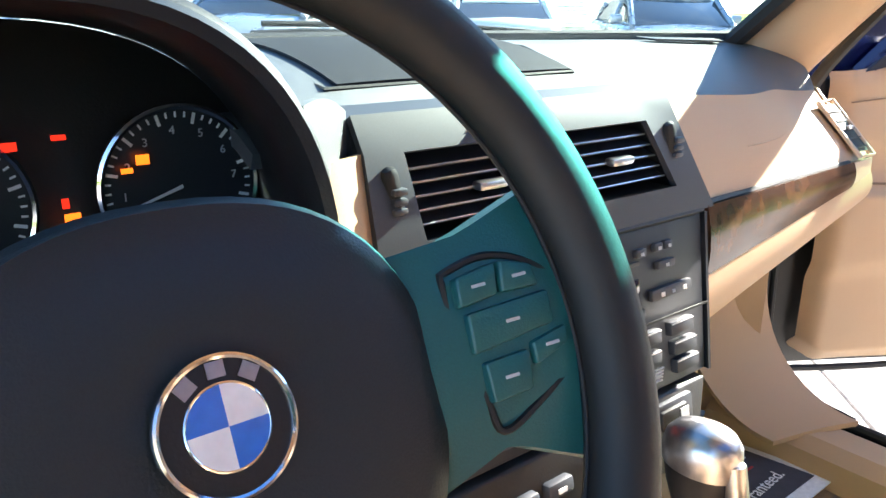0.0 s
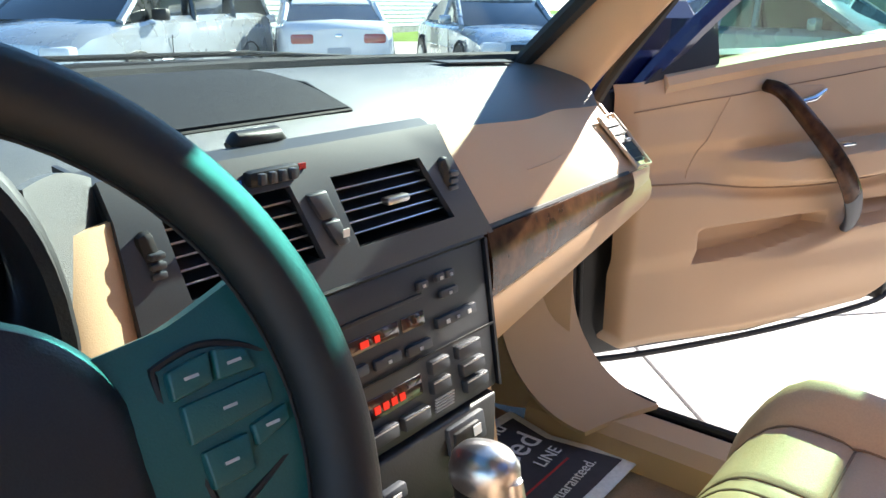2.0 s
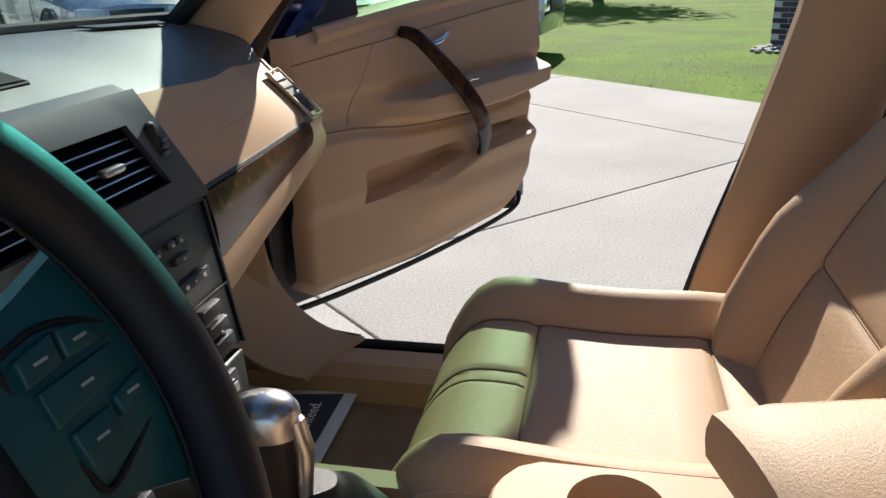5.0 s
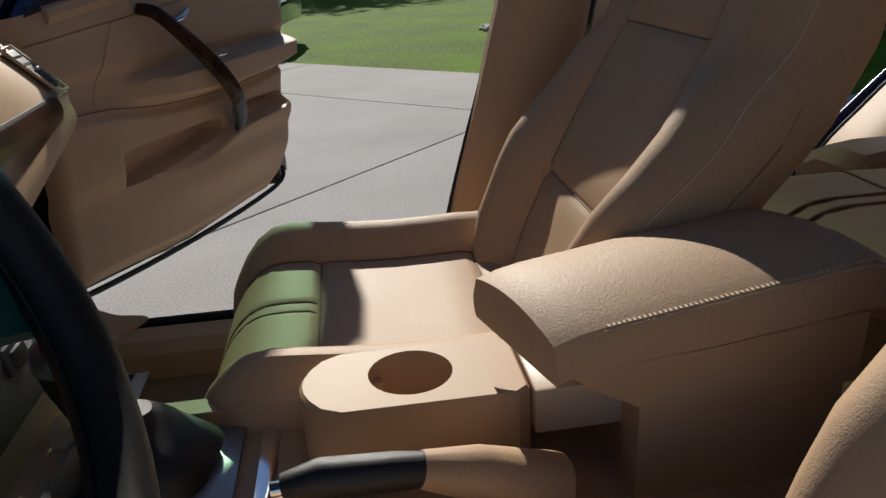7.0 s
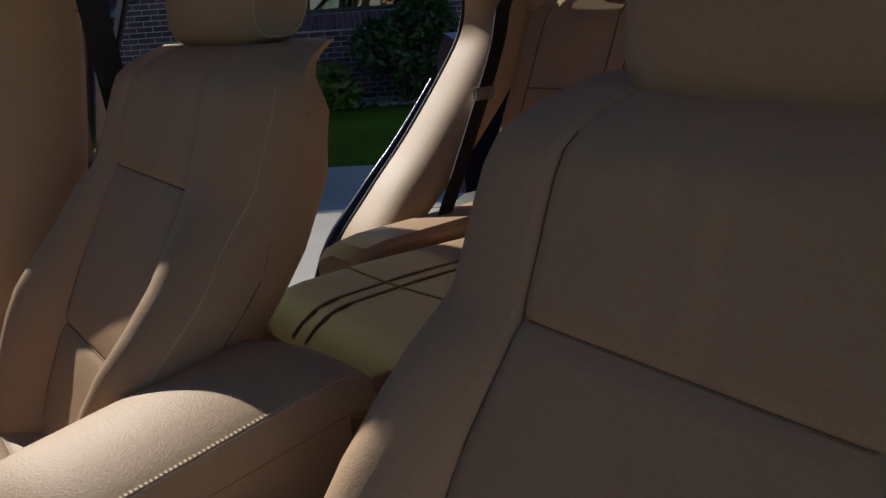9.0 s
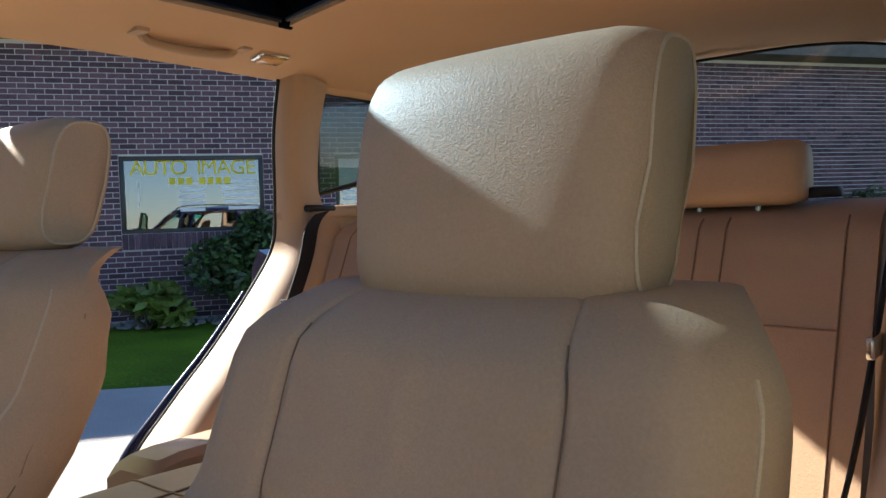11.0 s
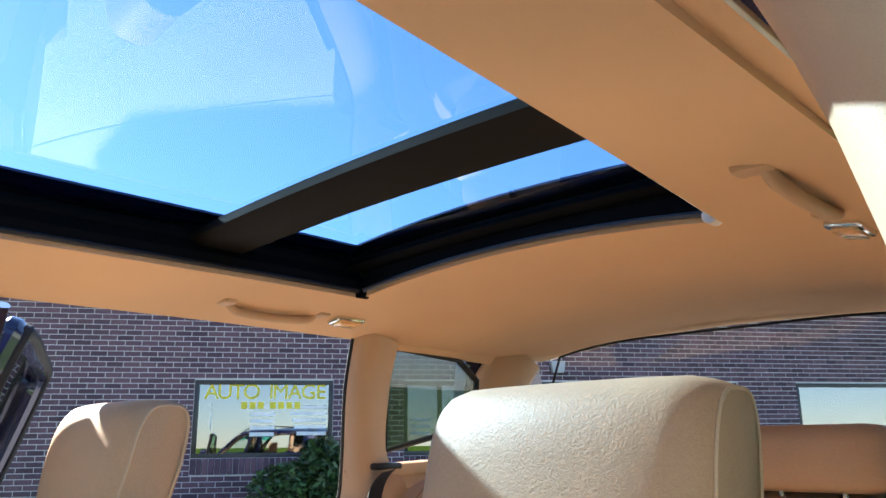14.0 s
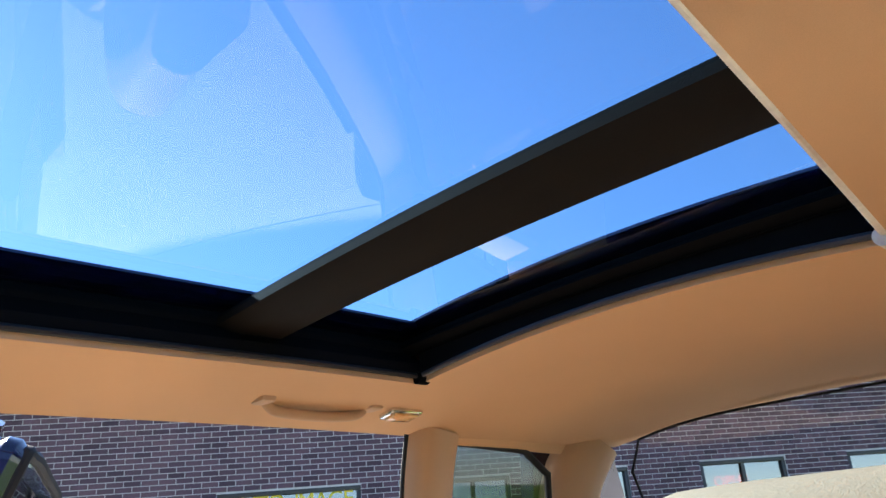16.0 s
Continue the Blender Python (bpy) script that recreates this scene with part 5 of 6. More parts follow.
# Lighter beige than the cup block: sunlight on the tray, put into its colour.
part("tray", prism([(-0.001, 0.198, 0.699), (0.113, 0.198, 0.699), (0.113, 0.05, 0.715), (-0.02, 0.05, 0.715)], (0, 0, -0.05), 0.004), BEIGE_L, console)


def arm(u, y):
    z = 0.800 + 0.056 * (0.21 - y) / 0.36 - 0.006 * max(0, (y - 0.17) / 0.04) ** 2
    crown = 0.014 * (1 - u * u) + 0.0
    yy = y + 0.022 * (u + 0.2)
    return Vector((0.012 + 0.086 * u, yy, z + crown - 0.018 * max(0, (abs(u) - 0.88) / 0.12) ** 2 - 0.014 - 0.022 * max(0.0, (-0.055 - y) / 0.045) ** 2))


rings = []
for y in (0.212, 0.205, 0.19, 0.17, 0.14, 0.08, 0.0, -0.05, -0.07, -0.085, -0.095, -0.10):
    top = [arm(u, y) for u in np.linspace(-1, 1, 21)]
    th = 0.020 + 0.014 * max(0, min(1, (0.20 - y) / 0.15))
    rings.append(top + [top[-1] + Vector((0, 0, -th * 0.6)), top[-1] + Vector((-0.012, 0, -th)), top[0] + Vector((0.012, 0, -th)), top[0] + Vector((0, 0, -th * 0.6))])
armrest = part("armrest", loft(rings), LEATHER, console, "padded beige leather armrest")
for s in (-1, 1):
    part("stitch_line", tube([arm(s * 0.93, y) + Vector((0, 0, 0.001)) for y in np.linspace(0.17, -0.085, 50)], 0.0014, 5), STITCH, armrest)
    if s > 0:
        continue
    bm = bmesh.new()
    for y in np.linspace(0.165, -0.08, 56):
        box(arm(s * 0.90, y) + Vector((0, 0, 0.0008)), (0.0045, 0.0026, 0.0016), 0, None, bm)
    part("stitches", bm, STITCH, armrest)
part("armrest_base", loft([[(-0.066, y, low), (-0.070, y, top), (0.090, y, top), (0.086, y, low)] for y, low, top in ((0.195, 0.760, 0.770), (0.165, 0.738, 0.773), (0.12, 0.712, 0.778), (0.0, 0.712, 0.792), (-0.085, 0.712, 0.795))]), BEIGE, console, "beige storage box under the armrest")
part("armrest_post", loft([[(-0.052, y, 0.58), (-0.056, y, 0.72), (0.082, y, 0.72), (0.088, y, 0.58)] for y in (0.115, 0.0, -0.08)]), BEIGE, console)

gear = thing("gear_lever", (0.0, 0.60, 0.625), "silver-topped automatic gear lever in a black leather boot", "gear lever")
part("boot", loft([[(0.055 + r * (1.0 + 0.10 * math.sin(3 * a + j)) * math.cos(a), 0.588 + r * 0.95 * (1.0 + 0.10 * math.cos(2 * a + 2 * j)) * math.sin(a), z) for a in ths[::2]] for j, (r, z) in enumerate(((0.084, 0.626), (0.080, 0.640), (0.066, 0.654), (0.050, 0.668), (0.033, 0.684), (0.021, 0.696)))]), LEATHER_B, gear, "creased black leather boot")
part("stem", loft([[(0.035 + w * math.cos(a), y + 0.020 + d * math.sin(a), z - 0.022) for a in ths[::3]] for z, w, d, y in ((0.69, 0.013, 0.014, 0.592), (0.73, 0.016, 0.020, 0.595), (0.765, 0.021, 0.029, 0.600), (0.785, 0.023, 0.032, 0.601))]), BLACK, gear)
part("knob", loft([[(0.035 + w * math.cos(a), y + 0.020 + d * math.sin(a), z - 0.022) for a in ths[::2]] for z, w, d, y in ((0.783, 0.0245, 0.033, 0.601), (0.795, 0.0255, 0.034, 0.601), (0.807, 0.024, 0.032, 0.600), (0.815, 0.019, 0.026, 0.599), (0.820, 0.010, 0.014, 0.598), (0.821, 0.001, 0.001, 0.598))]), SILVER, gear, "satin silver knob")
part("rear_spine", tube([(0.035, 0.592, 0.775), (0.035, 0.586, 0.745), (0.037, 0.590, 0.70), (0.04, 0.592, 0.67)], [0.009, 0.010, 0.008, 0.006], 10), SILVER, gear)
brake = thing("handbrake_lever", (-0.09, 0.30, 0.66), "handbrake lever with a grey leather grip", "handbrake")
part("grip", tube([(-0.095, 0.43, 0.698), (-0.095, 0.40, 0.703), (-0.095, 0.34, 0.700), (-0.093, 0.315, 0.697)], [0.012, 0.0165, 0.0165, 0.015], 16), LEATHER_B, brake)
part("release", cyl((-0.095, 0.44, 0.697), (-0.095, 0.425, 0.698), 0.007, seg=12), CHROME, brake)
part("boot", tube([(-0.093, 0.318, 0.697), (-0.085, 0.27, 0.68), (-0.07, 0.20, 0.64)], [0.016, 0.024, 0.034], 14), LEATHER_D, brake)

# paper floor mat in the passenger footwell
mat_z = 0.389
paper = solo("paper_mat", prism([(0.30, 0.76, mat_z), (0.705, 0.765, mat_z), (0.675, 0.93, mat_z), (0.685, 1.03, mat_z + 0.012), (0.30, 1.05, mat_z + 0.012)], (0, 0, 0.002)), WHITE_P, "white-edged dark printed paper mat on the footwell carpet", "floor mat")
part("print", prism([(0.315, 0.785, mat_z + 0.0045), (0.680, 0.788, mat_z + 0.0045), (0.655, 0.93, mat_z + 0.0045), (0.665, 1.01, mat_z + 0.0125), (0.315, 1.03, mat_z + 0.0145)], (0, 0, 0.001)), MATF, paper)
lettering("print_line", "trip guaranteed.", 0.030, axes((0.545, 0.82, mat_z + 0.008), (1, 0.06, 0), (0, 1, 0)), WHITE_P, paper)
lettering("print_line", "eed", 0.075, axes((0.585, 0.945, mat_z + 0.0115), (1, 0.06, 0), (0, 1, 0.03)), WHITE_P, paper)
lettering("print_line", "LINE", 0.034, axes((0.60, 0.89, mat_z + 0.010), (1, 0.06, 0), (0, 1, 0.03)), WHITE_P, paper)
lettering("print_line", "end", 0.045, axes((0.59, 1.005, mat_z + 0.017), (1, 0.06, 0), (0, 1, 0.06)), WHITE_P, paper)
part("print_stripe", prism([(0.34, 0.855, mat_z + 0.008), (0.62, 0.86, mat_z + 0.008), (0.62, 0.864, mat_z + 0.0083), (0.34, 0.859, mat_z + 0.0083)], (0, 0, 0.0006)), RED_P, paper)


# ---- passenger door, swung open ----
DO, DD, DN = Vector((0.85, 1.02, 0)), Vector((0.90, -0.436, 0)), Vector((-0.436, -0.90, 0))
dp = lambda m, z, n=0.0: DO + DD * m + DN * n + Vector((0, 0, z))
door = thing("front_door", dp(0.05, 0.43), "open front passenger door with beige panel and walnut pull handle", "car door")
d_bot = lambda m: keyed(((0.10, 0.475), (0.16, 0.448), (0.54, 0.428), (0.90, 0.440), (0.99, 0.47)), m)
d_top = lambda m: float(np.interp(m, (0.10, 0.29, 0.52, 0.80, 1.10), (1.010, 1.034, 1.060, 1.083, 1.096)))
step = lambda x: (lambda t: t * t * (3 - 2 * t))(max(0.0, min(1.0, x)))
d_seam = lambda m: 0.800 + 0.05 * max(0.0, 0.42 - m) - 0.030 * math.sin(max(0.0, min(1.0, (m - 0.30) / 0.78)) * math.pi)


def door_depth(m, z):
    """How far the panel stands out at m along the door and height z."""
    v = (z - d_bot(m)) / (d_top(m) - d_bot(m))
    n = 0.030 - 0.02 * max(0, (v - 0.85) / 0.15) ** 2 - 0.03 * max(0, (0.05 - v) / 0.05)
    # hollow towards the hinge, cushioned arm ledge over the seam
    n -= 0.014 * step((0.40 - m) / 0.10) * step((z - 0.80) / 0.04) * step((1.0 - z) / 0.05)
    top = 0.872 + 0.015 * (m - 0.6)
    reach = step((m - 0.34) / 0.16) * (1 - 0.5 * step((m - 1.02) / 0.08))
    n += 0.066 * reach * step((z - d_seam(m)) / 0.030) * step((top - z) / 0.022)
    n += 0.010 * step((z - top) / 0.03) * step((1.0 - z) / 0.10)
    # bulged lower half with two map pockets, the rim falling to the hinge
    rim = 0.652 + 0.070 * step((m - 0.55) / 0.30) - 0.03 * step((m - 0.95) / 0.12)
    n += 0.034 * step((rim - z) / 0.035) * step((z - 0.47) / 0.12) * step((m - 0.30) / 0.40)
    n += 0.012 * step((d_seam(m) - 0.004 - z) / 0.02) * step((z - 0.62) / 0.05)
    for m0, m1, z0, z1 in ((0.300, 0.690, 0.628, 0.712), (0.735, 0.995, 0.672, 0.726)):
        if m0 < m < m1:
            low = z0 + (0.045 if m0 < 0.5 else 0.01) * ((m - m0) / (m1 - m0)) ** 2
            ends = min(1.0, (m - m0) / 0.03) * min(1.0, (m1 - m) / 0.03)
            n -= 0.053 * step(ends) * step((z - low) / 0.010) * step((z1 - z) / 0.016)
    return n


def door_face(u, v):
    mr = float(np.interp(v, (0, 0.12, 0.45, 0.56, 0.64, 1), (0.955, 0.985, 1.03, 1.06, 1.085, 1.105)))
    m = lerp(0.105, mr, u)
    z = lerp(d_bot(m), d_top(m), v)
    return dp(m, z, door_depth(m, z) - 0.03 * max(0, (0.04 - u) / 0.04) ** 2 - 0.03 * max(0, (u - 0.97) / 0.03) ** 2)


panel = part("panel", surface(door_face, 120, 130, 0.006), BEIGE, door, "beige moulded door panel with map pockets")
on_door = lambda m, z, lift=0.001: dp(m, z, door_depth(m, z) + lift)
part("seam", tube([on_door(m, d_seam(m) + 0.001) for m in np.linspace(0.12, 1.05, 60)], 0.0022, 5), SEAM, panel)
part("seam", tube([on_door(m, d_top(m) - 0.050 - 0.012 * math.sin(m * 3)) for m in np.linspace(0.13, 1.07, 50)], 0.0014, 5), SEAM, panel)
part("seam", tube([on_door(0.27 + 0.10 * (z - 0.82) / 0.17, z) for z in np.linspace(0.82, 0.985, 16)], 0.0012, 5), BEIGE, panel)
part("top_rail", loft([[dp(m, d_top(m) + dz, n) for dz, n in ((-0.030, 0.022), (-0.014, 0.030), (0.002, 0.024), (0.010, 0.002), (0.009, -0.035), (-0.03, -0.035))] for m in np.linspace(0.20, 1.10, 26)]), BEIGE, door, "sunlit window ledge of the door")
spine = spline([dp(0.452, 1.000, 0.032), dp(0.465, 0.988, 0.070), dp(0.52, 0.925, 0.100), dp(0.60, 0.840, 0.118), dp(0.665, 0.765, 0.112), dp(0.712, 0.70, 0.085), dp(0.738, 0.652, 0.045)], 40)


def handle_bar(points, wide, deep):
    """A flat bowed bar: rounded section, broad along the door."""
    rings = []
    for k, p in enumerate(points):
        d = (points[min(k + 1, len(points) - 1)] - points[max(k - 1, 0)]).normalized()
        side = d.cross(DN).normalized()
        up = side.cross(d)
        w = wide(k / (len(points) - 1))
        rings.append([p + side * w * math.copysign(abs(math.cos(a)) ** 0.7, math.cos(a)) + up * deep * math.sin(a) for a in (j * math.tau / 14 for j in range(14))])
    return loft(rings)


pull = part("pull_handle", handle_bar(spine[:28], lambda t: 0.013 + 0.013 * t, 0.011), WOODG, door, "dark glossy walnut pull handle")
part("pull_foot", handle_bar(spine[27:], lambda t: 0.0265 - 0.006 * t, 0.0115), SATIN, door, "grey lower end of the pull handle")
part("release_recess", box(dp(0.585, 0.972, 0.022), (0.10, 0.02, 0.05), 0.009, Matrix((DD, DN * -1, Vector((0, 0, 1)))).transposed()), BEIGE, door)
part("release_lever", tube([dp(0.55, 0.960, 0.034), dp(0.585, 0.968, 0.044), dp(0.625, 0.984, 0.038)], [0.006, 0.008, 0.005], 10), CHROME, door, "chrome door release")
part("lock_button", box(dp(0.655, 0.872, 0.085), (0.04, 0.02, 0.008), 0.003, Matrix((DD, DN * -1, Vector((0, 0, 1)))).transposed()), CHROME, door)
part("outer_skin", loft([[dp(m, z, n) for z, n in ((0.44, -0.035), (0.42, -0.08), (0.60, -0.125), (0.85, -0.135), (1.02, -0.115), (1.07, -0.06), (1.06, -0.03))] for m in np.linspace(0.0, 1.10, 14)]), PAINT, door)
part("door_frame_panel", prism([dp(0.03, 0.46, -0.022), dp(0.10, 0.435, -0.022), dp(0.55, 0.412, -0.022), dp(0.97, 0.43, -0.022), dp(1.02, 0.50, -0.022), dp(1.10, 0.80, -0.022), dp(1.115, 1.08, -0.022), dp(0.2, 1.02, -0.022), dp(0.02, 0.98, -0.022)], DN * -0.03, 0.006), BLACK, door)
part("bottom_seal", tube(spline([dp(0.03, 0.99, 0.004), dp(0.035, 0.60, 0.006), dp(0.05, 0.47, 0.006), dp(0.12, 0.438, 0.010), dp(0.55, 0.420, 0.010), dp(0.95, 0.434, 0.010), dp(1.01, 0.48, 0.006)], 50), 0.007), RUBBER, door)
part("corner_bracket", box(dp(0.985, 0.455, -0.02), (0.05, 0.05, 0.045), 0.008), BLACK, door)
fr = [dp(0.16, 1.0, -0.01), dp(0.30, 1.13, 0.0), dp(0.50, 1.30, 0.05), dp(0.68, 1.43, 0.10), dp(0.80, 1.49, 0.10), dp(0.95, 1.51, 0.095), dp(1.09, 1.505, 0.09), dp(1.13, 1.47, 0.08), dp(1.14, 1.25, 0.045), dp(1.115, 1.08, 0.0)]
part("window_frame", tube(spline(fr[:7], 40), 0.022, 8), PAINT, door)
part("window_post", tube(fr[6:], 0.030, 10), RUBBER, door)
part("corner_trim", prism([dp(0.15, 1.01, 0.015), dp(0.34, 1.045, 0.015), dp(0.335, 1.15, 0.0)], DN * -0.03, 0.004), PANEL, door, "dark triangular mirror trim")
part("window", loft([[dp(m, z, n), dp(m, z, n - 0.004), dp(m2, z, n - 0.004), dp(m2, z, n)] for z, n, m, m2 in ((1.05, -0.008, 0.33, 1.12), (1.15, 0.022, 0.335, 1.125), (1.29, 0.055, 0.50, 1.13), (1.42, 0.080, 0.68, 1.125), (1.495, 0.092, 0.80, 1.09))]), GLASS_G, door, "green-tinted raised door window")
mir = part("mirror_housing", loft([[dp(0.27 + 0.10 * a, 1.09 + 0.085 * b * s, -0.08 - d) for a, b in ((-1, -0.6), (-0.8, -1), (0.8, -1), (1, -0.6), (1, 0.6), (0.8, 1), (-0.8, 1), (-1, 0.6))] for d, s in ((0.0, 0.5), (0.03, 0.9), (0.15, 1.0), (0.24, 0.85), (0.26, 0.4))]), PAINT, door)
part("door_check", box(dp(0.0, 0.72, -0.03), (0.12, 0.03, 0.03), 0.006), BLACK, door)

# rear door on the same side, open
RO, RD, RN = Vector((0.88, -0.09, 0)), Vector((0.93, -0.368, 0)), Vector((-0.368, -0.93, 0))
rp = lambda m, z, n=0.0: RO + RD * m + RN * n + Vector((0, 0, z))
rdoor = thing("rear_door", rp(0.05, 0.43), "open dark blue rear passenger door", "car door")
part("outer_skin", loft([[rp(m, z, n) for z, n in ((0.44, -0.03), (0.42, -0.08), (0.60, -0.125), (0.85, -0.135), (1.02, -0.115), (1.08, -0.06), (1.07, -0.02))] for m in np.linspace(0.0, 0.80, 10)]), PAINT, rdoor)
part("panel", prism([rp(0.06, 0.45, 0), rp(0.50, 0.44, 0), rp(0.62, 0.72, 0), rp(0.82, 0.95, 0), rp(0.86, 1.08, 0), rp(0.06, 1.05, 0)], RN * 0.04, 0.012), BEIGE, rdoor)
part("armrest", loft([[rp(m, z, n) for z, n in ((0.74, 0.04), (0.76, 0.085), (0.82, 0.09), (0.84, 0.04))] for m in (0.16, 0.3, 0.6, 0.72)]), BEIGE, rdoor)
rf = [rp(0.02, 1.06, -0.02), rp(0.05, 1.44, 0.10), rp(0.12, 1.485, 0.12), rp(0.50, 1.485, 0.12), rp(0.84, 1.47, 0.12), rp(0.88, 1.40, 0.10), rp(0.885, 1.20, 0.035), rp(0.86, 1.07, -0.01)]
part("window_frame", tube(spline(rf, 50), 0.028, 8), PAINT, rdoor)
part("frame_seal", tube([p + RN * 0.028 for p in spline(rf, 50)], 0.012, 8), RUBBER, rdoor)
part("window", loft([[rp(m, z, n), rp(m, z, n - 0.004), rp(m2, z, n - 0.004), rp(m2, z, n)] for z, n, m, m2 in ((1.07, -0.02, 0.03, 0.86), (1.20, 0.025, 0.04, 0.88), (1.40, 0.09, 0.05, 0.875), (1.475, 0.115, 0.10, 0.84))]), GLASS_D, rdoor)
# closed rear door on the driver's side
ld = thing("rear_door", (-0.86, -0.5, 0.43), "closed rear door on the driver's side", "car door")
part("outer_skin", loft([[(x, y, z) for x, z in ((-0.86, 0.43), (-0.90, 0.45), (-0.915, 0.8), (-0.88, 1.07), (-0.84, 1.08), (-0.84, 0.45))] for y in (-0.02, -0.4, -0.8, -0.95)]), PAINT, ld)
part("panel", prism([(-0.80, -0.10, 0.46), (-0.80, -0.90, 0.90), (-0.79, -0.92, 1.08), (-0.79, -0.08, 1.06)], (-0.03, 0, 0), 0.01), BEIGE, ld)
part("window", prism([(-0.80, -0.10, 1.07), (-0.80, -0.92, 1.09), (-0.70, -0.91, 1.49), (-0.70, -0.12, 1.50)], (-0.004, 0, 0)), GLASS_D, ld)


# ---- outside ----
CONCRETE = material("pale_concrete", (0.45, 0.425, 0.40), 0.9, grain=90, bump=0.7, vary=0.20, coarse=0.8, spec=0.2, dist=0.004)
GRASS = material("lawn_grass", (0.115, 0.20, 0.014), 0.9, grain=35, bump=0.8, vary=0.35, coarse=0.9, spec=0.1, dist=0.02)
BLADE = material("grass_blades", (0.16, 0.27, 0.02), 0.7, grain=3, vary=0.4, coarse=1.2)
MORTAR = material("pale_mortar", (0.62, 0.60, 0.60), 0.95, grain=90, bump=0.4, vary=0.12)
STONE = material("grey_stones", (0.33, 0.32, 0.31), 0.85, grain=20, vary=0.3)
SIDING = material("white_siding", (0.70, 0.71, 0.72), 0.6, grain=40, vary=0.04)
FRAME = material("dark_window_frame", (0.02, 0.018, 0.017), 0.4)
ROOM = material("room_shade", (0.03, 0.03, 0.032), 0.9)
TRUNK = material("bark", (0.10, 0.075, 0.055), 0.95, grain=30, bump=0.8, vary=0.3)
SHINGLE = material("grey_roof_shingle", (0.12, 0.11, 0.105), 0.9, grain=25, bump=0.5, vary=0.25)
GLASS_S = glazing("shop_glass", (0.30, 0.33, 0.36), 0.20)
CARGLASS = material("dark_car_glass", (0.015, 0.018, 0.020), 0.04, coat=1.0)
SILVERP = material("silver_car_paint", (0.42, 0.44, 0.46), 0.28, 0.55, coat=1.0, vary=0.03)
WHITEP = material("white_car_paint", (0.72, 0.73, 0.75), 0.25, coat=1.0, vary=0.03)
BLUEP = material("pale_blue_car_paint", (0.36, 0.41, 0.47), 0.28, 0.5, coat=1.0, vary=0.03)
REDL = material("red_lamp_lens", (0.35, 0.03, 0.02), 0.15, coat=1.0)
HEADL = material("clear_lamp_lens", (0.65, 0.67, 0.70), 0.1, coat=1.0)


def island_tint(m, amount, hue=0.03):
    """Lets each joined or shared piece differ a little."""
    n, link = m.node_tree.nodes, m.node_tree.links.new
    b = n["Principled BSDF"]
    src = b.inputs["Base Color"].links[0].from_socket
    geo, oi, add, fr, hsv = n.new("ShaderNodeNewGeometry"), n.new("ShaderNodeObjectInfo"), n.new("ShaderNodeMath"), n.new("ShaderNodeMath"), n.new("ShaderNodeHueSaturation")
    fr.operation = "FRACT"
    link(geo.outputs["Random Per Island"], add.inputs[0]), link(oi.outputs["Random"], add.inputs[1]), link(add.outputs[0], fr.inputs[0])
    rng, hr = n.new("ShaderNodeMapRange"), n.new("ShaderNodeMapRange")
    rng.inputs["To Min"].default_value, rng.inputs["To Max"].default_value = 1 - amount, 1 + amount
    hr.inputs["To Min"].default_value, hr.inputs["To Max"].default_value = 0.5 - hue, 0.5 + hue
    link(fr.outputs[0], rng.inputs["Value"]), link(fr.outputs[0], hr.inputs["Value"])
    link(rng.outputs["Result"], hsv.inputs["Value"]), link(hr.outputs["Result"], hsv.inputs["Hue"])
    link(src, hsv.inputs["Color"]), link(hsv.outputs["Color"], b.inputs["Base Color"])
    return m


BRICK = island_tint(material("brown_purple_brick", (0.105, 0.058, 0.082), 0.85, grain=60, bump=0.5, vary=0.25, coarse=9, dist=0.003), 0.45)
LEAF = island_tint(material("dark_green_leaves", (0.045, 0.085, 0.022), 0.5, grain=20, vary=0.3), 0.5)
LEAF_L = island_tint(material("light_green_leaves", (0.14, 0.20, 0.035), 0.5, grain=20, vary=0.3), 0.4)
LEAF_Y = island_tint(material("yellow_leaves", (0.42, 0.34, 0.03), 0.6, grain=20, vary=0.3), 0.4)

E1, E2 = Vector((0.680, 0.733, 0)), Vector((0.733, -0.680, 0))
yard = lambda s, t, z=0.0: E1 * s + E2 * t + Vector((0, 0, z))
ground = struct("ground", surface(lambda u, v: yard(lerp(-400, 400, u), lerp(-400, 400, v), -0.03), 40, 40), GRASS, "sunlit green lawn", "lawn")
pavement = struct("pavement", box((0, 0, -0.026), (0.2, 0.2, 0.01)), CONCRETE, "pale concrete parking area with joints", "pavement")
TS, SS = [-12.45, -9.21, -5.97, -2.73, 0.51, 3.75, 5.1], [2.48 + 3.2 * k for k in range(-5, 9)]

W0, WD = Vector((8.5, -4.6, 0)), Vector((-0.559, -0.829, 0))
WN = Vector((-0.829, 0.559, 0))  # out of the wall, towards the car
wl = lambda s, z, n=0.0: W0 + WD * s + WN * n + Vector((0, 0, z))
OPENINGS = [(0.03, 1.80, 1.10, 2.08), (2.75, 3.75, 1.10, 2.08), (4.45, 5.40, 0.05, 2.08), (6.45, 7.75, 1.10, 2.08), (8.73, 10.50, 1.10, 2.08)]
S0, S1, ZTOP = -3.4, 15.0, 3.5
house = thing("brick_building", wl(5, 0), "low brown brick shop building in shade", "building")
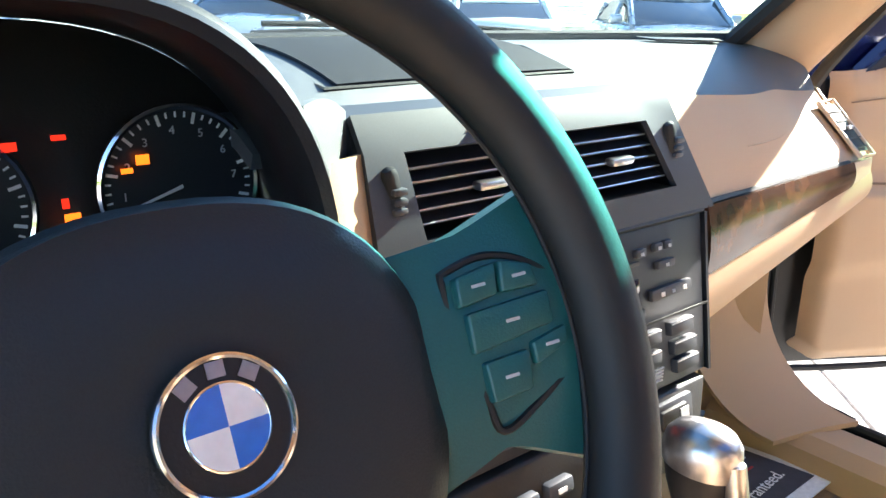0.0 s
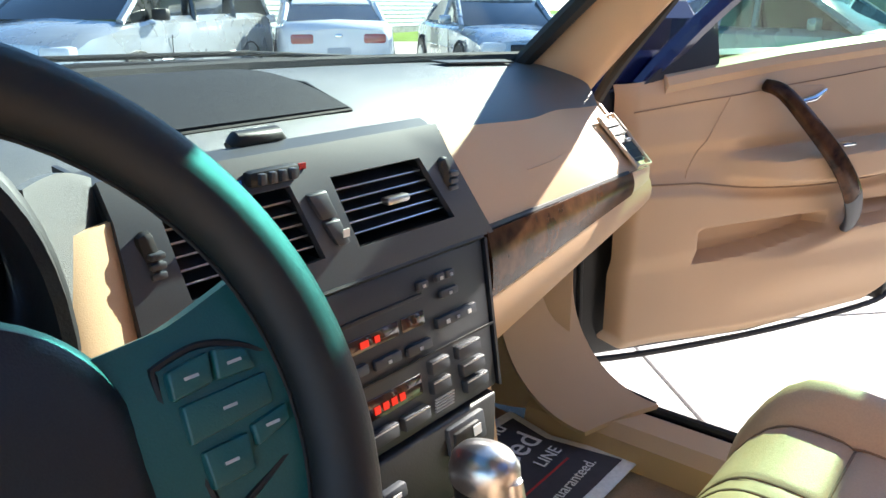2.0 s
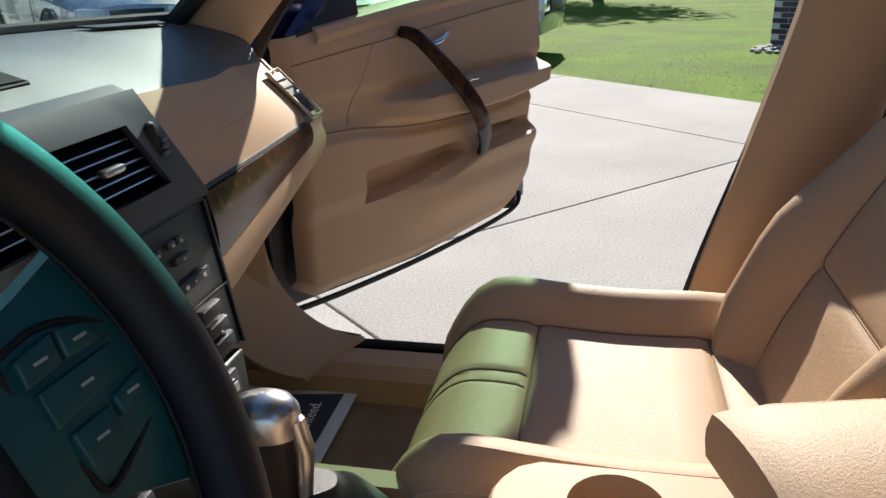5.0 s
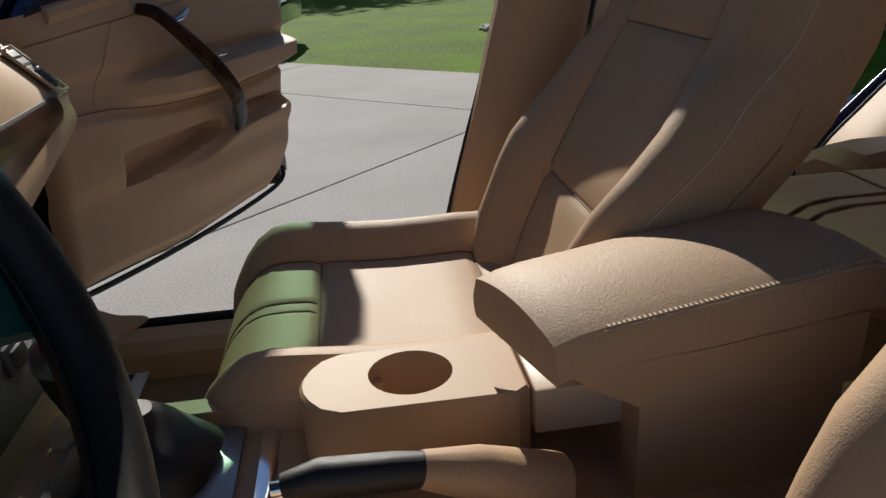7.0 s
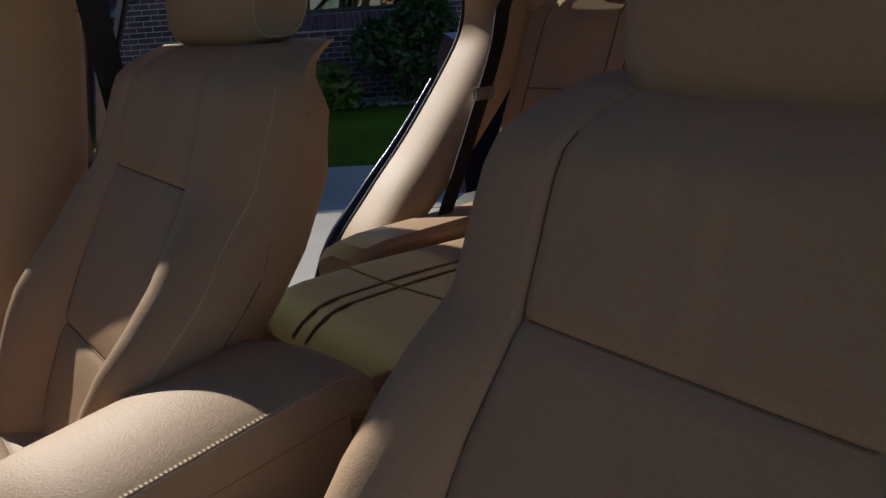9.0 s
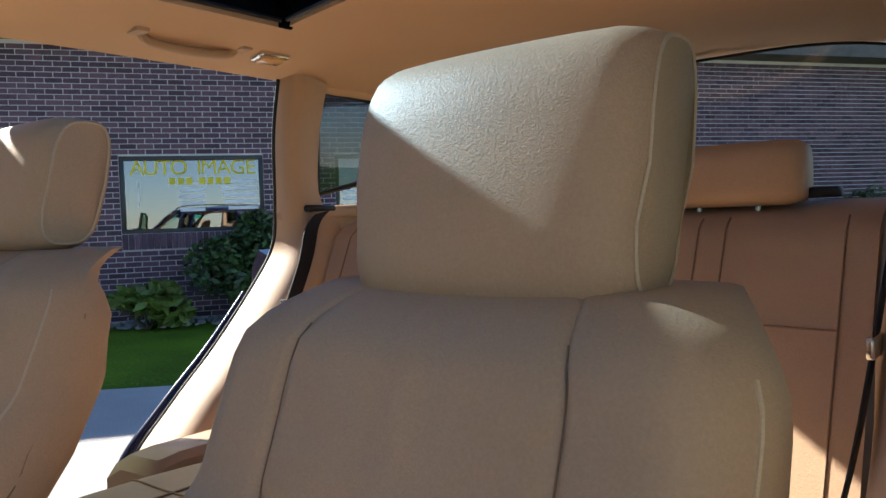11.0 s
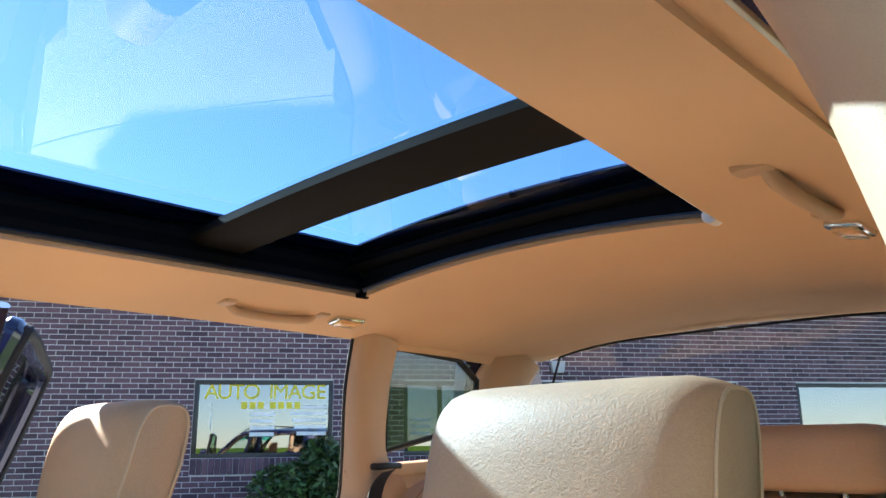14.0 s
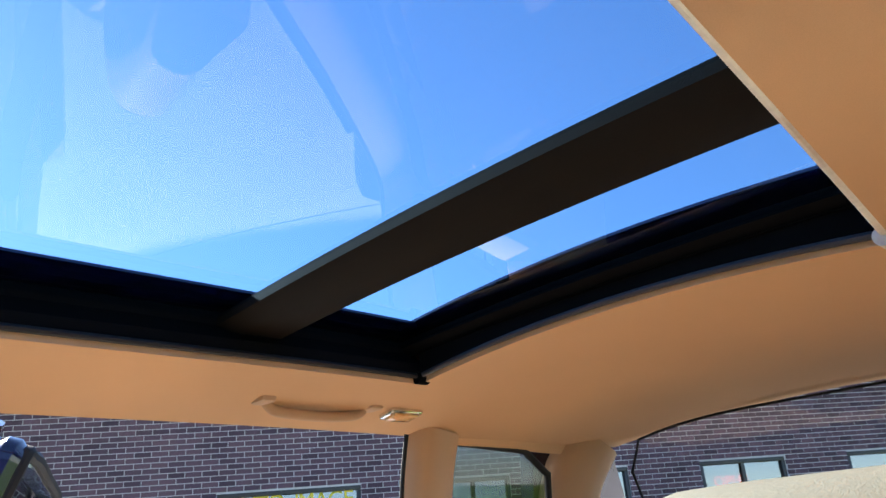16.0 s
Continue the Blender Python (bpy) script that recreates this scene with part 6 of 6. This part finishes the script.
# mortar bed of the wall, in pieces round the openings
edges_s = sorted({S0, S1, *[o[0] for o in OPENINGS], *[o[1] for o in OPENINGS]})
edges_z = sorted({-0.05, ZTOP, *[o[2] for o in OPENINGS], *[o[3] for o in OPENINGS]})
bm = bmesh.new()
for a, b in zip(edges_s, edges_s[1:]):
    for c, d in zip(edges_z, edges_z[1:]):
        if not any(o[0] <= a and b <= o[1] and o[2] <= c and d <= o[3] for o in OPENINGS):
            prism([wl(a, c), wl(b, c), wl(b, d), wl(a, d)], WN * -0.22, 0, bm)
wallp = part("wall", bm, MORTAR, house, "", False)
part("end_wall", prism([wl(S0 + 0.01, -0.05, -0.2), wl(S0 + 0.01, ZTOP, -0.2), wl(S0 + 0.01, ZTOP, -8), wl(S0 + 0.01, -0.05, -8)], WD * 0.2), BRICK, house)
part("roof", prism([wl(S0 - 0.4, ZTOP, 0.5), wl(S1 + 0.4, ZTOP, 0.5), wl(S1 + 0.4, ZTOP, -9), wl(S0 - 0.4, ZTOP, -9)], (0, 0, 0.25)), SHINGLE, house)
part("back_wall", prism([wl(S0, -0.05, -8), wl(S1, -0.05, -8), wl(S1, ZTOP, -8), wl(S0, ZTOP, -8)], WN * -0.2), MORTAR, house)
# Near-black sheet and floor: the unlit interior's shade is put into their colour.
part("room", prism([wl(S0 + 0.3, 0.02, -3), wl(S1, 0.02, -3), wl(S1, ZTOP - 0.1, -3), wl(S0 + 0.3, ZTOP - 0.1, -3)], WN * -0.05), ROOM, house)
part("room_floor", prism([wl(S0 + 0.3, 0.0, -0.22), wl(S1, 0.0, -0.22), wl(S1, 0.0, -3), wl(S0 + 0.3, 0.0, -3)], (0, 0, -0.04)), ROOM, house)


def window(i):
    a, b, c, d = OPENINGS[i]
    w = part("window" if i != 2 else "door", prism([wl(a, c, -0.06), wl(b, c, -0.06), wl(b, d, -0.06), wl(a, d, -0.06)], WN * 0.006), GLASS_S, house)
    f = 0.055
    for p, q, r, s in ((a, b, c, c + f), (a, b, d - f, d), (a, a + f, c + f, d - f), (b - f, b, c + f, d - f)):
        part("frame", prism([wl(p, r, -0.08), wl(q, r, -0.08), wl(q, s, -0.08), wl(p, s, -0.08)], WN * 0.07, 0.004), FRAME, w)
    if i in (1, 3):
        m = (a + b) / 2
        part("mullion", prism([wl(m - 0.025, c, -0.08), wl(m + 0.025, c, -0.08), wl(m + 0.025, d, -0.08), wl(m - 0.025, d, -0.08)], WN * 0.065), FRAME, w)
    if i != 2:
        for k in range(int((b - a) / 0.075)):
            x = a + 0.075 * k
            part("sill_brick", prism([wl(x + 0.005, c - 0.20, -0.02), wl(x + 0.070, c - 0.20, -0.02), wl(x + 0.070, c - 0.005, -0.02), wl(x + 0.005, c - 0.005, -0.02)], WN * 0.045), BRICK, w, "", False)
    return w


panes = [window(i) for i in range(5)]
wtext = lambda s, z, n=-0.045: axes(wl(s, z, n), WD, (0, 0, 1))
for k, ch in enumerate("AUTO IMAGE"):
    if ch != " ":
        lettering("window_letter", ch, 0.275, wtext(0.94 + (-0.70, -0.535, -0.37, -0.195, 0, 0.055, 0.175, 0.36, 0.54, 0.70)[k], 1.925), YELLOW_P, panes[0], 0.002)
for k in range(7):
    x = 0.62 + 0.105 * k + (0.05 if k > 2 else 0)
    part("number_bar", prism([wl(x, 1.715, -0.048), wl(x + 0.075, 1.715, -0.048), wl(x + 0.075, 1.80, -0.048), wl(x, 1.80, -0.048)], WN * 0.003), YELLOW_P, panes[0])
for k in range(5):
    z = 1.735 - 0.085 * k
    part("text_bar", prism([wl(0.74, z - 0.03, -0.05), wl(1.05, z - 0.03, -0.05), wl(1.05, z + 0.02, -0.05), wl(0.74, z + 0.02, -0.05)], WN * 0.003), WHITE_P, panes[0])
    part("text_bar", prism([wl(1.22 + 0.03 * k, z - 0.02, -0.05), wl(1.72, z - 0.02, -0.05), wl(1.72, z + 0.025, -0.05), wl(1.22 + 0.03 * k, z + 0.025, -0.05)], WN * 0.003), WHITE_P, panes[0])
part("text_bar", prism([wl(0.24, 1.45, -0.05), wl(0.255, 1.45, -0.05), wl(0.255, 1.78, -0.05), wl(0.24, 1.78, -0.05)], WN * 0.003), WHITE_P, panes[0])
for k in range(3):
    part("text_bar", prism([wl(2.85, 1.55 - 0.09 * k, -0.05), wl(3.12, 1.55 - 0.09 * k, -0.05), wl(3.12, 1.59 - 0.09 * k, -0.05), wl(2.85, 1.59 - 0.09 * k, -0.05)], WN * 0.003), WHITE_P, panes[1])
lettering("open_sign", "OPEN", 0.20, wtext(6.93, 1.80, -0.10), SIGN_GLOW, panes[3], 0.006)
part("sign_ring", tube([wl(7.25 + 0.26 * math.cos(k * math.tau / 32), 1.82 + 0.17 * math.sin(k * math.tau / 32), -0.10) for k in range(32)], 0.010, 6, True), GREY_P, panes[3])
part("door_paper", prism([wl(4.62, 1.45, -0.05), wl(4.95, 1.45, -0.05), wl(4.95, 1.80, -0.05), wl(4.62, 1.80, -0.05)], WN * 0.003), WHITE_P, panes[2])
part("wall_lamp", prism([wl(4.86, 2.20, 0.0), wl(5.02, 2.20, 0.0), wl(5.05, 2.36, 0.0), wl(4.83, 2.36, 0.0)], WN * 0.10, 0.01), GREY_P, house)
part("wall_sign", prism([wl(5.9, 1.50, 0.0), wl(6.15, 1.50, 0.0), wl(6.15, 1.66, 0.0), wl(5.9, 1.66, 0.0)], WN * 0.02), WHITE_P, house)

# stone bed along the wall
rnd = random.Random(7)
bm = bmesh.new()
for k in range(700):
    s, n, r = rnd.uniform(S0, 8.0), rnd.uniform(0.05, 0.75), rnd.uniform(0.025, 0.06)
    own = bmesh.new()
    bmesh.ops.create_icosphere(own, subdivisions=1, radius=r)
    for v in own.verts:
        v.co = wl(s, -0.01 + v.co.z * 0.6, n) + Vector((v.co.x * rnd.uniform(0.8, 1.3), v.co.y, 0))
    join(bm, own)
tagged(part("stone_bed", bm, STONE), "grey stones along the brick wall", "stones", "", "stuff")


def foliage(centre, size, count, leaf, seed, shell_only=0.55, lumps=7):
    r = random.Random(seed)
    lump = [(Vector((r.uniform(-0.6, 0.6) * size[0], r.uniform(-0.6, 0.6) * size[1], r.uniform(-0.45, 0.7) * size[2])), r.uniform(0.45, 0.65)) for _ in range(lumps)]
    vs, fs = [], []
    for k in range(count):
        c, f = lump[r.randrange(lumps)]
        d = Vector((r.gauss(0, 1), r.gauss(0, 1), r.gauss(0, 1))).normalized()
        q = r.uniform(shell_only, 1.0) ** 0.6 * f
        p = Vector(centre) + c + Vector((d.x * size[0] * q, d.y * size[1] * q, d.z * size[2] * q))
        a = Vector((r.gauss(0, 1), r.gauss(0, 1), r.gauss(0, 0.6))).normalized()
        b = a.cross(Vector((r.gauss(0, 1), r.gauss(0, 1), r.gauss(0, 1)))).normalized()
        h = leaf * r.uniform(0.6, 1.3)
        i = len(vs)
        vs += [p - a * h, p + b * h * 0.45, p + a * h, p - b * h * 0.45]
        fs.append((i, i + 1, i + 2, i + 3))
    me = bpy.data.meshes.new("leaves")
    me.from_pydata([tuple(v) for v in vs], [], fs)
    return me


def leaves(name, me, mat, parent):
    me.materials.append(mat)
    ob = new(name, me)
    ob.parent = parent
    ob.matrix_parent_inverse = parent.matrix_basis.inverted()
    return ob


def bush(s, n, size, count, leaf, mat, label, seed):
    c = wl(s, size[2] * 0.95, n)
    b = thing("bush", wl(s, -0.02, n), label, "bush")
    bm = bmesh.new()
    r = random.Random(seed)
    for k in range(9):
        a = r.uniform(0, math.tau)
        tube([wl(s, -0.02, n), wl(s, 0.25 * size[2], n) + Vector((math.cos(a), math.sin(a), 0)) * 0.1, wl(s, size[2] * r.uniform(0.9, 1.5), n) + Vector((math.cos(a) * size[0], math.sin(a) * size[1], 0)) * 0.6], [0.02, 0.013, 0.005], 5, False, bm)
    part("stems", bm, TRUNK, b)
    leaves("crown", foliage(c, size, count, leaf, seed, 0.4), mat, b)


bush(1.42, 0.75, (0.62, 0.62, 0.62), 5200, 0.050, LEAF, "large dark green rounded shrub against the wall", 3)
bush(0.35, 0.80, (0.46, 0.40, 0.24), 900, 0.12, LEAF_L, "low light green leafy plant in the stone bed", 4)
bush(11.3, 0.75, (0.6, 0.6, 0.7), 2500, 0.05, LEAF, "dark green shrub beside the far window", 5)

# grass blades near the concrete
vs, fs = [], []
for k in range(5000):
    s, t = rnd.uniform(-10, 12), 5.1 + abs(rnd.gauss(0, 1.6)) + 0.02
    p = yard(s, t, -0.03)
    if (p - W0).dot(WN) < 0.8:
        continue
    h, a = rnd.uniform(0.006, 0.016), rnd.uniform(0, math.tau)
    d = Vector((math.cos(a), math.sin(a), 0)) * 0.004
    i = len(vs)
    vs += [tuple(p - d), tuple(p + d), tuple(p + Vector((rnd.gauss(0, 0.02), rnd.gauss(0, 0.02), h)))]
    fs.append((i, i + 1, i + 2))
me = bpy.data.meshes.new("grass_blades")
me.from_pydata(vs, [], fs)
me.materials.append(BLADE)
tagged(new("grass_blades", me), "short grass blades along the concrete edge", "grass", "", "stuff")


# parked cars
def parked(label, at, yaw, paint, van=False):
    m = Matrix.Translation(at) @ Matrix.Rotation(radians(yaw), 4, "Z")
    P = lambda x, y, z: m @ Vector((x, y, z))
    c = thing("parked_car", at, label, "car", "parked cars")
    L = 2.4 if van else 2.3
    h = 1.72 if van else 1.40
    if van:
        low = ((2.40, 0.45, 0.62, 0.70), (2.36, 0.30, 0.78, 0.80), (2.1, 0.25, 0.92, 0.88), (1.5, 0.25, 1.02, 0.93), (0.9, 0.25, 1.06, 0.95), (0, 0.25, 1.06, 0.96), (-1.5, 0.25, 1.08, 0.96), (-2.2, 0.28, 1.08, 0.93), (-2.38, 0.35, 1.05, 0.88))
        cab = ((1.55, 1.00, 1.03, 0.84), (0.95, 1.02, 1.45, 0.82), (0.45, 1.04, 1.66, 0.78), (0.0, 1.04, 1.70, 0.77), (-1.2, 1.05, 1.70, 0.77), (-2.0, 1.05, 1.66, 0.76), (-2.3, 1.05, 1.12, 0.84))
    else:
        low = ((2.28, 0.42, 0.58, 0.62), (2.24, 0.28, 0.70, 0.74), (1.9, 0.22, 0.80, 0.83), (1.2, 0.22, 0.88, 0.86), (0.6, 0.22, 0.92, 0.87), (-0.6, 0.22, 0.93, 0.87), (-1.4, 0.22, 0.96, 0.86), (-2.0, 0.24, 0.97, 0.82), (-2.2, 0.30, 0.93, 0.76), (-2.28, 0.45, 0.85, 0.70))
        cab = ((1.05, 0.88, 0.90, 0.74), (0.45, 0.90, 1.26, 0.66), (0.1, 0.90, 1.37, 0.60), (-0.4, 0.90, 1.40, 0.58), (-0.9, 0.92, 1.34, 0.60), (-1.2, 0.93, 1.20, 0.66), (-1.65, 0.95, 0.98, 0.72))
    part("body", loft([[P(x, y, z) for y, z in ((-w * 0.9, zb), (-w, zb + 0.12), (-w, (zb + zt) / 2), (-w * 0.97, zt - 0.08), (-w * 0.85, zt), (0, zt + 0.03), (w * 0.85, zt), (w * 0.97, zt - 0.08), (w, (zb + zt) / 2), (w, zb + 0.12), (w * 0.9, zb))] for x, zb, zt, w in low]), paint, c)
    glass = part("glasshouse", loft([[P(x, y, z) for y, z in ((-w0 * 1.04, z0), (-lerp(w0 * 1.04, w0, 0.9), lerp(z0, z1, 0.9)), (-w0 * 0.85, z1), (w0 * 0.85, z1), (lerp(w0 * 1.04, w0, 0.9), lerp(z0, z1, 0.9)), (w0 * 1.04, z0))] for x, z0, z1, w0 in cab]), CARGLASS, c)
    part("roof", loft([[P(x, -w0 * 0.96, z1 - 0.05), P(x, -w0 * 0.86, z1 + 0.015), P(x, 0, z1 + 0.03), P(x, w0 * 0.86, z1 + 0.015), P(x, w0 * 0.96, z1 - 0.05), P(x, 0, z1 - 0.03)] for x, z0, z1, w0 in cab[1:-1]]), paint, c)
    for s in (-1, 1):
        pil = [cab[0], cab[1]], [cab[-2], cab[-1]]
        for a, b in pil:
            part("pillar", tube([P(a[0], s * a[3] * 1.0, a[2] if a is cab[-2] else a[1]), P(b[0], s * b[3] * 1.0, b[2] if b is not cab[-1] else b[1])], 0.045, 8), paint, c)
        for x in ((0.0, -1.1) if van else (-0.15,)):
            w0 = 0.82 if van else 0.70
            part("pillar", tube([P(x, s * (w0 + 0.05), 1.0 if van else 0.90), P(x - 0.05, s * (w0 - 0.04 - (0 if van else 0.06)), h - 0.10)], 0.04, 6), paint if not van else CARGLASS, c)
        for x in (1.42, -1.40):
            t = part("wheel", tube([P(x, s * 0.70, 0.32), P(x, s * (0.94 if van else 0.885), 0.32)], 0.32, 28), RUBBER, c)
            part("rim", tube([P(x, s * (0.93 if van else 0.875), 0.32), P(x, s * (0.955 if van else 0.90), 0.32)], [0.21, 0.19], 24), SILVER, t)
            part("arch", tube([P(x + 0.37 * math.cos(k * math.pi / 10), s * (0.945 if van else 0.865), 0.32 + 0.37 * math.sin(k * math.pi / 10)) for k in range(11)], 0.02, 6), RUBBER, c)
        part("headlight", box(P(low[1][0] - 0.06, s * low[1][3] * 0.78, 0.70 if van else 0.62), (0.20, 0.36, 0.17), 0.05, m.to_3x3()), HEADL, c)
        part("taillight", box(P(low[-1][0] + 0.05, s * low[-1][3] * 0.72, 0.95 if van else 0.74), (0.12, 0.34 if not van else 0.16, 0.16 if not van else 0.40), 0.04, m.to_3x3()), REDL, c)
        part("mirror", box(P(0.95 if van else 0.62, s * (0.98 if van else 0.90), 1.08 if van else 0.98), (0.12, 0.20, 0.14), 0.04, m.to_3x3()), BLACK if van else paint, c)
        part("door_gap", tube([P(x, s * (0.962 if van else 0.873), z) for x, z in ((0.75, 0.40), (0.72, 0.85))], 0.006, 5), BLACK, c)
        part("side_strip", tube([P(1.0, s * (0.965 if van else 0.875), 0.58), P(-1.0, s * (0.965 if van else 0.875), 0.58)], 0.015, 6), paint, c)
    part("grille", box(P(low[0][0] - 0.01, 0, 0.60), (0.06, 0.7, 0.14), 0.02, m.to_3x3()), BLACK, c)
    part("badge", box(P(low[-1][0] - 0.005, 0, 0.78), (0.03, 0.10, 0.05), 0.02, m.to_3x3()), CHROME, c)
    part("plate", box(P(low[-1][0] - 0.01, 0, 0.55), (0.03, 0.32, 0.14), 0.01, m.to_3x3()), GREY_P, c)
    return c


parked("silver minivan parked in front of white siding", (5.0, 9.9, 0), -152, SILVERP, True)
parked("white saloon parked with its red tail lamps towards the lot", (8.6, 10.2, 0), 52, WHITEP)
parked("pale silver saloon parked nose to the lot", (10.2, 8.0, 0), -128, SILVERP)
parked("silver saloon standing at the lawn's edge", (10.0, 3.2, 0), -98, BLUEP)
parked("silver minivan at the end of the parked row", (1.6, 11.4, 0), -140, SILVERP, True)


# white houses with lapped boards, far behind
def siding_house(a, b, high, deep, label):
    a, b = Vector(a), Vector(b)
    d = (b - a).normalized()
    n = Vector((-d.y, d.x, 0))
    h = thing("white_house", a.lerp(b, 0.5), label, "house", "white houses")
    w = part("wall", prism([a, b, b + Vector((0, 0, high)), a + Vector((0, 0, high))], n * deep), SIDING, h, "", False)
    z = 0.3
    while z < high - 0.1:
        part("board", prism([a + Vector((0, 0, z)) - n * 0.03, b + Vector((0, 0, z)) - n * 0.03, b + Vector((0, 0, z + 0.2)) - n * 0.004, a + Vector((0, 0, z + 0.2)) - n * 0.004], n * 0.004), SIDING, w, "", False)
        z += 0.2
    part("base", prism([a - n * 0.02, b - n * 0.02, b - n * 0.02 + Vector((0, 0, 0.3)), a - n * 0.02 + Vector((0, 0, 0.3))], n * 0.1), STONE, h)
    mid = n * deep / 2 + Vector((0, 0, high + 2.0))
    part("roof", prism([a - n * 0.5 - d * 0.4 + Vector((0, 0, high)), a - d * 0.4 + mid, a + n * (deep + 0.5) - d * 0.4 + Vector((0, 0, high))], d * ((b - a).length + 0.8)), SHINGLE, h)
    return h, a, b, d, n


def house_window(h, p, d, n, w, z0, z1):
    g = part("window", prism([p + Vector((0, 0, z0)) - n * 0.035, p + d * w + Vector((0, 0, z0)) - n * 0.035, p + d * w + Vector((0, 0, z1)) - n * 0.035, p + Vector((0, 0, z1)) - n * 0.035], n * 0.03), CARGLASS, h)
    part("frame", tube([p + Vector((0, 0, z0)) - n * 0.04, p + d * w + Vector((0, 0, z0)) - n * 0.04, p + d * w + Vector((0, 0, z1)) - n * 0.04, p + Vector((0, 0, z1)) - n * 0.04], 0.05, 4, True), WHITEP, g)


hh = siding_house((27, 13, -0.03), (31, -7, -0.03), 3.0, 9, "white-sided house beyond the lawn")
hh = siding_house((-10, 18.5, -0.03), (50, 32, -0.03), 5.2, 10, "long white-sided building behind the parked cars")


def tree(at, high, spread, leafmat, count, label, seed):
    r = random.Random(seed)
    t = thing("tree", at, label, "tree", "trees")
    bm = bmesh.new()
    at = Vector(at)
    tube([at, at + Vector((0.05, 0.03, high * 0.25)), at + Vector((0.0, 0.1, high * 0.5)), at + Vector((0.1, 0, high * 0.8))], [0.20, 0.16, 0.11, 0.04], 9, False, bm)
    for k in range(9):
        a = r.uniform(0, math.tau)
        z = high * r.uniform(0.28, 0.62)
        d = Vector((math.cos(a), math.sin(a), 0))
        tube([at + Vector((0, 0, z)), at + d * spread * 0.45 + Vector((0, 0, z + high * 0.12)), at + d * spread * 0.9 + Vector((0, 0, z + high * r.uniform(0.1, 0.28)))], [0.07, 0.045, 0.015], 6, False, bm)
    part("trunk", bm, TRUNK, t)
    leaves("crown", foliage(at + Vector((0, 0, high * 0.66)), (spread, spread, high * 0.34), count, 0.16, seed, 0.2, 14), leafmat, t)


tree((24.0, 0.6, -0.03), 5.2, 2.4, LEAF_Y, 2600, "yellow-leaved tree on the lawn before the white house", 11)
tree((18.5, 9.0, -0.03), 6.5, 2.2, LEAF_L, 3000, "green tree at the lawn's edge", 12)
tree((13.0, 15.5, -0.03), 8.0, 3.2, LEAF, 4000, "dark green tree behind the parked cars", 13)
tree((-7.0, 15.0, -0.03), 9.0, 4.0, LEAF, 4500, "tall dark green tree at the lot's end", 14)

# ---- pieces: bricks and slabs ----
rows = int(ZTOP / 0.0677)
verts, faces, near = [], [], []
brick_me = mesh_of("brick", prism([wl(0.006, 0.0055, 0.0) - W0, wl(0.197, 0.0055, 0.0) - W0, wl(0.197, 0.0622, 0.0) - W0, wl(0.006, 0.0622, 0.0) - W0], WN * 0.010), BRICK, False)
for r_ in range(rows):
    z = r_ * 0.0677
    x = S0 + (0.1015 if r_ % 2 else 0.0)
    while x < S1 - 0.2:
        spans = [(x + 0.006, x + 0.197)]
        for o in OPENINGS:
            if o[2] - (0.2 if o[2] > 1 else 0) < z + 0.034 < o[3]:
                spans = [p for a, b in spans for p in ((a, min(b, o[0] - 0.004)), (max(a, o[1] + 0.004), b)) if p[1] - p[0] > 0.02]
        for a_, b_ in spans:
            if -1.6 < x < 2.6 and 1.75 < z < 2.75 and len(near) < 295 and b_ - a_ > 0.19:
                near.append((x, z))
                continue
            a, b, c, d = (wl(p, z + q, 0.010) for p, q in ((a_, 0.0055), (b_, 0.0055), (b_, 0.0622), (a_, 0.0622)))
            i = len(verts)
            verts += [tuple(v) for v in (a, b, c, d)] + [tuple(v - WN * 0.011) for v in (a, b, c, d)]
            faces += [(i, i + 1, i + 2, i + 3), (i, i + 4, i + 5, i + 1), (i + 3, i + 2, i + 6, i + 7), (i, i + 3, i + 7, i + 4), (i + 1, i + 5, i + 6, i + 2)]
        x += 0.203
me = bpy.data.meshes.new("brickwork")
me.from_pydata(verts, [], faces)
me.materials.append(BRICK)
ob = new("brickwork", me)
ob.parent, ob.matrix_parent_inverse, ob["kind"] = wallp, Matrix.Identity(4), "stuff"
for x, z in near:
    ob = new("brick", brick_me)
    ob.location = W0 + WD * x + Vector((0, 0, z))
    ob.parent = wallp
slabs = {}
for i, (a, b) in enumerate(zip(SS, SS[1:])):
    for c, d in zip(TS, TS[1:]):
        key_ = round(d - c, 2)
        if key_ not in slabs:
            w, l = (b - a) / 2 - 0.006, (d - c) / 2 - 0.006
            slabs[key_] = mesh_of("slab", prism([yard(-w, -l), yard(w, -l), yard(w, l), yard(-w, l)], (0, 0, -0.08), 0.004), CONCRETE, False)
        ob = new("slab", slabs[key_])
        ob.location = yard((a + b) / 2, (c + d) / 2)
        ob.parent = pavement
part("joint_filler", prism([yard(SS[0], TS[0], -0.012), yard(SS[-1], TS[0], -0.012), yard(SS[-1], TS[-1], -0.012), yard(SS[0], TS[-1], -0.012)], (0, 0, -0.012)), BLACK, pavement)
